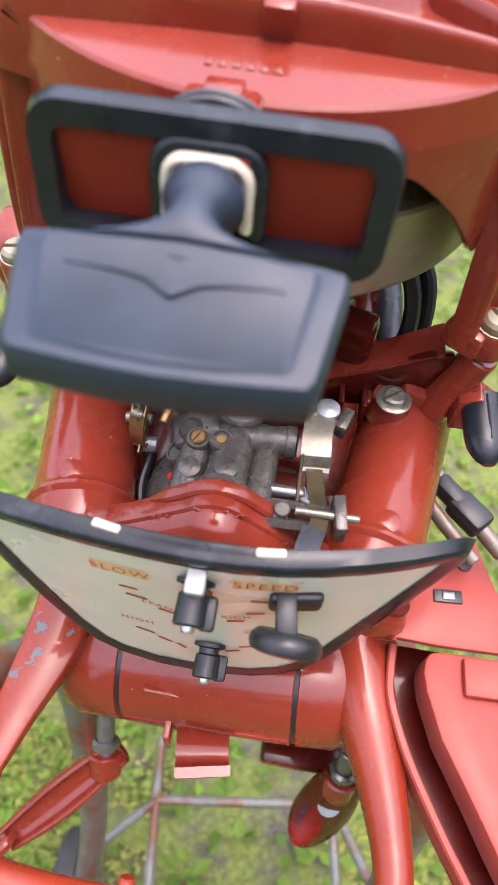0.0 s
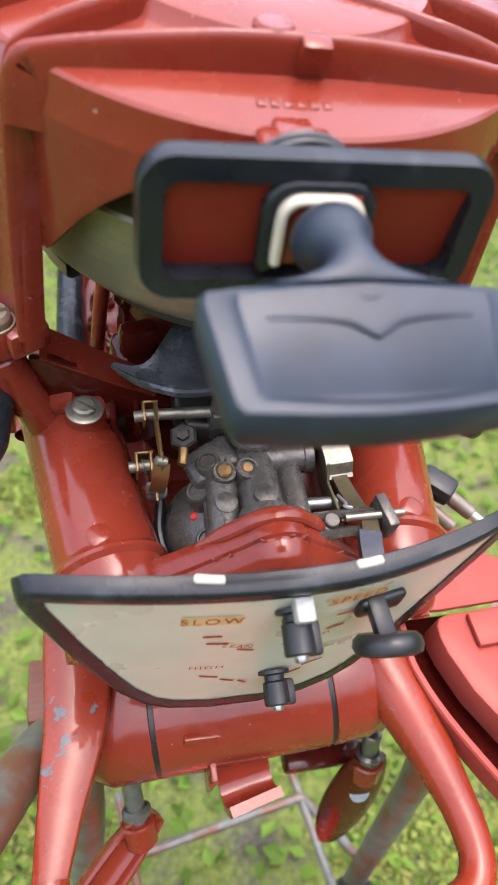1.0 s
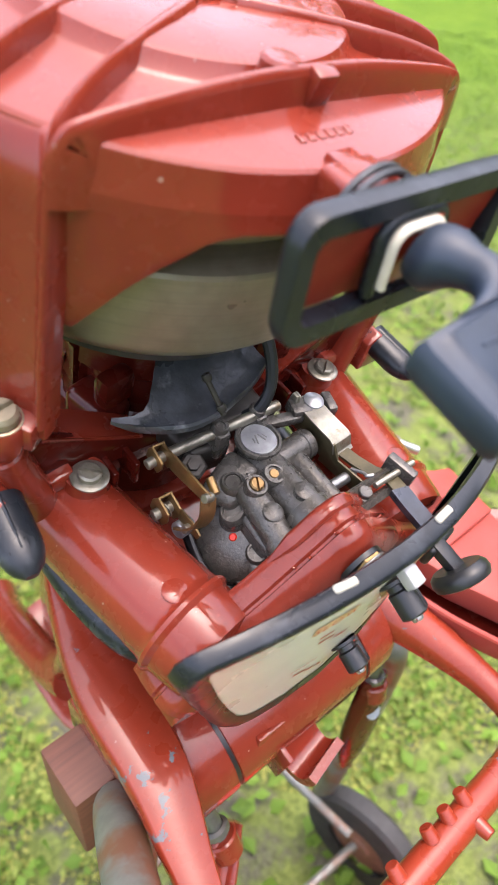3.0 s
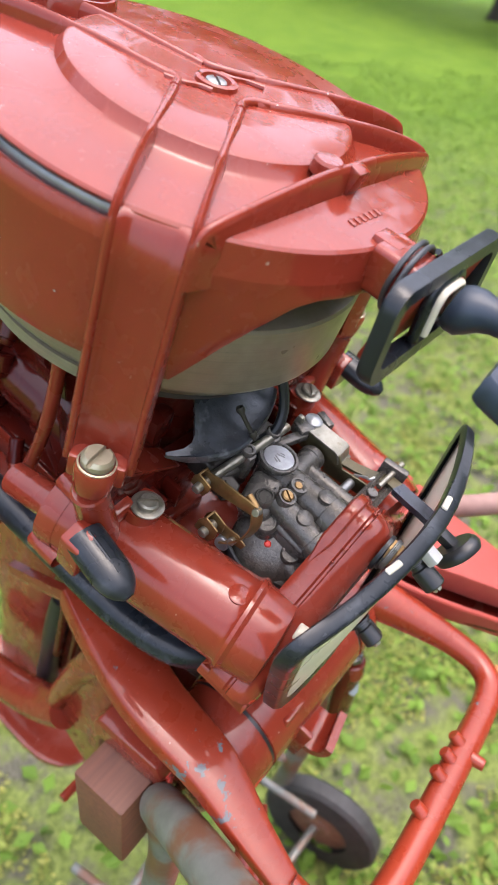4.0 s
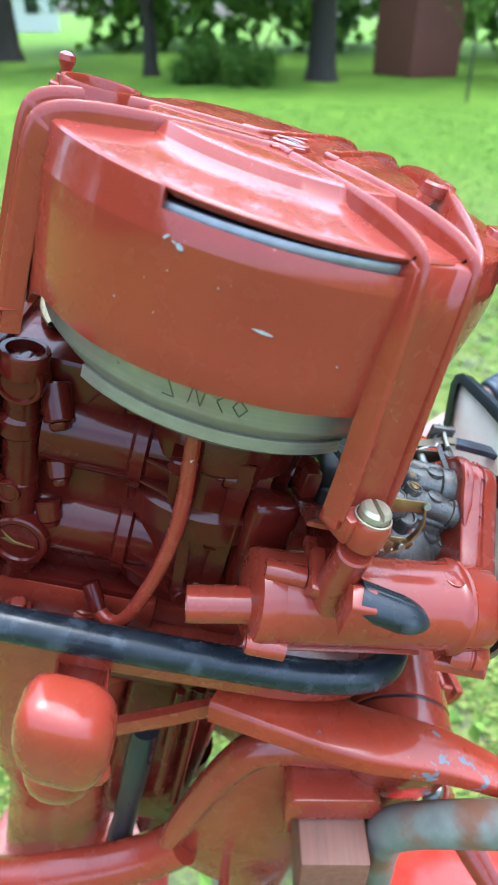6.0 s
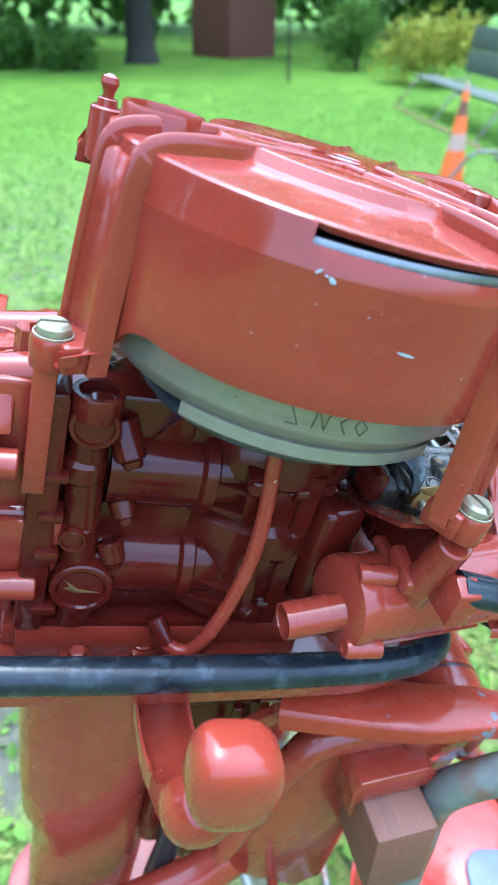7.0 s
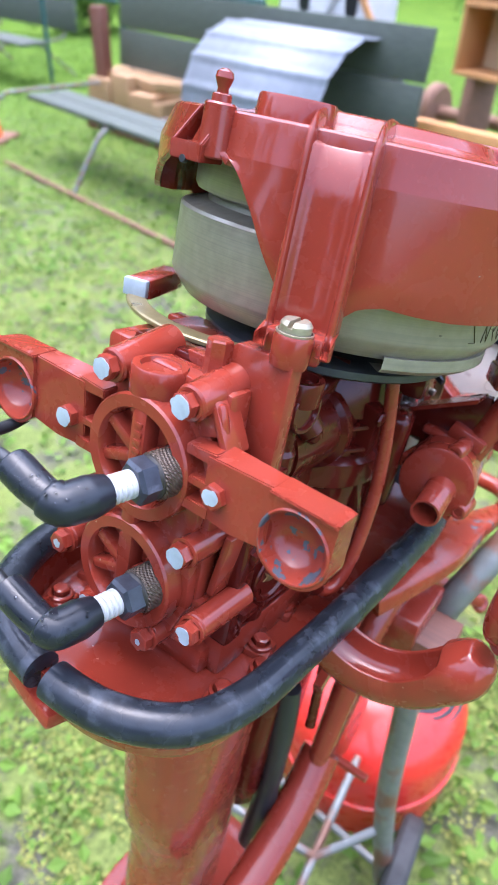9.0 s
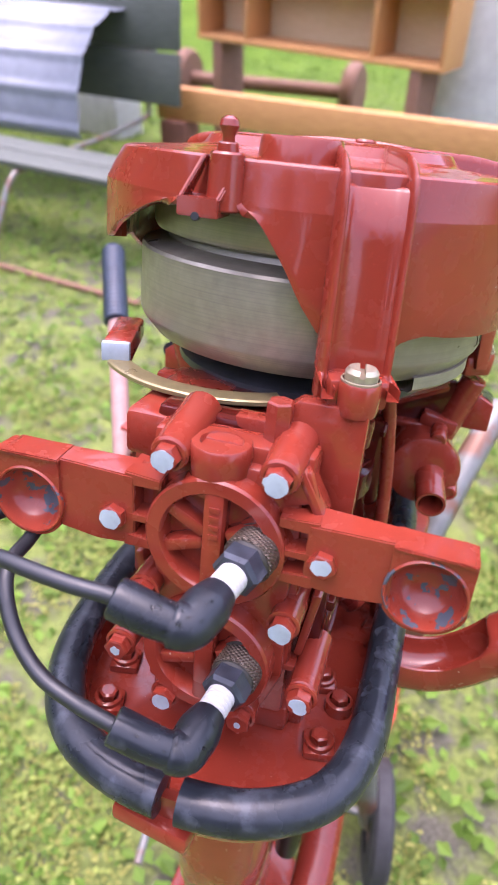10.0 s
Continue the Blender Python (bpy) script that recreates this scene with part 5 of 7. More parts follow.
# brass clevis at the upper end of the shaft, with its pin
bm = bmesh.new()
for x in (-.0600, -.0525):
    prism(bm, [(-.0065, -.006), (.0065, -.006), (.0075, .002), (.006, .007), (-.006, .007), (-.0075, .002)], (-1, 0, 0), .0014, (x, -.1135, -.2065), up=(0, -.3, 1), bevel=.0004)
box(bm, (-.0565, -.108, -.2035), (.0085, .0014, .012), (20, 0, 0), .0004)
part("lever_hub", bm, BRASS, carb)
part("clevis_pin", rod(bmesh.new(), (-.0665, -.1140, -.2075), (-.051, -.1133, -.2060), .0034), AGED, carb)
bm = bmesh.new()
prism(bm, [(-.0055, -.0035), (.0055, -.005), (.0070, .010), (.0056, .026), (.0046, .043), (-.0046, .043), (-.0056, .026), (-.007, .010)], (-1, 0, 0), .0016, (-.0535, -.115, -.2040), up=(-.03, -1, .16), bevel=.0005)
part("throttle_lever", bm, BRASS, carb, "tarnished brass throttle lever")
bm = bmesh.new()
for x in (-.0655, -.0570):
    prism(bm, [(-.0070, -.008), (.0070, -.008), (.0085, .001), (.006, .009), (-.006, .009), (-.0085, .001)], (-1, 0, 0), .0014, (x, -.1325, -.2320), up=(0, -.3, 1), bevel=.0004)
box(bm, (-.0612, -.1270, -.2290), (.0098, .0014, .014), (20, 0, 0), .0004)
prism(bm, [(-.0050, 0), (.0050, 0), (.0056, .016), (.0020, .024), (-.0040, .022), (-.0056, .010)], (-1, 0, 0), .0014, (-.0555, -.1360, -.2330), up=(0, -1, .05), bevel=.0004)
part("cam_clevis", bm, BRASS, carb, "small brass clevis")
part("clevis_pin", rod(bmesh.new(), (-.0710, -.1325, -.2335), (-.0540, -.1325, -.2320), .0036), AGED, carb)
coil = [V(-.0640 + .0009 * a, -.1325 + .0050 * math.cos(a), -.2330 + .0050 * math.sin(a)) for a in (k * .35 for k in range(26))]
part("return_spring", sweep(bmesh.new(), coil, .0006, 6), AGED, carb)
bm = bmesh.new()
pts = curve_points([(-.0545, -.1555, -.1970), (-.0555, -.1590, -.2080), (-.0565, -.1570, -.2220), (-.0575, -.1505, -.2340), (-.0590, -.1440, -.2400)], 5)
sweep(bm, pts, .0052, 4, section=[(-.9, -.14), (.9, -.14), (.9, .14), (-.9, .14)])
part("cam_lever", bm, BRASS, carb)
for p in ((-.0520, -.1555, -.1965), (-.0555, -.1505, -.2335)):
    part("lever_pin", rod(bmesh.new(), p, V(*p) + V(-.006, 0, .002), .0028), AGED, carb)
part("adjusting_screw", rod(bmesh.new(), (-.0420, -.1500, -.2090), (-.0400, -.1400, -.2065), .0028), BRASS, carb)
part("roller", rod(bmesh.new(), (-.0495, -.1435, -.2440), (-.0605, -.1448, -.2420), .0055), ALLOY, carb, "bright steel roller")
part("hex_fitting", lathe_on(bmesh.new(), (-.036, -.1205, -.2235), (-.2, -.3, 1), [(0, 0), (.0095, 0), (.0092, .0065), (.0075, .0078), (.0045, .0078), (.004, .0105), (0, .0110)], 6), DULL, carb)
part("hose_stub", rod(bmesh.new(), (-.04, -.15, -.262), (-.062, -.17, -.272), .009), BLACK, carb)
# choke linkage: a cast arm, an angle strip with a dark web, a fork and the black arm
bm = bmesh.new()
box(bm, (.0290, -.1270, -.2065), (.034, .008, .007), (0, 0, -14), .002)
box(bm, (.0430, -.1265, -.2040), (.014, .013, .010), (0, 0, -18), .0015)
box(bm, (.0640, -.1330, -.2040), (.007, .016, .011), (0, 0, -18), .0015)
part("choke_bracket", bm, CAST, carb)
bm = bmesh.new()
for k in (-1, 1):
    prism(bm, [(-.0035, -.004), (.0035, -.004), (.0022, .004), (-.0022, .004)], (1, 0, 0), .002, (.041 + k * .001, -.1215, -.1975), bevel=.0004)
part("bracket_tip", bm, AGED, carb)
bm = bmesh.new()
sweep(bm, [V(.0505, -.121, -.2005), V(.0490, -.140, -.2000), V(.0492, -.158, -.2000), V(.0495, -.1610, -.2015), V(.0500, -.1640, -.2085), V(.0502, -.1665, -.2100)], .0085, section=[(-1, -.07), (1, -.07), (1, .07), (-1, .07)])
part("choke_strip", bm, AGED, carb, "bent steel link strip with worn plating")
bm = bmesh.new()
prism(bm, [(-.004, -.007), (.030, -.0085), (.030, -.013), (.062, -.009), (.072, -.003), (.072, .006), (.043, .001), (.036, .0095), (-.004, .0095)], (1, 0, 0), .0018, (.0415, -.126, -.2105), up=(0, 0, 1), bevel=.0004)
part("choke_web", bm, OLIVE, carb, "dark olive plated web of the link")
bm = bmesh.new()
sweep(bm, [V(.0500, -.1655, -.2095), V(.0515, -.176, -.2085), V(.0535, -.1880, -.2060), V(.0560, -.2000, -.2010), V(.0530, -.2140, -.1985)], .0048, section=[(-1, -.22), (1, -.22), (1, .22), (-1, .22)])
part("choke_link", bm, OLIVE, carb)
part("choke_screw", lathe_on(bmesh.new(), (.0535, -.1280, -.2015), (0, 0, 1), [(.0075, 0), (.007, .003), (.0045, .0045), (0, .005)], 24), ALLOY, carb)
bm = bmesh.new()
rod(bm, (.008, -.1935, -.2050), (.063, -.1935, -.2030), .0026, .0026, 4)
rod(bm, (.012, -.2040, -.2075), (.061, -.2035, -.2050), .0034, .0034, 4)
box(bm, (.0655, -.1985, -.2015), (.0065, .021, .016), (0, 0, 8), .0012)
box(bm, (.0340, -.1985, -.2065), (.008, .008, .005), (0, 0, 8), .001)
part("guide_fork", bm, CAST, carb)
part("fork_stud", rod(bmesh.new(), (.0350, -.1980, -.2080), (.0350, -.1982, -.2010), .0044), CAST, carb)
part("guide_rod", rod(bmesh.new(), (.0200, -.1800, -.2140), (.0480, -.1800, -.2140), .0038), STEEL, carb)
part("guide_pin", rod(bmesh.new(), (.0420, -.1985, -.2000), (.0760, -.1995, -.1975), .0022), AGED, carb)
bm = bmesh.new()
sweep(bm, curve_points([(.046, -.1780, -.2100), (.0475, -.1860, -.2060), (.0450, -.1895, -.2030), (.0490, -.1915, -.2020)], 4), .0011, 8)
part("wire_clip", bm, ALLOY, carb)
bm = bmesh.new()
sweep(bm, curve_points([(.0530, -.2090, -.2000), (.0500, -.2220, -.1985), (.0490, -.2360, -.1985), (.0485, -.248, -.2000)], 5), .0062, section=[(-1, -.4), (1, -.4), (1, .4), (-1, .4)])
part("choke_arm", bm, BLUED, carb, "worn blue-black choke arm")
# dark block behind the throttle shaft, added for black shapes and the cavity's shade
bm = bmesh.new()
box(bm, (-.004, -.0985, -.2200), (.074, .026, .022), (0, 0, -3), .005, 3)
box(bm, (-.020, -.1080, -.2260), (.030, .024, .026), (0, 0, -8), .004, 3)
box(bm, (.026, -.1080, -.2180), (.016, .020, .016), (0, 0, 10), .003, 2)
part("cavity_block", bm, DULL, motor, "black oily block filling the shaded cavity")
# ignition leads and brackets under the flywheel at the front
for line, r in (([(.024, -.085, -.150), (.026, -.10, -.163), (.024, -.112, -.182), (.016, -.117, -.196), (.008, -.113, -.206)], .004),
                ([(.07, -.03, -.15), (.092, -.045, -.165), (.098, -.058, -.195), (.09, -.06, -.23)], .0055),
                ([(.085, -.02, -.15), (.104, -.035, -.17), (.108, -.05, -.2), (.1, -.05, -.23)], .0055)):
    part("ignition_lead", sweep(bmesh.new(), curve_points(line, 6), r, 10), HOSE, motor, "black ignition lead")
# these brackets are coloured as red in shade
for c, size, turn in (((-.06, -.066, -.19), (.024, .014, .024), 10), ((.062, -.07, -.195), (.03, .02, .035), -15)):
    part("coil_bracket", box(bmesh.new(), c, size, (0, 0, turn), .005), RED_SHADED, motor)


# ---- control panel: a curved cream plate with a black rubber edge ----
def panel_y(x):
    return -.2475 + (1.0 if x < 0 else 1.75) * x * x


def panel_drop(x):
    return -.75 * min(0, x + .03) ** 2


PANEL = []
for k in range(13):
    x = -.118 + .236 * k / 12
    PANEL.append((x, -.166 + panel_drop(x)))
PANEL += [(.1235, -.171), (.124, -.18), (.118, -.197), (.105, -.232), (.092, -.268), (.08, -.30), (.069, -.322), (.056, -.334), (.035, -.341), (.005, -.3435), (-.03, -.3435), (-.055, -.339), (-.071, -.329), (-.085, -.308), (-.0985, -.275), (-.1125, -.236), (-.1245, -.198), (-.1272, -.187), (-.1262, -.178), (-.1215, -.173)]
pc = (sum(p[0] for p in PANEL) / len(PANEL), sum(p[1] for p in PANEL) / len(PANEL))


def panel_at(x, z, out=0.0):
    d = V(-(2.0 if x < 0 else 3.5) * x, -1, 0).normalized()
    return V(x, panel_y(x), z) - d * -out


def shrink(line, d):
    out = []
    n = len(line)
    for i in range(n):
        (ax, az), (bx, bz) = line[i - 1], line[(i + 1) % n]
        t = Vector((bx - ax, bz - az)).normalized()
        nx, nz = -t.y, t.x
        if (pc[0] - line[i][0]) * nx + (pc[1] - line[i][1]) * nz < 0:
            nx, nz = -nx, -nz
        out.append((line[i][0] + nx * d, line[i][1] + nz * d))
    return out


def panel_sheet(line, out, mat, name, parent, label=""):
    bm = bmesh.new()
    loops = [line] + [[(pc[0] + (x - pc[0]) * k, pc[1] + (z - pc[1]) * k) for x, z in line] for k in (.75, .5, .25)]
    vs = [[bm.verts.new(panel_at(x, z, out)) for x, z in l] for l in loops]
    n = len(line)
    for p, q in zip(vs, vs[1:]):
        for k in range(n):
            bm.faces.new((p[k], p[(k + 1) % n], q[(k + 1) % n], q[k]))
    c = bm.verts.new(panel_at(*pc, out))
    for k in range(n):
        bm.faces.new((vs[-1][k], vs[-1][(k + 1) % n], c))
    ob = part(name, bm, mat, parent, label, sharp=60)
    return ob


panel = panel_sheet(PANEL, -.0015, CREAM_BACK, "control_panel", motor, "curved cream control panel with black rubber edge")
mod = panel.modifiers.new("wall", "SOLIDIFY")
mod.thickness, mod.offset = .002, 1
face_plate = panel_sheet(shrink(PANEL, .004), .0022, CREAM, "panel_face", panel, "glossy pale cream face")
bm = bmesh.new()
n = len(PANEL)
lo = [shrink(PANEL, .0105), shrink(PANEL, .0035), PANEL, shrink(PANEL, -.002), shrink(PANEL, -.002), PANEL, shrink(PANEL, .0075)]
ho = [.0028, .0044, .0046, .0028, -.0058, -.0070, -.0070]
vs = [[bm.verts.new(panel_at(x, z, h)) for x, z in l] for l, h in zip(lo, ho)]
for p, q in zip(vs, vs[1:]):
    for k in range(n):
        bm.faces.new((p[k], p[(k + 1) % n], q[(k + 1) % n], q[k]))
part("rubber_edge", bm, RUBBER, panel, "cracked black rubber edging", sharp=50)
for x in (-.0436, .0318):
    bm = bmesh.new()
    a = math.degrees(math.atan(3.9 * x))
    box(bm, V(*panel_at(x, -.164 + panel_drop(x), -.0035)), (.0140, .0046, .0032), (0, 0, a), .0014, 3)
    part("edge_clip", bm, IVORY, panel, "ivory rubber clip")
part("back_stud", rod(bmesh.new(), panel_at(-.085, -.215, -.004), panel_at(-.085, -.215, -.018), .0055), IVORY, panel)
part("back_stud", rod(bmesh.new(), panel_at(.03, -.24, -.004), panel_at(.03, -.24, -.022), .009), IVORY, panel)


# lettering on the panel
def lettering(text, x, z, size, mat, tilt=0.0, name="lettering"):
    """Raised-free print bent on to the panel."""
    cu = bpy.data.curves.new("tmp", "FONT")
    cu.body, cu.size, cu.align_x, cu.align_y, cu.extrude = text, size, "CENTER", "CENTER", 0.0
    cu.space_character = 1.25
    tmp = bpy.data.objects.new("tmp", cu)
    me = bpy.data.meshes.new_from_object(tmp)
    bpy.data.objects.remove(tmp)
    bpy.data.curves.remove(cu)
    c, s = math.cos(radians(tilt)), math.sin(radians(tilt))
    for v in me.vertices:
        u, w = v.co.x * c - v.co.y * s, v.co.x * s + v.co.y * c
        v.co = panel_at(x + u, z + w, .0032)
    me.materials.append(mat)
    ob = new(name, me)
    ob.parent = panel
    return ob


def panel_patch(x0, x1, z0, z1, mat, name, out=.0026, tilt=0.0):
    bm = bmesh.new()
    cx, cz = (x0 + x1) / 2, (z0 + z1) / 2
    c, s = math.cos(radians(tilt)), math.sin(radians(tilt))
    def at(x, z):
        u, w = x - cx, z - cz
        return panel_at(cx + u * c - w * s, cz + u * s + w * c, out)
    k = 6
    a = [bm.verts.new(at(x0 + (x1 - x0) * i / k, z0)) for i in range(k + 1)]
    b = [bm.verts.new(at(x0 + (x1 - x0) * i / k, z1)) for i in range(k + 1)]
    for i in range(k):
        bm.faces.new((a[i], a[i + 1], b[i + 1], b[i]))
    return part(name, bm, mat, panel)


panel_patch(-.0555, -.0255, -.2035, -.1925, ORANGE_PALE, "label_strip")
panel_patch(.0165, .049, -.1945, -.1835, ORANGE_PALE, "label_strip")
lettering("SLOW", -.0405, -.198, .0098, ORANGE)
lettering("SPEED", .0328, -.189, .0098, ORANGE)
lettering("HIGH", -.0372, -.2665, .0072, ORANGE)
lettering("SPEED", .0378, -.2575, .0072, ORANGE)
for (x, z, w, t) in ((-.038, -.2195, .010, -3), (.031, -.2095, .009, 3), (-.0345, -.2300, .012, -8), (-.018, -.2425, .010, -20), (.0300, -.2270, .010, 12), (.020, -.2410, .010, 14), (-.034, -.285, .012, -20), (-.022, -.294, .01, -30), (.03, -.284, .014, 20), (.02, -.295, .01, 30), (-.012, -.300, .008, -50)):
    panel_patch(x - w / 2, x + w / 2, z - .0013, z + .0013, ORANGE, "print_mark", tilt=t)
lettering("LEAN", -.0232, -.2345, .0062, ORANGE, -16)
lettering("RICH", .0200, -.2335, .0062, ORANGE, 12)


def needle_knob(x, z, length):
    bm = bmesh.new()
    d = V(0, -1, -.28).normalized()
    p = panel_at(x, z, .002)
    lathe_on(bm, p, d, [(.0095, 0), (.0095, .002), (.006, .003), (.006, .006), (.0074, .007), (.0078, length), (.0068, length + .001), (.0035, length + .001)], 24)
    knob = part("needle_knob", bm, BLACK, panel, "black ribbed needle-valve knob")
    bm = bmesh.new()
    slotted(bm, p + d * length, d, .0034, .004, .7)
    part("knob_screw", bm, ZINC, knob)
    bm = bmesh.new()
    x_, y_, _ = basis(d)
    box(bm, p + d * (length * .62) + V(.008, 0, -.005), (.008, length * .8, .010), (16, 0, 0), .002)
    part("pointer", bm, BLACK, knob)
    return knob, p


k1, p1 = needle_knob(-.001, -.192, .021)
bm = bmesh.new()
box(bm, p1 + V(0.001, -.006, .012), (.0095, .012, .009), (14, 0, 0), .0018)
part("pointer_block", bm, PORCELAIN, k1, "small white pointer block")
needle_knob(.006, -.288, .019)
bm = bmesh.new()
box(bm, panel_at(.0490, -.2035, .004), (.027, .006, .016), (0, 0, math.degrees(math.atan(3.9 * .047))), .0028, 3)
choke = part("choke_knob", bm, BLACK, panel, "black round choke knob on a stem")
bm = bmesh.new()
box(bm, panel_at(.0465, -.2, .013), (.0105, .022, .0075), (14, 0, 8), .002)
part("stem", bm, BLACK, choke)
bm = bmesh.new()
lathe_on(bm, (.046, -.2675, -.2035), (-.05, -1, -.42), [(0, -.004), (.0145, -.004), (.0172, -.0015), (.018, .002), (.0168, .0055), (.0135, .0068), (.0085, .0055), (.0075, .0025), (0, .002)], 40)
part("knob", bm, BLACK, choke)
# word moulded on the knob's face
cu = bpy.data.curves.new("tmp", "FONT")
cu.body, cu.size, cu.align_x, cu.align_y, cu.extrude = "CHOKE", .0046, "CENTER", "CENTER", .0003
tmp = bpy.data.objects.new("tmp", cu)
me = bpy.data.meshes.new_from_object(tmp)
bpy.data.objects.remove(tmp)
bpy.data.curves.remove(cu)
bm = bmesh.new()
bm.from_mesh(me)
bpy.data.meshes.remove(me)
way = V(-.05, -1, -.42).normalized()
right = V(1, -.05, 0).normalized()
upward = way.cross(right).normalized()
upward = upward if upward.z > 0 else -upward
for v in bm.verts:
    v.co = V(.046, -.2675, -.2035) + way * (.0066 + v.co.z) + right * v.co.x + upward * (.0108 + v.co.y - 22 * v.co.x ** 2)
part("lettering", bm, BLUED, choke)

# ---- starter face plate and pull handle ----
PX = -.0085
bm = bmesh.new()
prism(bm, round_rect(.03, .026, .004, 4), (0, -1, 0), .032, (PX - .003, -.136, -.028), bevel=.0008)
prism(bm, [(-.010, .0), (.010, .0), (.007, .0125), (-.007, .0125)], (0, -1, 0), .016, (PX - .003, -.130, -.027), bevel=.001)
part("rope_guide", bm, RED, motor, "red rope guide lug")
bm = bmesh.new()
coil = [V(PX - .003 + .0205 * math.cos(a), -.1505 - .0042 * a / 6.283, -.028 + .0185 * math.sin(a)) for a in (k * .2 for k in range(70))]
sweep(bm, coil, .0016, 8)
part("buffer_spring", bm, FLY_DARK, motor, "dark wire spring")
outer = round_rect(.125, .0515, .012, 6)
inn = round_rect(.109, .0350, .006, 6)
PZ = -.0318


def lean(z):
    return .12 * (z - PZ)


bm = bmesh.new()
prism(bm, round_rect(.113, .039, .008, 6), (0, -1, -.12), .003, (PX, -.1672, PZ))
face = part("starter_plate", bm, RED_FLAT, motor, "matt red face plate in a black rubber frame")
bm = bmesh.new()
n = len(outer)
loops = []
for sc, h in ((1.0, 0), (1.02, .003), (1.0, .0085)):
    loops.append([bm.verts.new((PX - u * sc, -.168 - h + lean(PZ + w), PZ + w * sc)) for u, w in outer])
for sc, h in ((1.0, .0085), (.985, .0045)):
    loops.append([bm.verts.new((PX - u * sc, -.168 - h + lean(PZ + w), PZ + w * sc)) for u, w in inn])
loops.append([bm.verts.new((PX - u, -.168 + lean(PZ + w), PZ + w)) for u, w in inn])
for p, q in zip(loops, loops[1:] + loops[:1]):
    for k in range(n):
        bm.faces.new((p[k], p[(k + 1) % n], q[(k + 1) % n], q[k]))
part("rubber_frame", bm, RUBBER, face, "black rubber frame", sharp=60)
# rubber surround and ivory cord round the rope hole
def open_ring(w, h, r, width, y, parent, mat, name, label, thick):
    line = [V(PX - .001 - u, y + lean(PZ + v), PZ - .001 + v) for u, v in round_rect(w, h, r, 6)]
    low = min(p.z for p in line)
    k = next(i for i in range(len(line)) if line[i].z <= low + .004 and line[(i + 1) % len(line)].z > low + .004)
    line = line[k + 1:] + line[:k + 1]
    line = [p for p in line if p.z > low + .004]
    bm = bmesh.new()
    sweep(bm, line, width, 12, flat=(1, thick), up=(0, 1, 0))
    return part(name, bm, mat, parent, label)


open_ring(.035, .0340, .008, .0032, -.1745, face, RUBBER, "rope_surround", "black rubber surround", 1.0)
open_ring(.0280, .0285, .007, .0021, -.178, face, IVORY, "ivory_seal", "frayed ivory seal", 1.2)
bm = bmesh.new()
box(bm, (PX + .001, -.1745, -.031), (.024, .004, .028), (0, 0, 0), .001)
part("rope_socket", bm, RED, face)
# T-shaped grip
handle = bmesh.new()
HC = PX
stations = [(-.181, 0, .0115, .0115, -.027), (-.1845, 0, .0132, .0132, -.0265), (-.19, 0, .0138, .0136, -.0255), (-.1945, 0, .0118, .0118, -.0238), (-.199, 0, .0092, .0095, -.0218), (-.204, 0, .0080, .0085, -.0202), (-.2085, 0, .0085, .0078, -.0195), (-.212, 0, .0110, .007, -.0195), (-.215, 0, .0165, .0066, -.0198), (-.2175, 0, .026, .0062, -.0205), (-.219, 0, .040, .006, -.0215)]
rings = []
for y, cx, w, h, z in stations:
    rings.append([handle.verts.new((HC + cx + w * math.cos(a), y, z + h * math.sin(a))) for a in (2 * math.pi * k / 24 for k in range(24))])
for p, q in zip(rings, rings[1:]):
    for k in range(24):
        handle.faces.new((p[k], p[(k + 1) % 24], q[(k + 1) % 24], q[k]))
handle.faces.new(rings[0]), handle.faces.new(rings[-1][::-1])
grip_neck = part("starter_handle", handle, GRIP, motor, "grey-black moulded T-shaped starter handle, dusty")
bm = bmesh.new()
def grip_z(x, y):
    return -.0168 - .24 * (-.2165 - y) * 1.0 - 1.2 * (x - HC) ** 2
GO = [(-.0495, -.2185), (-.03, -.2175), (0, -.2165), (.03, -.2175), (.0495, -.2185), (.0502, -.222), (.0452, -.2545), (.043, -.2575), (.02, -.2605), (0, -.2615), (-.02, -.2605), (-.043, -.2575), (-.0452, -.2545), (-.0502, -.222)]
def grip_loop(k, dz):
    return [bm.verts.new((HC + x * k, -.239 + (y + .239) * k, grip_z(HC + x * k, y) + dz)) for x, y in GO]
L = [grip_loop(.78, .0012), grip_loop(.8, .0004), grip_loop(.84, -.0002), grip_loop(.955, -.0002), grip_loop(1.0, -.003), grip_loop(1.0, -.012), grip_loop(.95, -.0155)]
n = len(GO)
for p, q in zip(L, L[1:]):
    for k in range(n):
        bm.faces.new((p[k], p[(k + 1) % n], q[(k + 1) % n], q[k]))
bm.faces.new(L[0]), bm.faces.new(L[-1][::-1])
part("grip", bm, GRIP, grip_neck, sharp=40)
bm = bmesh.new()
for s in (-1, 1):
    sweep(bm, [V(HC + s * x, y, grip_z(HC + s * x, y) + .0012) for x, y in ((.0315, -.2305), (.016, -.2315), (.0075, -.233), (.0, -.2375))], .0011, 8)
sweep(bm, [V(HC + x, -.2255 + .0035 * abs(x) / .01, grip_z(HC, -.2255) + .0011) for x in (-.008, -.004, 0, .004, .008)], .0008, 8)
part("moulded_crest", bm, GRIP, grip_neck)


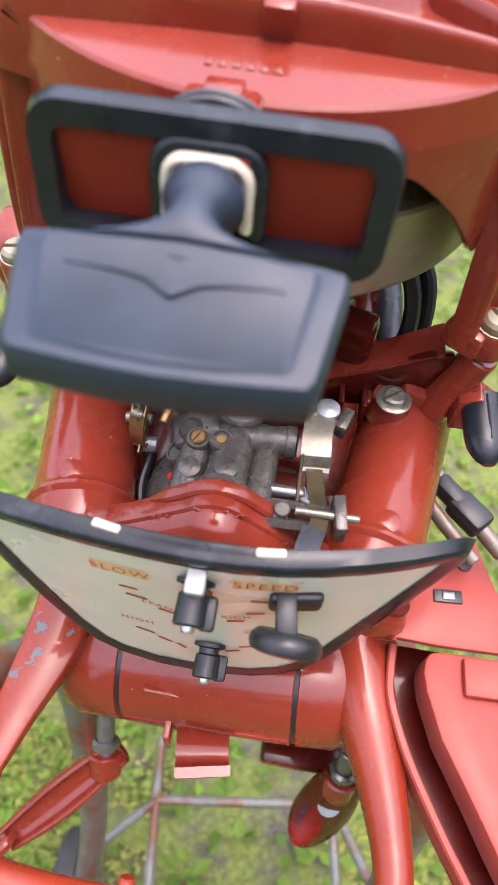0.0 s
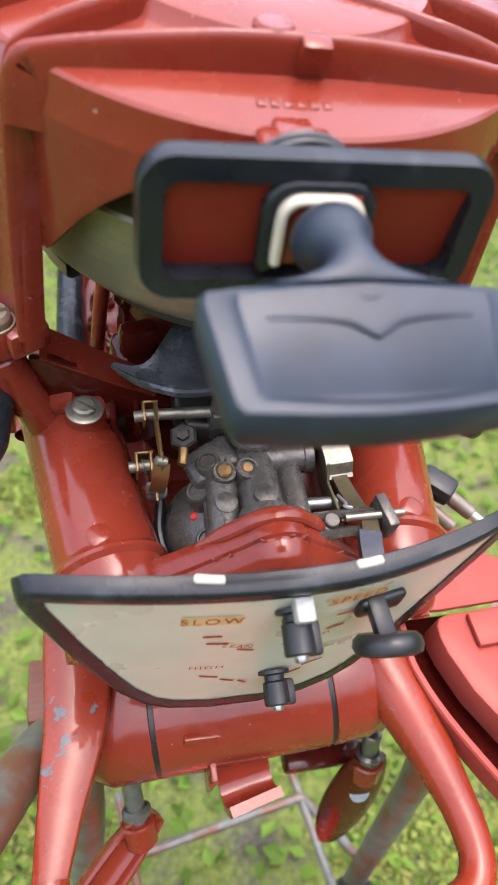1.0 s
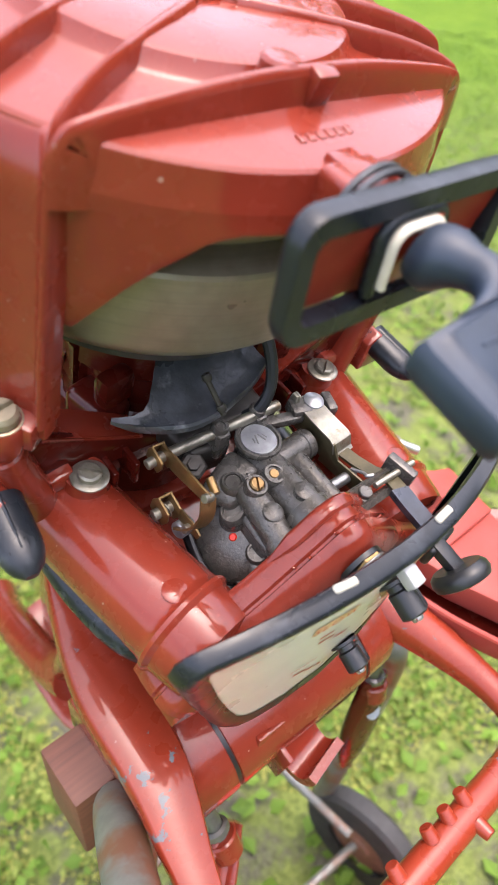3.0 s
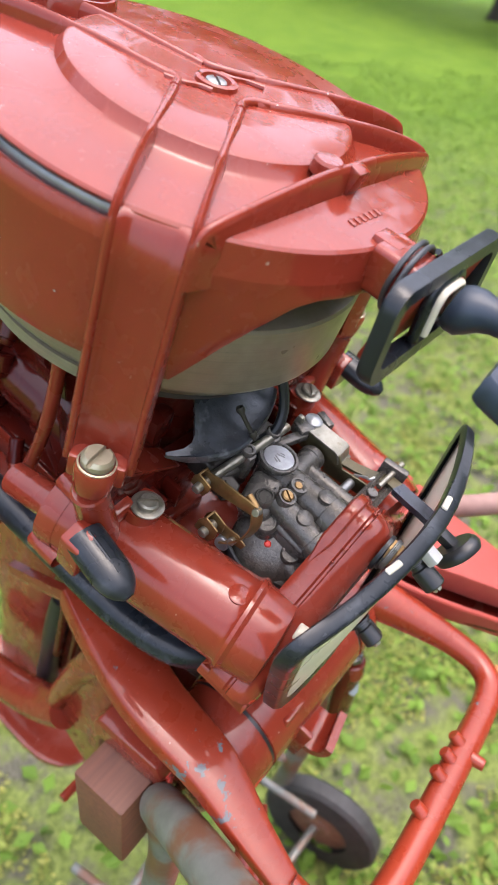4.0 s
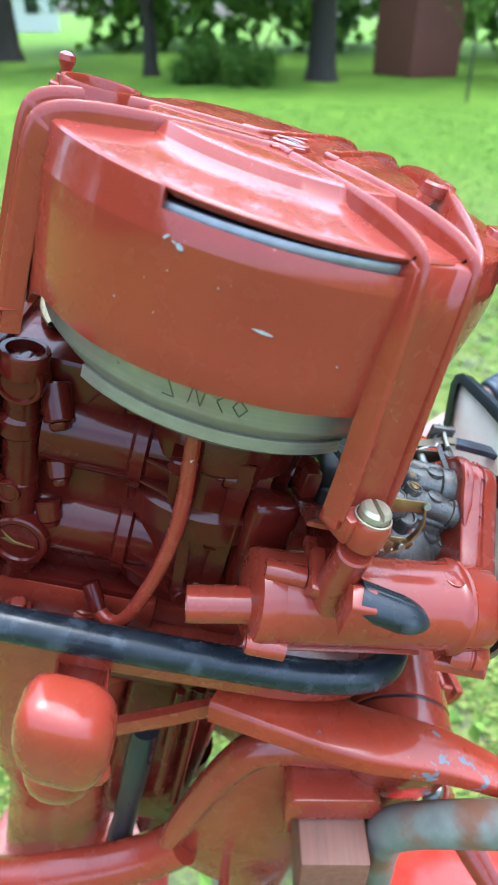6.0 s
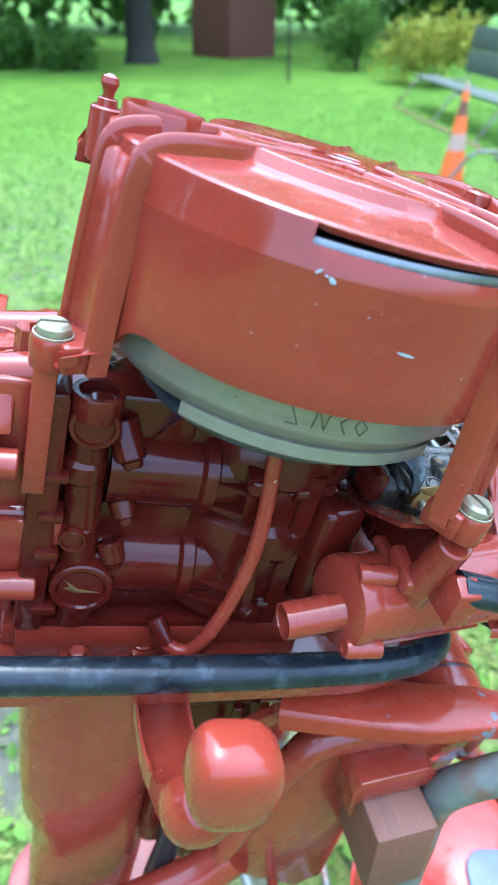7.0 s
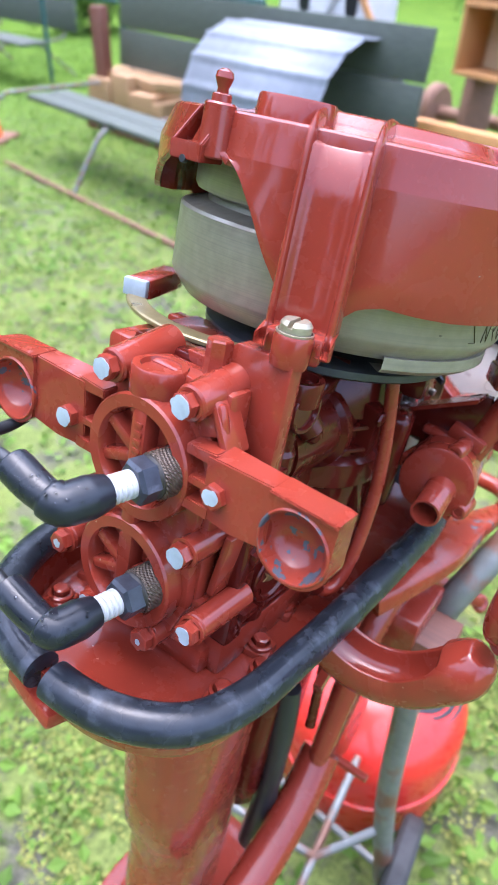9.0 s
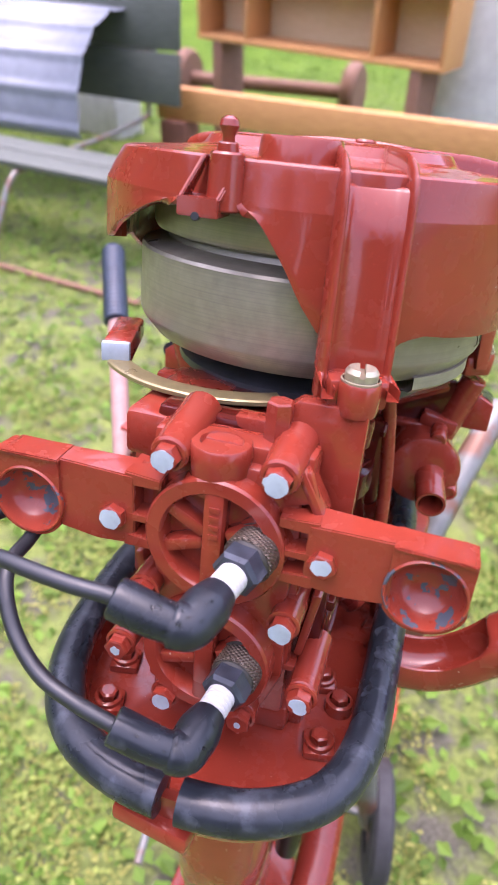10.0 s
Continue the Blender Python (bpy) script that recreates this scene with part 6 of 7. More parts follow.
# ---- swivel and clamp parts below the pan ----
bm = bmesh.new()
lathe_on(bm, (-.1125, -.226, -.4395), (1, 0, .12), [(0, 0), (.030, 0), (.042, .008), (.048, .02), (.048, .052), (.0455, .053), (.0455, .0555), (.048, .0565), (.048, .184), (.0455, .185), (.0455, .1875), (.048, .1885), (.047, .215), (.040, .228), (.025, .233), (0, .233)], 48)
tilt = part("tilt_tube", bm, RED, motor, "red horizontal tilt tube with dark joint lines")
bm = bmesh.new()
box(bm, (-.035, -.266, -.43), (.05, .008, .036), (-10, 6, 0), .002)
box(bm, (.0, -.262, -.42), (.09, .006, .05), (-10, 6, 0), .002)
part("tube_clamp", bm, RED, tilt)
for d0 in (.0525, .1845):
    part("joint_ring", lathe_on(bmesh.new(), (-.1125, -.226, -.4395), (1, 0, .12), [(.040, d0), (.0464, d0), (.0464, d0 + .0035), (.040, d0 + .0035)], 48), BLACK, tilt, "black rubber joint ring")
bm = bmesh.new()
sweep(bm, curve_points([(.004, -.262, -.44), (.006, -.279, -.454), (.008, -.292, -.455), (.0095, -.299, -.446), (.010, -.300, -.436)], 6), .023, section=[(-.9, -.16), (.9, -.16), (.9, .16), (-.9, .16)], up=(0, 0, 1))
box(bm, (-.021, -.27, -.44), (.005, .03, .045), (0, 0, 0), .0015)
part("tilt_hook", bm, RED, tilt)
for s, z in ((-1, -.455), (1, -.43)):
    bm = bmesh.new()
    prism(bm, [(-.03, .04), (.028, .035), (.03, -.03), (.02, -.085), (-.012, -.09), (-.03, -.05)], (1, 0, 0), .034, (s * .098, -.235, z), bevel=.008)
    jaw = part("clamp_jaw", bm, RED, motor, "red clamp bracket jaw")
    a, b, e = (V(-.080, -.262, -.478), V(-.0745, -.296, -.508), V(-.146, -.362, -.55)) if s < 0 else (V(.124, -.262, -.468), V(.1225, -.280, -.503), V(.109, -.321, -.632))
    bm = bmesh.new()
    rod(bm, a, b, .0075)
    lathe_on(bm, b - (b - a) * .45, b - a, [(.0085, 0), (.0115, .002), (.0115, .007), (.0085, .009)], 18)
    part("clamp_screw", bm, STEEL, jaw, "worn steel clamp screw")
    d = (e - b).normalized()
    n = (b - a).normalized()
    across = d.cross(n).normalized()
    face = across.cross(d).normalized()
    bm = bmesh.new()
    length = (e - b).length
    if s < 0:
        pts = [b - d * .016 + d * ((length + .016) * k / 14) for k in range(15)]
        sweep(bm, pts, lambda t: .0105 + .0065 * math.sin(math.pi * min(1, max(0, t * .92 + .06))), 4, section=[(-1, -.10), (-.98, .30), (-.88, .50), (-.74, .56), (-.62, .46), (-.50, .10), (-.25, -.06), (.25, -.06), (.50, .10), (.62, .46), (.74, .56), (.88, .50), (.98, .30), (1, -.10), (.82, -.48), (.45, -.66), (-.45, -.66), (-.82, -.48)], up=(0, -.6, .8))
        hnd = part("clamp_handle", bm, RED, jaw, "red wing handle with an eye at its end")
        bm = bmesh.new()
        ring = [e + d * .004 + (d * math.cos(a_) + across * math.sin(a_)) * .0088 for a_ in (2 * math.pi * k / 24 for k in range(24))]
        sweep(bm, ring, .0048, 10, closed=True)
        part("eye", bm, RED, hnd)
        part("hub", rod(bmesh.new(), b - n * .009, b + n * .012, .0145, .013), RED, hnd)
    else:
        pts = [b - d * .014 + d * ((length + .014) * k / 16) for k in range(17)]
        sweep(bm, pts, lambda t: .026 * max(.25, math.sin(math.pi * min(1, max(0, .12 + .83 * t))) ** .55), 24, flat=(1.0, .42), up=(0, -.6, .8))
        # shaded copy of the other handle's red
        hnd = part("clamp_handle", bm, RED_SHADED, jaw, "red paddle-shaped clamp handle with a worn spot")
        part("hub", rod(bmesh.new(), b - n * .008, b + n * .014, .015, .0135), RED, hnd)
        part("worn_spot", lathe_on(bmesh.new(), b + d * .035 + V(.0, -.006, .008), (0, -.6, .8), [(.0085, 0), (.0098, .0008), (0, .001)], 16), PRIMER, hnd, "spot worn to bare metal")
# low bracket, its shade painted in as a darker red
part("stop_bracket", box(bmesh.new(), (.092, -.262, -.528), (.075, .022, .018), (0, 8, 0), .004), RED_SHADED, motor, "red stop bracket in a shaded tone")

# carrying arms at the front
ARM_SEC = [(-1, -.35), (-.97, .05), (-.82, .42), (-.5, .68), (-.15, .78), (.15, .78), (.5, .68), (.82, .42), (.97, .05), (1, -.35), (.86, -.62), (.5, -.75), (-.5, -.75), (-.86, -.62)]
ARM_FLAT = [(-1, -.36), (-.985, .10), (-.93, .22), (-.86, .27), (0, .30), (.86, .27), (.93, .22), (.985, .10), (1, -.36), (.92, -.46), (-.92, -.46)]
bm = bmesh.new()
sweep(bm, curve_points([(-.072, -.062, -.404), (-.090, -.10, -.394), (-.110, -.165, -.386), (-.1145, -.235, -.385), (-.126, -.29, -.387), (-.1335, -.33, -.388)], 8), lambda t: steps([(0, .032), (.35, .0265), (.60, .0222), (.80, .0150), (1, .0105)], t), section=ARM_FLAT)
part("steering_arm", bm, RED_WORN, motor, "wide red arm with paint chipped to grey")
bm = bmesh.new()
bar = curve_points([(.062, -.04, -.402), (.085, -.12, -.39), (.104, -.19, -.385), (.1200, -.245, -.385), (.131, -.283, -.386), (.1388, -.316, -.386), (.1432, -.345, -.386), (.1410, -.367, -.386), (.128, -.382, -.386), (.100, -.387, -.386), (.05, -.388, -.386), (-.02, -.389, -.387), (-.08, -.388, -.388), (-.115, -.382, -.388), (-.131, -.362, -.388), (-.1335, -.328, -.388)], 8)
sweep(bm, bar, lambda t: steps([(0, .030), (.14, .0265), (.215, .0222), (.29, .0170), (.36, .0135), (.44, .0122), (1, .0120)], t), section=ARM_SEC)
bar_ob = part("steering_arm", bm, RED_WORN, motor, "bent red arm with cast lugs")
for x, a in ((.053, -1), (.050, 1), (.034, -1), (.0143, -1), (-.022, -1)):
    p = V(x, -.3875, -.386)
    bm = bmesh.new()
    rod(bm, p + V(0, -a * .006, .004), p + V(0, -a * .017 - .001, .008), .0062, .005)
    part("cast_lug", bm, RED_WORN, bar_ob)
# folded tiller: a pressed channel, its raised cover and the hinge plate above it
bm = bmesh.new()
flange = curve_points([(.134, -.200, -.372), (.1325, -.222, -.372), (.1335, -.242, -.372), (.1465, -.277, -.374), (.172, -.322, -.378), (.187, -.345, -.38), (.235, -.42, -.39)], 6)
sweep(bm, flange, .006, section=[(-.35, -3.2), (.35, -3.2), (.5, .7), (.3, 1), (-.3, 1), (-.5, .7)], up=(0, 0, 1))
chan = part("tiller_channel", bm, PINK_RED, motor, "faded red pressed tiller channel")
bm = bmesh.new()
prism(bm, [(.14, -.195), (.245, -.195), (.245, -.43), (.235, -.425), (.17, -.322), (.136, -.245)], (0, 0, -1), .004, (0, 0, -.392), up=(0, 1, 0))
# floor darkened in colour for the shade inside the channel
part("channel_floor", bm, RED_SHADED, chan)
bm = bmesh.new()
out = [(.1525, -.216), (.156, -.2105), (.163, -.2085), (.250, -.2055), (.250, -.42), (.245, -.412), (.1967, -.3277), (.1867, -.3085), (.1634, -.2666), (.1535, -.2375), (.1515, -.225)]
x_, y_, d_ = basis((0, 0, 1), (0, 1, 0))
prism(bm, [(V(p[0], p[1], 0).dot(x_), V(p[0], p[1], 0).dot(y_)) for p in out], (0, 0, 1), .030, (0, 0, -.380), up=(0, 1, 0), bevel=.0045)
part("channel_cover", bm, PINK_RED, chan, "raised faded red cover")
bm = bmesh.new()
box(bm, (.213, -.2235, -.3475), (.07, .026, .006), (0, 0, 1.5), .0022)
part("hinge_bar", bm, PINK_RED, chan)
bm = bmesh.new()
plate_out = [(.120, -.205), (.1255, -.1946), (.1433, -.1656), (.1709, -.1355), (.1896, -.1177), (.2046, -.1591), (.235, -.175), (.25, -.18), (.25, -.203), (.16, -.206)]
prism(bm, [(V(p[0], p[1], 0).dot(x_), V(p[0], p[1], 0).dot(y_)) for p in plate_out], (0, 0, 1), .006, (0, 0, -.352), up=(0, 1, 0), bevel=.0015)
part("bracket_plate", bm, PINK_RED, chan, "faded red bracket plate with a square slot")
part("slot_opening", box(bmesh.new(), (.1675, -.1685, -.3455), (.021, .010, .003), (0, 0, 4), .0008), BLACK, chan)
part("slot_screw", box(bmesh.new(), (.1675, -.1688, -.3440), (.009, .006, .003), (0, 0, 4), .0008), STEEL, chan)
part("round_opening", lathe_on(bmesh.new(), (.1802, -.1399, -.3462), (0, 0, 1), [(.0062, 0), (.0062, .002), (0, .002)], 20), BLACK, chan)
tube_from, tube_mid, tube_to = (HERE.inverted() @ V(*p) for p in ((.262, .27, .975), (.333, .045, 1.076), (.374, -.085, 1.131)))
part("tiller_tube", rod(bmesh.new(), tube_from, tube_mid, .0125, .0125, 24), RUST_PINK, chan, "faded rusty pink tiller tube")
bm = bmesh.new()
prof = [(.010, 0), (.0165, .001)]
span = (tube_to - tube_mid).length
for k in range(18):
    prof += [(.0180, span * (k + .2) / 18.5), (.0188, span * (k + .45) / 18.5), (.0180, span * (k + .8) / 18.5)]
lathe_on(bm, tube_mid, tube_to - tube_mid, prof + [(.016, span), (.010, span + .006), (0, span + .007)], 28)
part("tiller_grip", bm, GRIP, chan, "ribbed grey rubber tiller grip")
bm = bmesh.new()
rod(bm, (.140, -.080, -.306), (.200, -.1405, -.321), .0062)
cable = part("remote_cable", bm, GALV, motor, "grey control cables in a black clamp")
part("cable_core", rod(bmesh.new(), (.138, -.105, -.312), (.180, -.1495, -.322), .0055), GALV, cable)
part("cable_end", rod(bmesh.new(), (.196, -.137, -.320), (.215, -.156, -.325), .0045), ZINC, cable)
bm = bmesh.new()
box(bm, (.1735, -.1165, -.311), (.030, .020, .018), (0, 0, -45), .004)
box(bm, (.1585, -.102, -.309), (.026, .014, .016), (0, 0, -45), .004)
part("cable_clamp", bm, BLACK, cable)

# driveshaft leg with the carry horn
bm = bmesh.new()
def leg_ring(z, y0, y1, w):
    c, h = (y0 + y1) / 2, (y1 - y0) / 2
    out = []
    for k in range(32):
        a = 2 * math.pi * k / 32
        u, v = math.cos(a), math.sin(a)
        u = math.copysign(abs(u) ** .62, u)
        v = math.copysign(abs(v) ** .72, v)
        out.append(bm.verts.new((w * v, c + h * u, z)))
    return out
rr = [leg_ring(*a) for a in ((-.375, .0, .17, .055), (-.42, .01, .158, .05), (-.5, .012, .150, .047), (-.60, .010, .142, .045), (-.655, .006, .136, .044), (-.69, .0, .12, .042), (-.75, -.004, .118, .041), (-.85, -.006, .116, .039), (-1.02, -.004, .112, .034), (-1.06, .0, .11, .03))]
for p, q in zip(rr, rr[1:]):
    for k in range(32):
        bm.faces.new((p[k], p[(k + 1) % 32], q[(k + 1) % 32], q[k]))
bm.faces.new(rr[0]), bm.faces.new(rr[-1][::-1])
part("driveshaft_leg", bm, RED, motor, "tapered red driveshaft leg")
# flat flange round the leg with a tapering skirt under it
bm = bmesh.new()
rr = [leg_ring(*a) for a in ((-.898, -.074, .118, .062), (-.896, -.096, .132, .082), (-.898, -.100, .136, .0855), (-.908, -.100, .136, .0855), (-.911, -.096, .132, .082), (-.913, -.084, .122, .070), (-.95, -.080, .118, .066), (-.98, -.066, .112, .052), (-1.02, -.03, .11, .036))]
for p, q in zip(rr, rr[1:]):
    for k in range(32):
        bm.faces.new((p[k], p[(k + 1) % 32], q[(k + 1) % 32], q[k]))
bm.faces.new(rr[0]), bm.faces.new(rr[-1][::-1])
part("leg_flange", bm, RED, motor, "broad flat red flange round the leg", sharp=50)
bm = bmesh.new()
HORN = curve_points([(-.085, .056, -.375), (-.110, .0537, -.386), (-.135, .051, -.389), (-.160, .0465, -.3835), (-.180, .048, -.366), (-.198, .0495, -.342), (-.208, .0495, -.318)], 8)
OPEN = [(-.85, -.55), (-1, .1), (-.95, .75), (-.82, .75), (-.72, .0), (-.3, -.28), (.3, -.28), (.72, .0), (.82, .75), (.95, .75), (1, .1), (.85, -.55), (.4, -.85), (-.4, -.85)]
SHUT = [(-.86, -.45), (-1, .1), (-.88, .55), (-.68, .78), (-.45, .9), (-.15, .98), (.15, .98), (.45, .9), (.68, .78), (.88, .55), (1, .1), (.86, -.45), (.42, -.85), (-.42, -.85)]
rings = []
prev = None
for i, p in enumerate(HORN):
    t = i / (len(HORN) - 1)
    d = (HORN[min(i + 1, len(HORN) - 1)] - HORN[max(i - 1, 0)]).normalized()
    side = V(-d.y, d.x, 0).normalized() if prev is None else (prev - d * prev.dot(d)).normalized()
    prev = side
    lift = side.cross(d)
    lift = lift if lift.z > -.2 and (lift.x > 0 or lift.z > .5) else -lift
    k = min(1, max(0, (t - .70) / .16))
    k = k * k * (3 - 2 * k)
    r = .0215 + .003 * k
    if t > .80:
        r *= math.sqrt(max(.3, 1 - ((t - .80) / .23) ** 2))
    rings.append([bm.verts.new(p + side * ((1 - k) * a[0] + k * b[0]) * r + lift * ((1 - k) * a[1] + k * b[1]) * r) for a, b in zip(OPEN, SHUT)])
for p, q in zip(rings, rings[1:]):
    for k in range(14):
        bm.faces.new((p[k], p[(k + 1) % 14], q[(k + 1) % 14], q[k]))
bm.faces.new(rings[0]), bm.faces.new(rings[-1][::-1])
horn = part("lift_horn", bm, RED, motor, "scooped red lifting handle with a rounded end", sharp=55)
mod = horn.modifiers.new("round", "SUBSURF")
mod.levels = mod.render_levels = 1
bm = bmesh.new()
rows_l = []
for i in range(17):
    v = math.pi * (i / 16 - .5)
    row = []
    for k in range(28):
        u = 2 * math.pi * k / 28
        def pw(a, e):
            return math.copysign(abs(a) ** e, a)
        cv = pw(math.cos(v), .5)
        row.append(bm.verts.new((-.217 + .0200 * cv * pw(math.cos(u), .62), .0492 + .0262 * (1 - .16 * max(0, -math.sin(v))) * cv * pw(math.sin(u), .62), -.2740 + .0300 * pw(math.sin(v), .72) + .006 * cv * math.sin(u))))
    rows_l.append(row)
for p, q in zip(rows_l, rows_l[1:]):
    for k in range(28):
        bm.faces.new((p[k], p[(k + 1) % 28], q[(k + 1) % 28], q[k]))
bmesh.ops.remove_doubles(bm, verts=bm.verts, dist=1e-5)
part("thumb_end", bm, RED, horn, "blunt rounded end of the handle", sharp=70)
bm = bmesh.new()
sweep(bm, curve_points([(-.212, .052, -.303), (-.218, .040, -.302), (-.220, .030, -.298), (-.219, .0245, -.293)], 5), lambda t: .0085 * (1 if t < .7 else math.sqrt(max(.1, 1 - ((t - .7) / .32) ** 2))), 16)
part("thumb_web", bm, RED, horn)
# swivel bracket between leg and clamp
bm = bmesh.new()
rod(bm, (-.0, -.055, -.40), (-.0, -.060, -.78), .030, .027, 28)
for z in (-.43, -.62):
    lathe_on(bm, (0, -.056, z), (0, 0, 1), [(.030, -.016), (.036, -.013), (.036, .013), (.030, .016)], 28)
# two filler boxes, added to keep the gap before the leg dark
box(bm, (0, -.022, -.428), (.105, .150, .060), (0, 0, 0), .012, 3)
box(bm, (0, -.030, -.56), (.100, .090, .26), (0, 0, 0), .012, 3)
# shade below the pan is painted into the tube and its link rods
yoke = part("swivel_tube", bm, RED_SHADED, motor, "red swivel tube in front of the leg, with gap filler, toned as shaded")
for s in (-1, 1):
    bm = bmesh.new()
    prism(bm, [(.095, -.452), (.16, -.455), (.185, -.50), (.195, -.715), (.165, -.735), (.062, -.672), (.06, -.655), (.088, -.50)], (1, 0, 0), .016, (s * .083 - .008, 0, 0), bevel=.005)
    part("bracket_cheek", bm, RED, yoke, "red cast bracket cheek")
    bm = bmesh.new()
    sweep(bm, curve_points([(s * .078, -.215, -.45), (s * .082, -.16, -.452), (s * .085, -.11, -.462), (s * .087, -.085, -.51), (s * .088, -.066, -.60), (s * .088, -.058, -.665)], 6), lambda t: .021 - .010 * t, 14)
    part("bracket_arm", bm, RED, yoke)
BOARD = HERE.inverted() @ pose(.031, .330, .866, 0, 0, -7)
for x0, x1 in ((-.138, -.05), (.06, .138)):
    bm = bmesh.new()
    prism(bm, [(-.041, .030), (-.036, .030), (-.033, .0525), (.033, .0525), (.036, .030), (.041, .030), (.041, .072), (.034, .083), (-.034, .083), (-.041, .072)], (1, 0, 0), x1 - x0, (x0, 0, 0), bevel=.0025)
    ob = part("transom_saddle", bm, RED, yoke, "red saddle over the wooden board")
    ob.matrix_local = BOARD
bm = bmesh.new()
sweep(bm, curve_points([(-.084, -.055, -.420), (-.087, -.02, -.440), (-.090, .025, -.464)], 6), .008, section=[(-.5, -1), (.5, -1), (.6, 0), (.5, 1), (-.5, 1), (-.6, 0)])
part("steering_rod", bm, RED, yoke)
part("link_rod", rod(bmesh.new(), (-.068, -.028, -.43), (-.074, -.036, -.58), .0045), RED_SHADED, yoke)
part("link_rod", rod(bmesh.new(), (-.062, -.045, -.43), (-.070, -.055, -.60), .005), RED_SHADED, yoke)
part("tilt_pin", rod(bmesh.new(), (-.0556, -.1327, -.7137), (-.1335, -.135, -.7102), .0055), RED, yoke)
bm = bmesh.new()
sweep(bm, curve_points([(-.050, -.010, -.52), (-.056, -.012, -.60), (-.058, -.014, -.68), (-.052, -.016, -.78)], 6), lambda t: .013 + .0012 * math.sin(t * 9), 14)
part("rubber_mount", bm, BLACK, yoke, "perished black rubber mount")
bm = bmesh.new()
sweep(bm, curve_points([(-.080, .13, -.800), (-.088, .09, -.775), (-.090, .05, -.748), (-.090, .0, -.715), (-.088, -.045, -.68), (-.085, -.075, -.645)], 6), .0225, 16)
part("mount_collar", bm, RED, yoke)


# ---- the stand ----
def wood(name, light, dark, grain=(2, 30, 30)):
    m, nodes, links, b = material(name)
    co = nodes.new("ShaderNodeTexCoord")
    mp = nodes.new("ShaderNodeMapping")
    mp.inputs["Scale"].default_value = grain
    links.new(co.outputs["Object"], mp.inputs["Vector"])
    n = nodes.new("ShaderNodeTexNoise")
    n.inputs["Scale"].default_value, n.inputs["Detail"].default_value = 6, 6
    links.new(mp.outputs[0], n.inputs["Vector"])
    col = ramp(nodes, links, n.outputs["Fac"], (0.3, dark), (0.7, light))
    links.new(col, b.inputs["Base Color"])
    b.inputs["Roughness"].default_value = 0.6
    bump(nodes, links, n.outputs["Fac"], 0.3, 0.001, b)
    return m


WOOD_BROWN = wood("stained_brown_board", (0.172, 0.064, 0.036), (0.112, 0.042, 0.025))
WOOD_GREEN = wood("dark_green_board", (0.085, 0.098, 0.075), (0.05, 0.06, 0.045))
WOOD_PINE = wood("pale_pine", (0.60, 0.31, 0.11), (0.42, 0.19, 0.06))
WOOD_LOG = wood("tan_sawn_wood", (0.42, 0.26, 0.12), (0.27, 0.15, 0.065))
WOOD_PLY = wood("pale_plywood", (0.60, 0.47, 0.27), (0.50, 0.37, 0.2))

stand = thing("motor_stand", pose(0, 0, 0), "galvanised tubular outboard stand with wooden transom board and wheels", "motor stand")
bm = bmesh.new()
box(bm, (0, 0, 0), (.345, .058, .1), (0, 0, 0), .003)
board = part("transom_board", bm, WOOD_BROWN, stand, "brown-stained wooden transom board")
board.matrix_world = pose(.031, .330, .866, 0, 0, -7)
for s in (-1, 1):
    path = curve_points([(.205, .255, .83), (.23, .237, .78), (.27, .262, .46), (.318, .296, .12)], 8)
    if s < 0:
        path = curve_points([(-.215, .13, 1.055), (-.19, .175, 1.03), (-.166, .22, 1.0), (-.142, .265, .965), (-.122, .298, .925), (-.110, .300, .87), (-.107, .298, .80), (-.112, .306, .66), (-.128, .315, .42), (-.165, .30, .13)], 8)
    bm = bmesh.new()
    sweep(bm, path, .0175, 18)
    part("stand_tube", bm, GALV, stand, "weathered galvanised tube")
for a, b in (((-.05, .20, .30), (-.05, .50, .30)), ((.23, .20, .30), (.24, .50, .30)), ((-.05, .40, .303), (.24, .40, .303)), ((-.13, .32, .34), (-.05, .40, .30)), ((.285, .27, .33), (.24, .40, .30))):
    part("stand_brace", rod(bmesh.new(), a, b, .0075), GALV, stand)
for x, y in ((-.185, .29), (.31, .19)):
    bm = bmesh.new()
    lathe_on(bm, (x - .022, y, .12), (1, 0, 0), [(.062, 0), (.112, .002), (.12, .010), (.12, .034), (.112, .042), (.062, .044)], 40)
    wheel = part("wheel", bm, TYRE, stand, "dusty black rubber wheel")
    bm = bmesh.new()
    lathe_on(bm, (x - .018, y, .12), (1, 0, 0), [(0, 0), (.02, 0), (.022, .004), (.03, .006), (.065, .008), (.065, .03), (.03, .032), (0, .036)], 32)
    part("rim", bm, RUST, wheel, "rusty wheel rim")
bm = bmesh.new()
rod(bm, (-.2, .29, .12), (.33, .19, .12), .008)
part("axle", bm, GALV, stand)

# ---- red fuel tank under the motor ----
TANK_GREY = plain("grey_blue_fitting", (0.06, 0.08, 0.115), 0.4, scale=60, vary=0.3)
CAN_RED = paint("bright_red_tank_paint", (0.62, 0.035, 0.022), (0.52, 0.025, 0.016), 0.3)
tank = thing("fuel_tank", pose(-.02, .02, 0) @ Matrix.Scale(1.17, 4), "bright red steel fuel tank with black fittings, standing on the grass", "fuel tank")
bm = bmesh.new()
lathe_on(bm, (0, 0, 0), (0, 0, 1), [(0, .0), (.155, .0), (.168, .01), (.172, .04), (.172, .20), (.168, .225), (.15, .255), (.11, .28), (.06, .295), (0, .298)], 56)
part("tank_body", bm, CAN_RED, tank)
bm = bmesh.new()
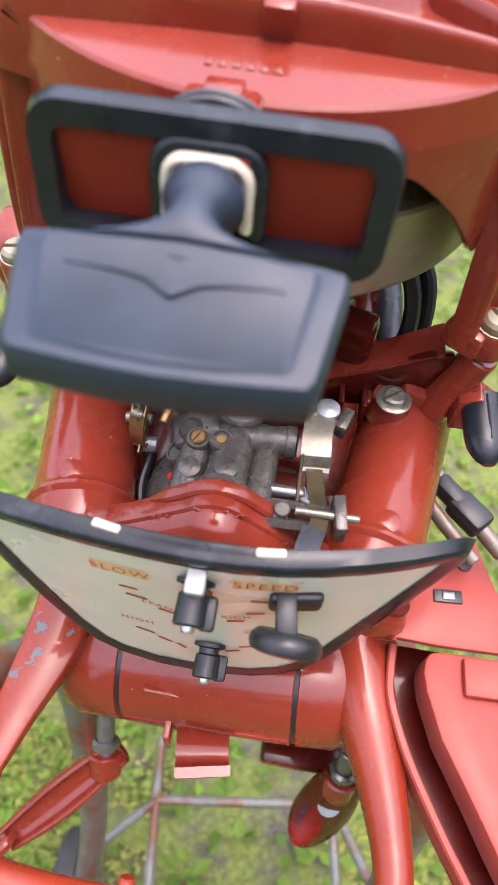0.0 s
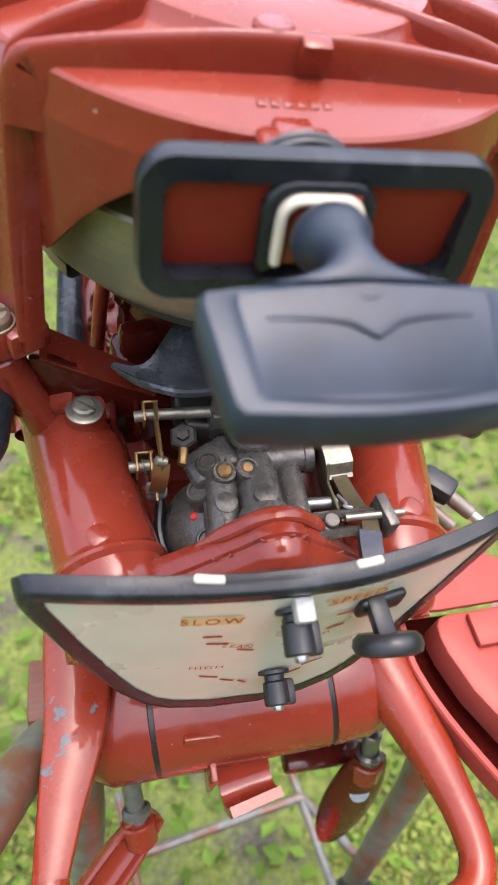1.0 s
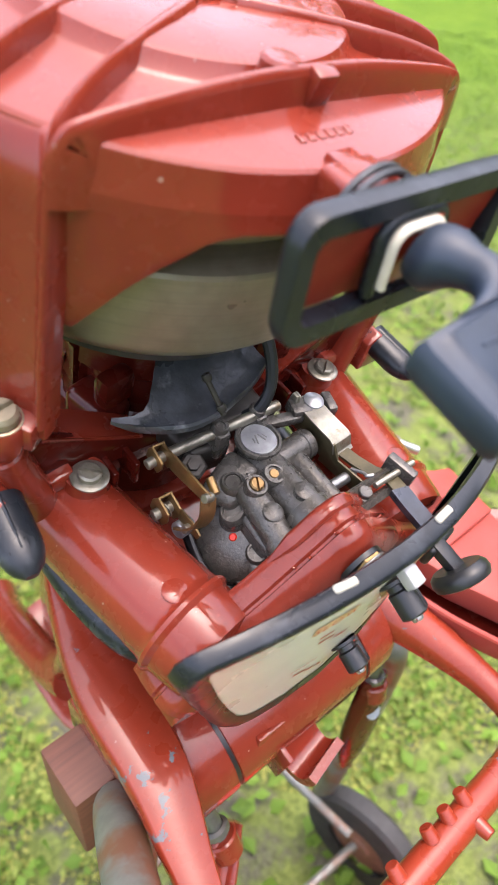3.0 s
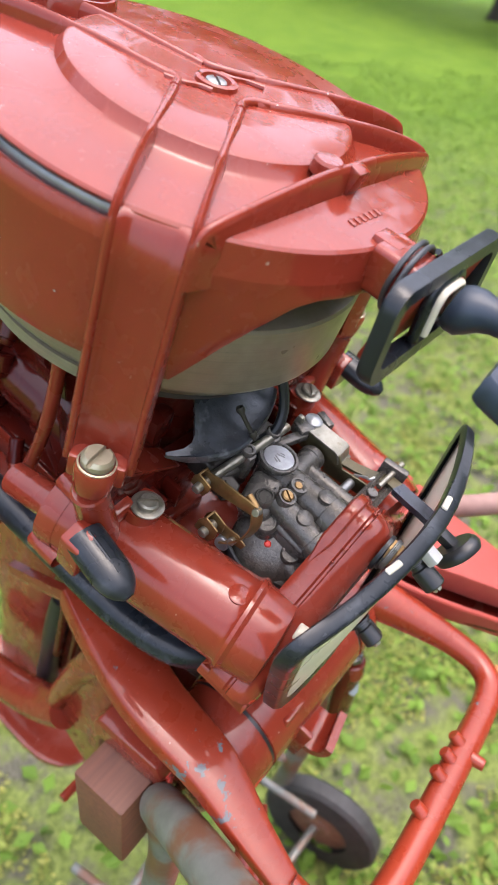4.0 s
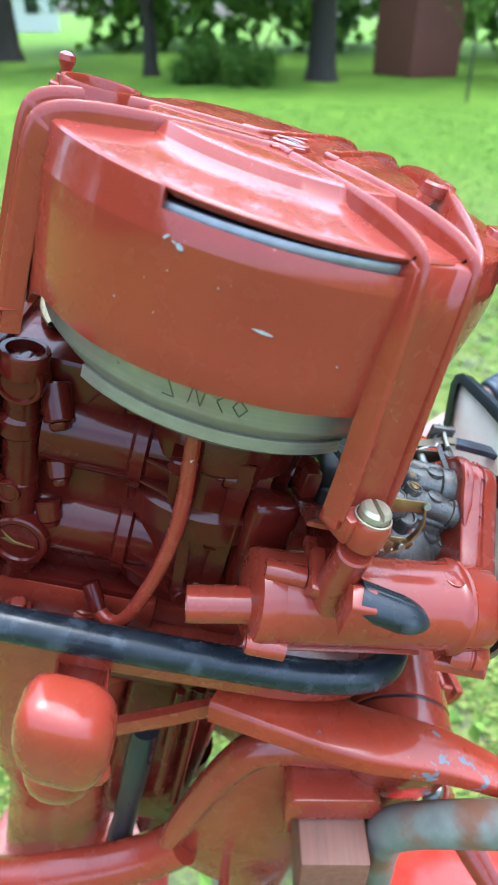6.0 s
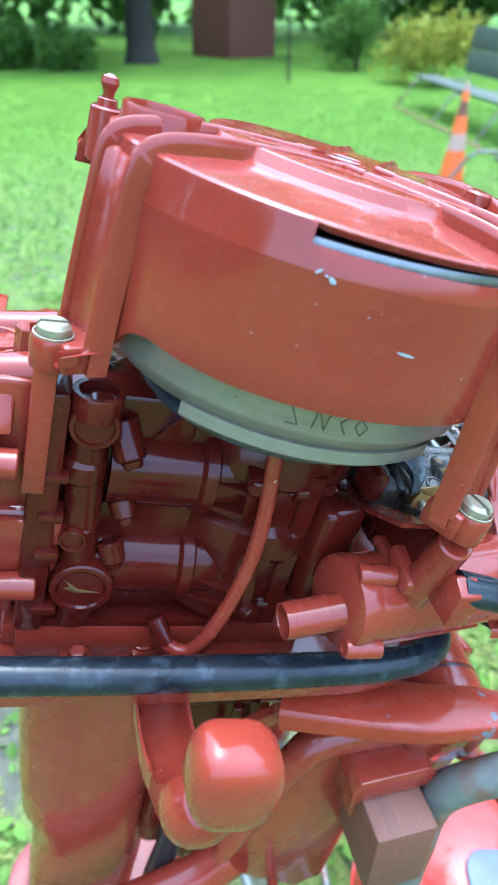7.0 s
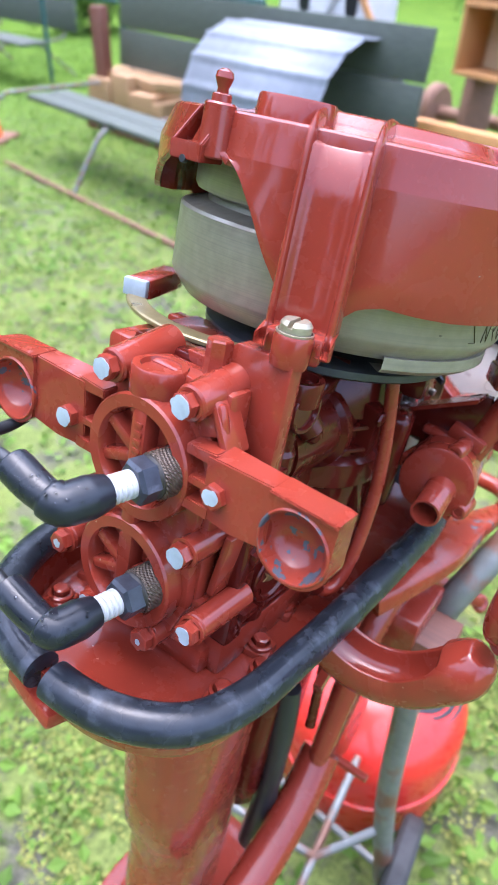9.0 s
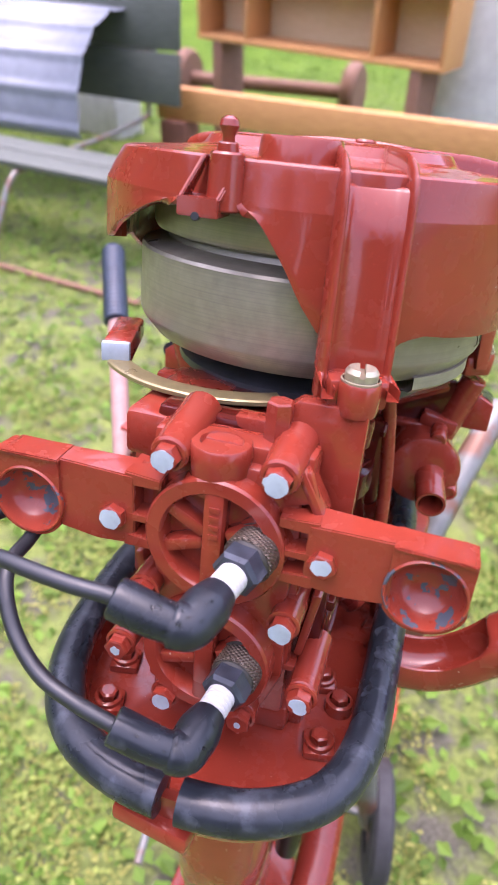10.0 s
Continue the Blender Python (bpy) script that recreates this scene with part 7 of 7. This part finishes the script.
lathe_on(bm, (0, 0, 0), (0, 0, 1), [(.171, .118), (.1765, .12), (.1765, .126), (.171, .128)], 56)
part("seam_band", bm, CAN_RED, tank)
bm = bmesh.new()
prism(bm, round_rect(.10, .15, .030), (-.12, -.02, .99), .012, (-.050, -.020, .2840), up=(-.35, -.9, .2), bevel=.003)
part("fitting_plate", bm, TANK_GREY, tank, "grey-blue plate over the filler")
bm = bmesh.new()
lathe_on(bm, (-.045, -.030, .293), (-.1, .1, 1), [(.026, 0), (.026, .016), (.023, .021), (.014, .021), (.013, .017), (0, .017)], 28)
part("filler_neck", bm, BLACK, tank, "black fuel fitting")
part("filler_cap", lathe_on(bmesh.new(), (-.045, -.030, .312), (-.1, .1, 1), [(.0125, 0), (.0125, .008), (.009, .012), (0, .013)], 24), ZINC, tank, "grey metal knob")
for k in range(4):
    bm = bmesh.new()
    g = .011 * k
    sweep(bm, curve_points([(-.010, -.095, .292), (-.050 - g * .4, -.100 - g * .6, .288 - g * .3), (-.095 - g, -.075 - g * .4, .281 - g * .7), (-.112 - g, -.020, .279 - g * .8), (-.095 - g * .8, .025 + g * .4, .285 - g * .7), (-.050, .048 + g * .6, .294 - g * .3)], 6), .0058, 10)
    part("fuel_hose", bm, HOSE, tank, "coiled black fuel hose")

# ---- things on the lawn behind ----
def cone(x, y):
    c = thing("traffic_cone", pose(x, y, 0, 0, 0, 20), "orange traffic cone with faded reflective bands", "traffic cone")
    orange = plain("orange_cone_plastic", (0.85, 0.16, 0.03), 0.5, scale=20, vary=0.15)
    white = plain("dull_reflective_band", (0.52, 0.33, 0.26), 0.5, scale=20, vary=0.2)
    brown = plain("dirty_cone_band", (0.22, 0.09, 0.05), 0.6, scale=20, vary=0.3)
    def rad(h):
        return .125 - .105 * h / .9
    for a, b, m, name in ((.03, .38, orange, "cone_body"), (.38, .52, white, "band"), (.52, .66, orange, "cone_body"), (.66, .78, brown, "band"), (.78, .86, orange, "cone_body"), (.86, .93, white, "cone_tip")):
        bm = bmesh.new()
        lathe_on(bm, (0, 0, 0), (0, 0, 1), [(rad(a), a), (rad(b), b)] + ([(0, b)] if b > .9 else []), 32)
        part(name, bm, m, c)
    part("base", box(bmesh.new(), (0, 0, .018), (.40, .40, .036), bevel=.012), RUST, c, "dirty brown square base")


cone(5.0, -3.5)


def bench(m, label, length, tall, back=.72, shift=0.0, wide=3.4):
    """A long plank bench: two-plank seat, two wide back boards, splayed tube legs on a ground rail."""
    b = thing("bench", m, label, "bench", "garden benches")
    for k in range(2):
        part("seat_plank", box(bmesh.new(), (0, .10 + .19 * k, .45), (length, .18, .035), bevel=.006), WOOD_GREEN, b)
    for k in range(2):
        part("back_board", box(bmesh.new(), (shift, back + .03 * k, .52 + tall * (k + .5)), (wide, .03, tall - .012), (-5, 0, 0), .006), WOOD_GREEN, b)
    for x in (shift - wide * .46, shift, shift + wide * .42):
        bm = bmesh.new()
        sweep(bm, curve_points([(x, back + .09, .52 + tall * 1.8), (x, back + .03, .55), (x, back - .1, .43), (x, .2, .42), (x, -.02, .40), (x, -.15, .25), (x, -.30, .04)], 5), .016, 10)
        part("tube_leg", bm, GALV, b, "bent galvanised tube leg")
        part("tube_leg", rod(bmesh.new(), (x, .95, .014), (x, .45, .43), .014), GALV, b)
    part("ground_rail", rod(bmesh.new(), (-length * .47, -.31, .02), (length * .47, -.31, .02), .016), RUST, b, "rusty ground rail")
    return b


def facing(x, y, deg):
    return pose(x, y, 0, 0, 0, deg)


bench(facing(2.55, -2.78, 162), "dark green plank bench with tube legs, laden with sheet metal", 3.7, .31, 1.28, -.675, 3.4)
bench(facing(8.38, -5.93, 165), "dark green plank bench on bent tube legs beside the cone", 4.0, .33, .85, 0.0, 3.8)

# corrugated arch laid on the bench
arch_metal = plain("weathered_corrugated_iron", (0.22, 0.24, 0.265), 0.5, metal=0.1, scale=14, vary=0.2)
sheet = thing("corrugated_arch", pose(2.2, -3.75, .47, 0, 0, 166), "curved grey corrugated iron sheet lying on the bench", "corrugated sheet")
bm = bmesh.new()
N = 90
ring = []
for k in range(N + 1):
    a = radians(-5 + 165 * k / N)
    r = .56 + .020 * max(0.0, math.sin(k / N * 2 * math.pi * 8)) ** 3
    ring.append((r * math.cos(a) * -.95 + .12, r * math.sin(a) * 1.02))
L0 = [bm.verts.new((-.62, u, w)) for u, w in ring]
L1 = [bm.verts.new((.62, u, w)) for u, w in ring]
for k in range(N):
    bm.faces.new((L0[k], L0[k + 1], L1[k + 1], L1[k]))
ob = part("sheet", bm, arch_metal, sheet)
mod = ob.modifiers.new("wall", "SOLIDIFY")
mod.thickness = .004
part("edge_angle", box(bmesh.new(), (0, .66, .02), (1.24, .03, .03), bevel=.004), GALV, sheet)

# open wooden shelf, beam and boards
shelf = thing("wooden_shelf", pose(.62, -4.95, .06, 0, 0, 151), "pale pine open shelf unit standing on blocks", "shelf")
for z in (.66, 1.12, 1.55):
    part("shelf_board", box(bmesh.new(), (.265, 0, z), (2.16, .32, .035), bevel=.004), WOOD_PINE, shelf)
part("back_panel", box(bmesh.new(), (.265, .16, 1.1), (2.16, .012, .9)), WOOD_PLY, shelf)
for x in (-.798, -.32, .80, 1.33):
    part("divider", box(bmesh.new(), (x, 0, 1.1), (.03, .31, .88), bevel=.003), WOOD_PINE, shelf)
for x in (-.62, 1.15):
    part("support", box(bmesh.new(), (x, 0, .29), (.09, .3, .70), bevel=.005), RUST, shelf)
beam = thing("timber_beam", pose(.3, -3.62, 0, 0, 0, 163), "pale pine timber beam on dark blocks", "timber")
part("beam", box(bmesh.new(), (0, 0, .50), (2.3, .08, .20), bevel=.006), WOOD_PINE, beam)
for x in (-1.0, .9):
    part("block", box(bmesh.new(), (x, 0, .2), (.2, .2, .4), bevel=.01), WOOD_BROWN, beam)
crate = thing("timber_offcuts", pose(4.0, -4.35, 0, 0, 0, 165), "tan sawn offcuts piled on a brown skid beside the bench", "timber")
for c, size, turn in (((-.42, .16, .32), (.30, .52, .26), 4), ((-.10, .18, .36), (.26, .50, .30), -3), ((.22, .15, .30), (.30, .54, .22), 6), ((.20, .20, .46), (.34, .40, .09), -8), ((.46, .18, .27), (.12, .60, .20), 3), ((-.42, .20, .475), (.36, .34, .05), 12), ((.62, .02, .50), (.42, .12, .075), 18)):
    part("offcut", box(bmesh.new(), c, size, (0, 0, turn), .008), WOOD_LOG, crate)
part("skid", box(bmesh.new(), (0, .15, .095), (1.3, .5, .19), bevel=.01), WOOD_BROWN, crate)
post = thing("wooden_post", pose(4.45, -4.5, 0), "weathered rust-brown square wooden post", "post")
part("shaft", box(bmesh.new(), (0, 0, .5), (.12, .12, 1.0), bevel=.01), WOOD_BROWN, post)
WHITE = plain("dirty_white_paint", (0.62, 0.62, 0.60), 0.6, scale=12, vary=0.2)
board2 = thing("white_board", pose(-.75, -4.6, 0, 0, 0, 160), "dirty white painted board standing upright", "board")
part("panel", box(bmesh.new(), (0, 0, .8), (.5, .04, 1.6), bevel=.006), WHITE, board2)
engine = thing("scrap_axle", pose(.9, -5.6, 0, 0, 0, 165), "dark rusty scrap axle lying under the shelf", "scrap")
part("shaft", rod(bmesh.new(), (-.8, 0, .3), (.8, .1, .3), .06), RUST, engine)
part("hub", rod(bmesh.new(), (-.85, 0, .3), (-.72, 0, .3), .24), RUST, engine)
part("hub", rod(bmesh.new(), (.72, .1, .3), (.85, .1, .3), .24), RUST, engine)

# white shed front, rail and bucket beyond the bench
cab = thing("white_cabinet", pose(2.45, -5.12, 0, 0, 0, 153.5), "dirty white wooden cabinet front with dark oval openings", "cabinet")
part("front", box(bmesh.new(), (0, 0, .75), (1.15, .30, 1.5), bevel=.01), WHITE, cab)
for x in (-.22, .38):
    bm = bmesh.new()
    prism(bm, [(.07 * math.cos(a), .13 * math.sin(a)) for a in (2 * math.pi * k / 20 for k in range(20))], (0, -1, 0), .012, (x, -.148, 1.14))
    part("oval_opening", bm, BLACK, cab, "dark oval opening")
part("prop_board", box(bmesh.new(), (.12, -.17, 1.12), (.07, .02, .5), (0, 40, 0), .004), WHITE, cab)
part("prop_board", box(bmesh.new(), (.55, -.17, 1.15), (.06, .02, .5), (0, -42, 0), .004), WOOD_PINE, cab)
TEAL = plain("dark_teal_paint", (0.03, 0.10, 0.095), 0.45, scale=20, vary=0.3)
rail = thing("garden_rail", pose(0, 0, 0), "dark teal painted tubular garden rail", "rail")
part("top_rail", rod(bmesh.new(), (6.6, -5.93, 1.10), (3.2, -5.28, 1.07), .03), TEAL, rail)
part("mid_rail", rod(bmesh.new(), (6.6, -5.93, .95), (3.2, -5.28, .92), .02), TEAL, rail)
for x, y in ((6.5, -5.91), (5.1, -5.64), (3.7, -5.375)):
    part("post", rod(bmesh.new(), (x, y, 0), (x, y, 1.09), .025), TEAL, rail)
PINK = plain("faded_pink_plastic", (0.75, 0.20, 0.20), 0.45, scale=20, vary=0.15)
pail = thing("pink_bucket", pose(4.42, -5.515, 1.115), "faded pink plastic bucket upturned on the rail", "bucket")
part("bucket_body", lathe_on(bmesh.new(), (0, 0, 0), (0, 0, 1), [(.13, 0), (.14, .01), (.13, .02), (.10, .22), (.09, .23), (0, .23)], 28), PINK, pail)


# ---- far trees, shed and hedge ----
def leaf_material(name, light, dark, spots=(0.5, 0.62)):
    m, nodes, links, b = material(name)
    geo = nodes.new("ShaderNodeNewGeometry")
    col = ramp(nodes, links, geo.outputs["Random Per Island"], (0.0, dark), (0.55, tuple((a + c) / 2 for a, c in zip(light, dark))), (1.0, light))
    links.new(col, b.inputs["Base Color"])
    b.inputs["Roughness"].default_value, b.inputs["Specular IOR Level"].default_value = 0.55, 0.2
    tr = nodes.new("ShaderNodeBsdfTranslucent")
    links.new(col, tr.inputs["Color"])
    mix = nodes.new("ShaderNodeMixShader")
    mix.inputs[0].default_value = 0.42
    links.new(b.outputs[0], mix.inputs[1])
    links.new(tr.outputs[0], mix.inputs[2])
    links.new(mix.outputs[0], nodes["Material Output"].inputs["Surface"])
    return m


LEAF = leaf_material("tree_leaf", (0.16, 0.27, 0.035), (0.035, 0.075, 0.012))
LEAF_YELLOW = leaf_material("yellow_green_leaf", (0.42, 0.38, 0.05), (0.16, 0.2, 0.02))
CLOVER = leaf_material("clover_leaf", (0.325, 0.385, 0.088), (0.130, 0.180, 0.038))
MOSS = leaf_material("yellow_moss_leaf", (0.400, 0.400, 0.110), (0.235, 0.245, 0.058))
GRASS = leaf_material("grass_leaf", (0.205, 0.340, 0.052), (0.085, 0.155, 0.022))
BARK = plain("dark_bark", (0.040, 0.031, 0.022), 0.85, scale=20, vary=0.5, relief=0.8, depth=0.02)
SHED = wood("weathered_red_brown_boards", (0.22, 0.075, 0.055), (0.13, 0.045, 0.034), (30, 30, 2))


def leaves(points, size, seed, flat=0.0):
    """Many small folded leaves, one per point, as one mesh."""
    rng = np.random.default_rng(seed)
    n = len(points)
    d = rng.normal(size=(n, 3))
    d[:, 2] *= (1 - flat)
    d /= np.linalg.norm(d, axis=1)[:, None]
    s = rng.normal(size=(n, 3))
    s -= d * (s * d).sum(1)[:, None]
    if flat > 0:
        s = np.cross(np.tile((0, 0, 1.0), (n, 1)) + rng.normal(size=(n, 3)) * .35, d)
    s /= np.linalg.norm(s, axis=1)[:, None]
    k = size * rng.uniform(.6, 1.3, n)[:, None]
    up = np.cross(d, s)
    p = np.asarray(points)
    v = np.stack([p - d * k * .5, p + s * k * .34 + up * k * .1, p + d * k * .5, p - s * k * .34 + up * k * .1], 1).reshape(-1, 3)
    me = bpy.data.meshes.new("leaves")
    i = np.arange(n) * 4
    faces = np.concatenate([np.stack([i, i + 1, i + 2], 1), np.stack([i, i + 2, i + 3], 1)])
    me.from_pydata(v.tolist(), [], faces.tolist())
    return me


def crown_points(rng, centres, n):
    out = []
    for (c, r) in centres:
        m = n // len(centres)
        u = rng.normal(size=(m, 3))
        u /= np.linalg.norm(u, axis=1)[:, None]
        rad = r * rng.uniform(.35, 1.0, m)[:, None] * (1 + .25 * np.sin(u[:, :1] * 7 + u[:, 1:2] * 5))
        out.append(np.asarray(c) + u * rad)
    return np.concatenate(out)


def tree(x, y, h, trunk, spread, seed, low=1.6, label="broad old garden tree with a dark trunk"):
    rng = np.random.default_rng(seed)
    t = thing("tree", pose(x, y, 0), label, "tree", "trees at the lawn's edge")
    bm = bmesh.new()
    sweep(bm, curve_points([(0, 0, -.1), (.1, 0, h * .2), (-.1, .1, h * .5), (.1, 0, h * .85)], 5), lambda s: trunk * (1.25 if s < .04 else 1 - .75 * s), 14)
    part("trunk", bm, BARK, t)
    centres = []
    for k in range(9):
        a = 2 * math.pi * k / 9 + rng.uniform(-.3, .3)
        r = spread * rng.uniform(.5, .95)
        z = low + (h - low) * rng.uniform(.12, .95)
        tip = (r * math.cos(a), r * math.sin(a), z)
        bm = bmesh.new()
        sweep(bm, curve_points([(0, 0, z * .6), (tip[0] * .5, tip[1] * .5, z * .85), tip], 4), lambda s: trunk * .32 * (1 - .8 * s), 8)
        part("limb", bm, BARK, t)
        centres.append((tip, spread * rng.uniform(.32, .5)))
    me = leaves(crown_points(rng, centres, 9000), .26, seed)
    me.materials.append(LEAF)
    c = new("crown", me)
    c.parent = t
    return t


tree(19.2, -3.9, 9, .42, 4.2, 1)
tree(20.5, .6, 8, .22, 4.0, 2, .7, "garden tree with foliage hanging low")
tree(26.5, 5.5, 11, .5, 5.0, 3, 1.2)
tree(25, -9.5, 10, .4, 5.0, 4, 1.0)
tree(17.5, -15.5, 8, .3, 4.2, 5, .6)


def bush(x, y, r, seed, mat, label):
    rng = np.random.default_rng(seed)
    b = thing("bush", pose(x, y, 0), label, "bush", "bushes on the lawn")
    cs = [((rng.uniform(-r, r) * .6, rng.uniform(-r, r) * .6, r * rng.uniform(.3, .9)), r * rng.uniform(.45, .7)) for _ in range(6)]
    for k in range(5):
        part("stem", rod(bmesh.new(), (0, 0, 0), (cs[k][0][0], cs[k][0][1], cs[k][0][2]), .03, .01, 8), BARK, b)
    me = leaves(crown_points(rng, cs, 3500), .10, seed)
    me.materials.append(mat)
    c = new("foliage", me)
    c.parent = b


bush(18.2, -.6, .8, 11, LEAF, "low scrubby dark green bush")
bush(17.6, -1.9, .7, 12, LEAF, "low scrubby dark green bush")
bush(13.0, -8.8, 1.0, 13, LEAF_YELLOW, "yellow-green leafy garden bush")
bush(16.5, -8.8, 1.2, 14, LEAF, "dense dark green bush")
bush(9.5, -10.5, 1.2, 15, LEAF, "dense green leafy bush")
bush(2.0, -13.0, 1.5, 16, LEAF, "dense green bush behind the shelf")

# sapling stake
sap = thing("sapling", pose(14.2, -5.9, 0), "thin young sapling with sparse leaves", "tree")
part("trunk", sweep(bmesh.new(), curve_points([(0, 0, 0), (.03, .02, 1), (0, .05, 2.4)], 5), lambda s: .03 - .018 * s, 8), BARK, sap)
me = leaves(crown_points(np.random.default_rng(3), [((0, 0, 1.8), .6), ((.1, .1, 2.3), .5)], 500), .1, 8)
me.materials.append(LEAF)
c = new("crown", me)
c.parent = sap

# the shed: upright boards under a low roof
shed = thing("shed", pose(21.3, -7.2, 0, 0, 0, 20) @ Matrix.Diagonal((.74, .74, 1, 1)), "weathered red-brown board shed with a low roof", "shed")
part("core", box(bmesh.new(), (0, 0, 1.1), (2.3, 2.3, 2.2)), SHED, shed)
for k in range(12):
    for face_x, face_y, turn in ((-1.16, -1.1 + .2 * k, 90), (-1.1 + .2 * k, -1.16, 0), (-1.1 + .2 * k, 1.16, 0)):
        part("board", box(bmesh.new(), (face_x, face_y, 1.1), (.185, .025, 2.22), (0, 0, turn), .004), SHED, shed)
part("roof", box(bmesh.new(), (0, 0, 2.3), (2.7, 2.7, .08), (0, 5, 0), .01), RUST, shed)
house = thing("far_house", pose(66, 13, 0, 0, 0, 10), "pale far house with a low grey roof", "house")
part("wall", box(bmesh.new(), (0, 0, 1.6), (6, 9, 3.2)), WHITE, house)
bm = bmesh.new()
prism(bm, [(-3.4, 0), (3.4, 0), (0, 1.8)], (0, 1, 0), 9.6, (0, -4.8, 3.15))
part("roof", bm, GALV, house)
for y in (-2.5, .5, 3.0):
    part("window", box(bmesh.new(), (-3.02, y, 1.8), (.06, 1.0, 1.1)), BLACK, house)

# woods that close the lawn; their unseen height is added to dim low sky
rng = np.random.default_rng(77)
pts = []
for k in range(230):
    a = radians(rng.uniform(-178, 178))
    if abs(math.degrees(a) - 11) < 7 or abs(math.degrees(a)) > 125:
        continue
    R = rng.uniform(32, 48)
    h = rng.uniform(13, 25)
    for j in range(11):
        c = np.array([R * math.cos(a) + rng.uniform(-2, 2), R * math.sin(a) + rng.uniform(-2, 2), h * rng.uniform(.04, .95)])
        u = rng.normal(size=(70, 3))
        u /= np.linalg.norm(u, axis=1)[:, None]
        pts.append(c + u * rng.uniform(.5, 1, (70, 1)) * rng.uniform(1.6, 2.8))
me = leaves(np.concatenate(pts), .85, 78)
me.materials.append(LEAF)
tagged(new("far_woods", me), "belt of leafy woodland beyond the lawn", "woods", kind="stuff")

# ---- small plants in the lawn ----
rng = np.random.default_rng(5)


def scatter(n, cx, cy, reach, size, z, seed, name, label, mat, flat, gap=-.12):
    """Small leaves in clumps over a round patch that thins out towards its edge."""
    a, r = rng.uniform(0, 2 * math.pi, n), reach * np.sqrt(rng.uniform(0, 1, n))
    p = np.stack([cx + r * np.cos(a), cy + r * np.sin(a), rng.uniform(.004, z, n)], 1)
    fade = np.clip(r / reach - .45, 0, 1) * 1.5
    keep = [noise.noise((u * 3.1, v * 3.1, 7.7)) + .5 * noise.noise((u * 9, v * 9, 2.2)) > gap + f for (u, v, _), f in zip(p, fade)]
    me = leaves(p[np.array(keep)], size, seed, flat)
    me.materials.append(mat)
    return tagged(new(name, me), label, "grass", kind="stuff")


scatter(150000, .2, .2, 2.4, .012, .018, 21, "moss_patch", "low yellow-green moss and seedlings in the lawn", MOSS, .82, -.04)
scatter(90000, .2, .2, 2.4, .017, .030, 25, "clover_patch", "small clover leaves in clumps on the lawn", CLOVER, .80, .12)
scatter(80000, .2, .2, 2.4, .016, .026, 24, "plantain_patch", "mid-green plantain in the lawn", GRASS, .74, .06)
scatter(150000, 1.2, -1.2, 4.8, .020, .03, 22, "lawn_grass", "short mossy lawn grass and weeds", CLOVER, .6, -.02)
scatter(160000, 4.0, -2.0, 10.0, .04, .03, 23, "rough_grass", "rough lawn grass beyond the stand", GRASS, .6, -.7)
# fallen leaves
dry = plain("dry_orange_leaf", (0.55, 0.16, 0.06), 0.7, scale=60, vary=0.3)
for k, (x, y, s) in enumerate(((.93, -.06, .055), (.62, .75, .03), (-.35, -.7, .04), (1.25, -.5, .04), (-.62, .12, .035))):
    bm = bmesh.new()
    pts = [(.5, 0), (.2, .3), (-.2, .34), (-.5, .05), (-.25, -.3), (.2, -.28)]
    vs = [bm.verts.new((a * s, b * s, .045 + .006 * math.sin(a * 5 + b * 3))) for a, b in pts]
    c = bm.verts.new((0, 0, .038))
    for i in range(6):
        bm.faces.new((vs[i], vs[(i + 1) % 6], c))
    leaf = part("fallen_leaf", bm, dry)
    leaf.matrix_world = pose(x, y, 0, 0, 0, 40 * k)
    tagged(leaf, "dry orange-brown fallen leaf on the grass", "leaf", "fallen leaves")
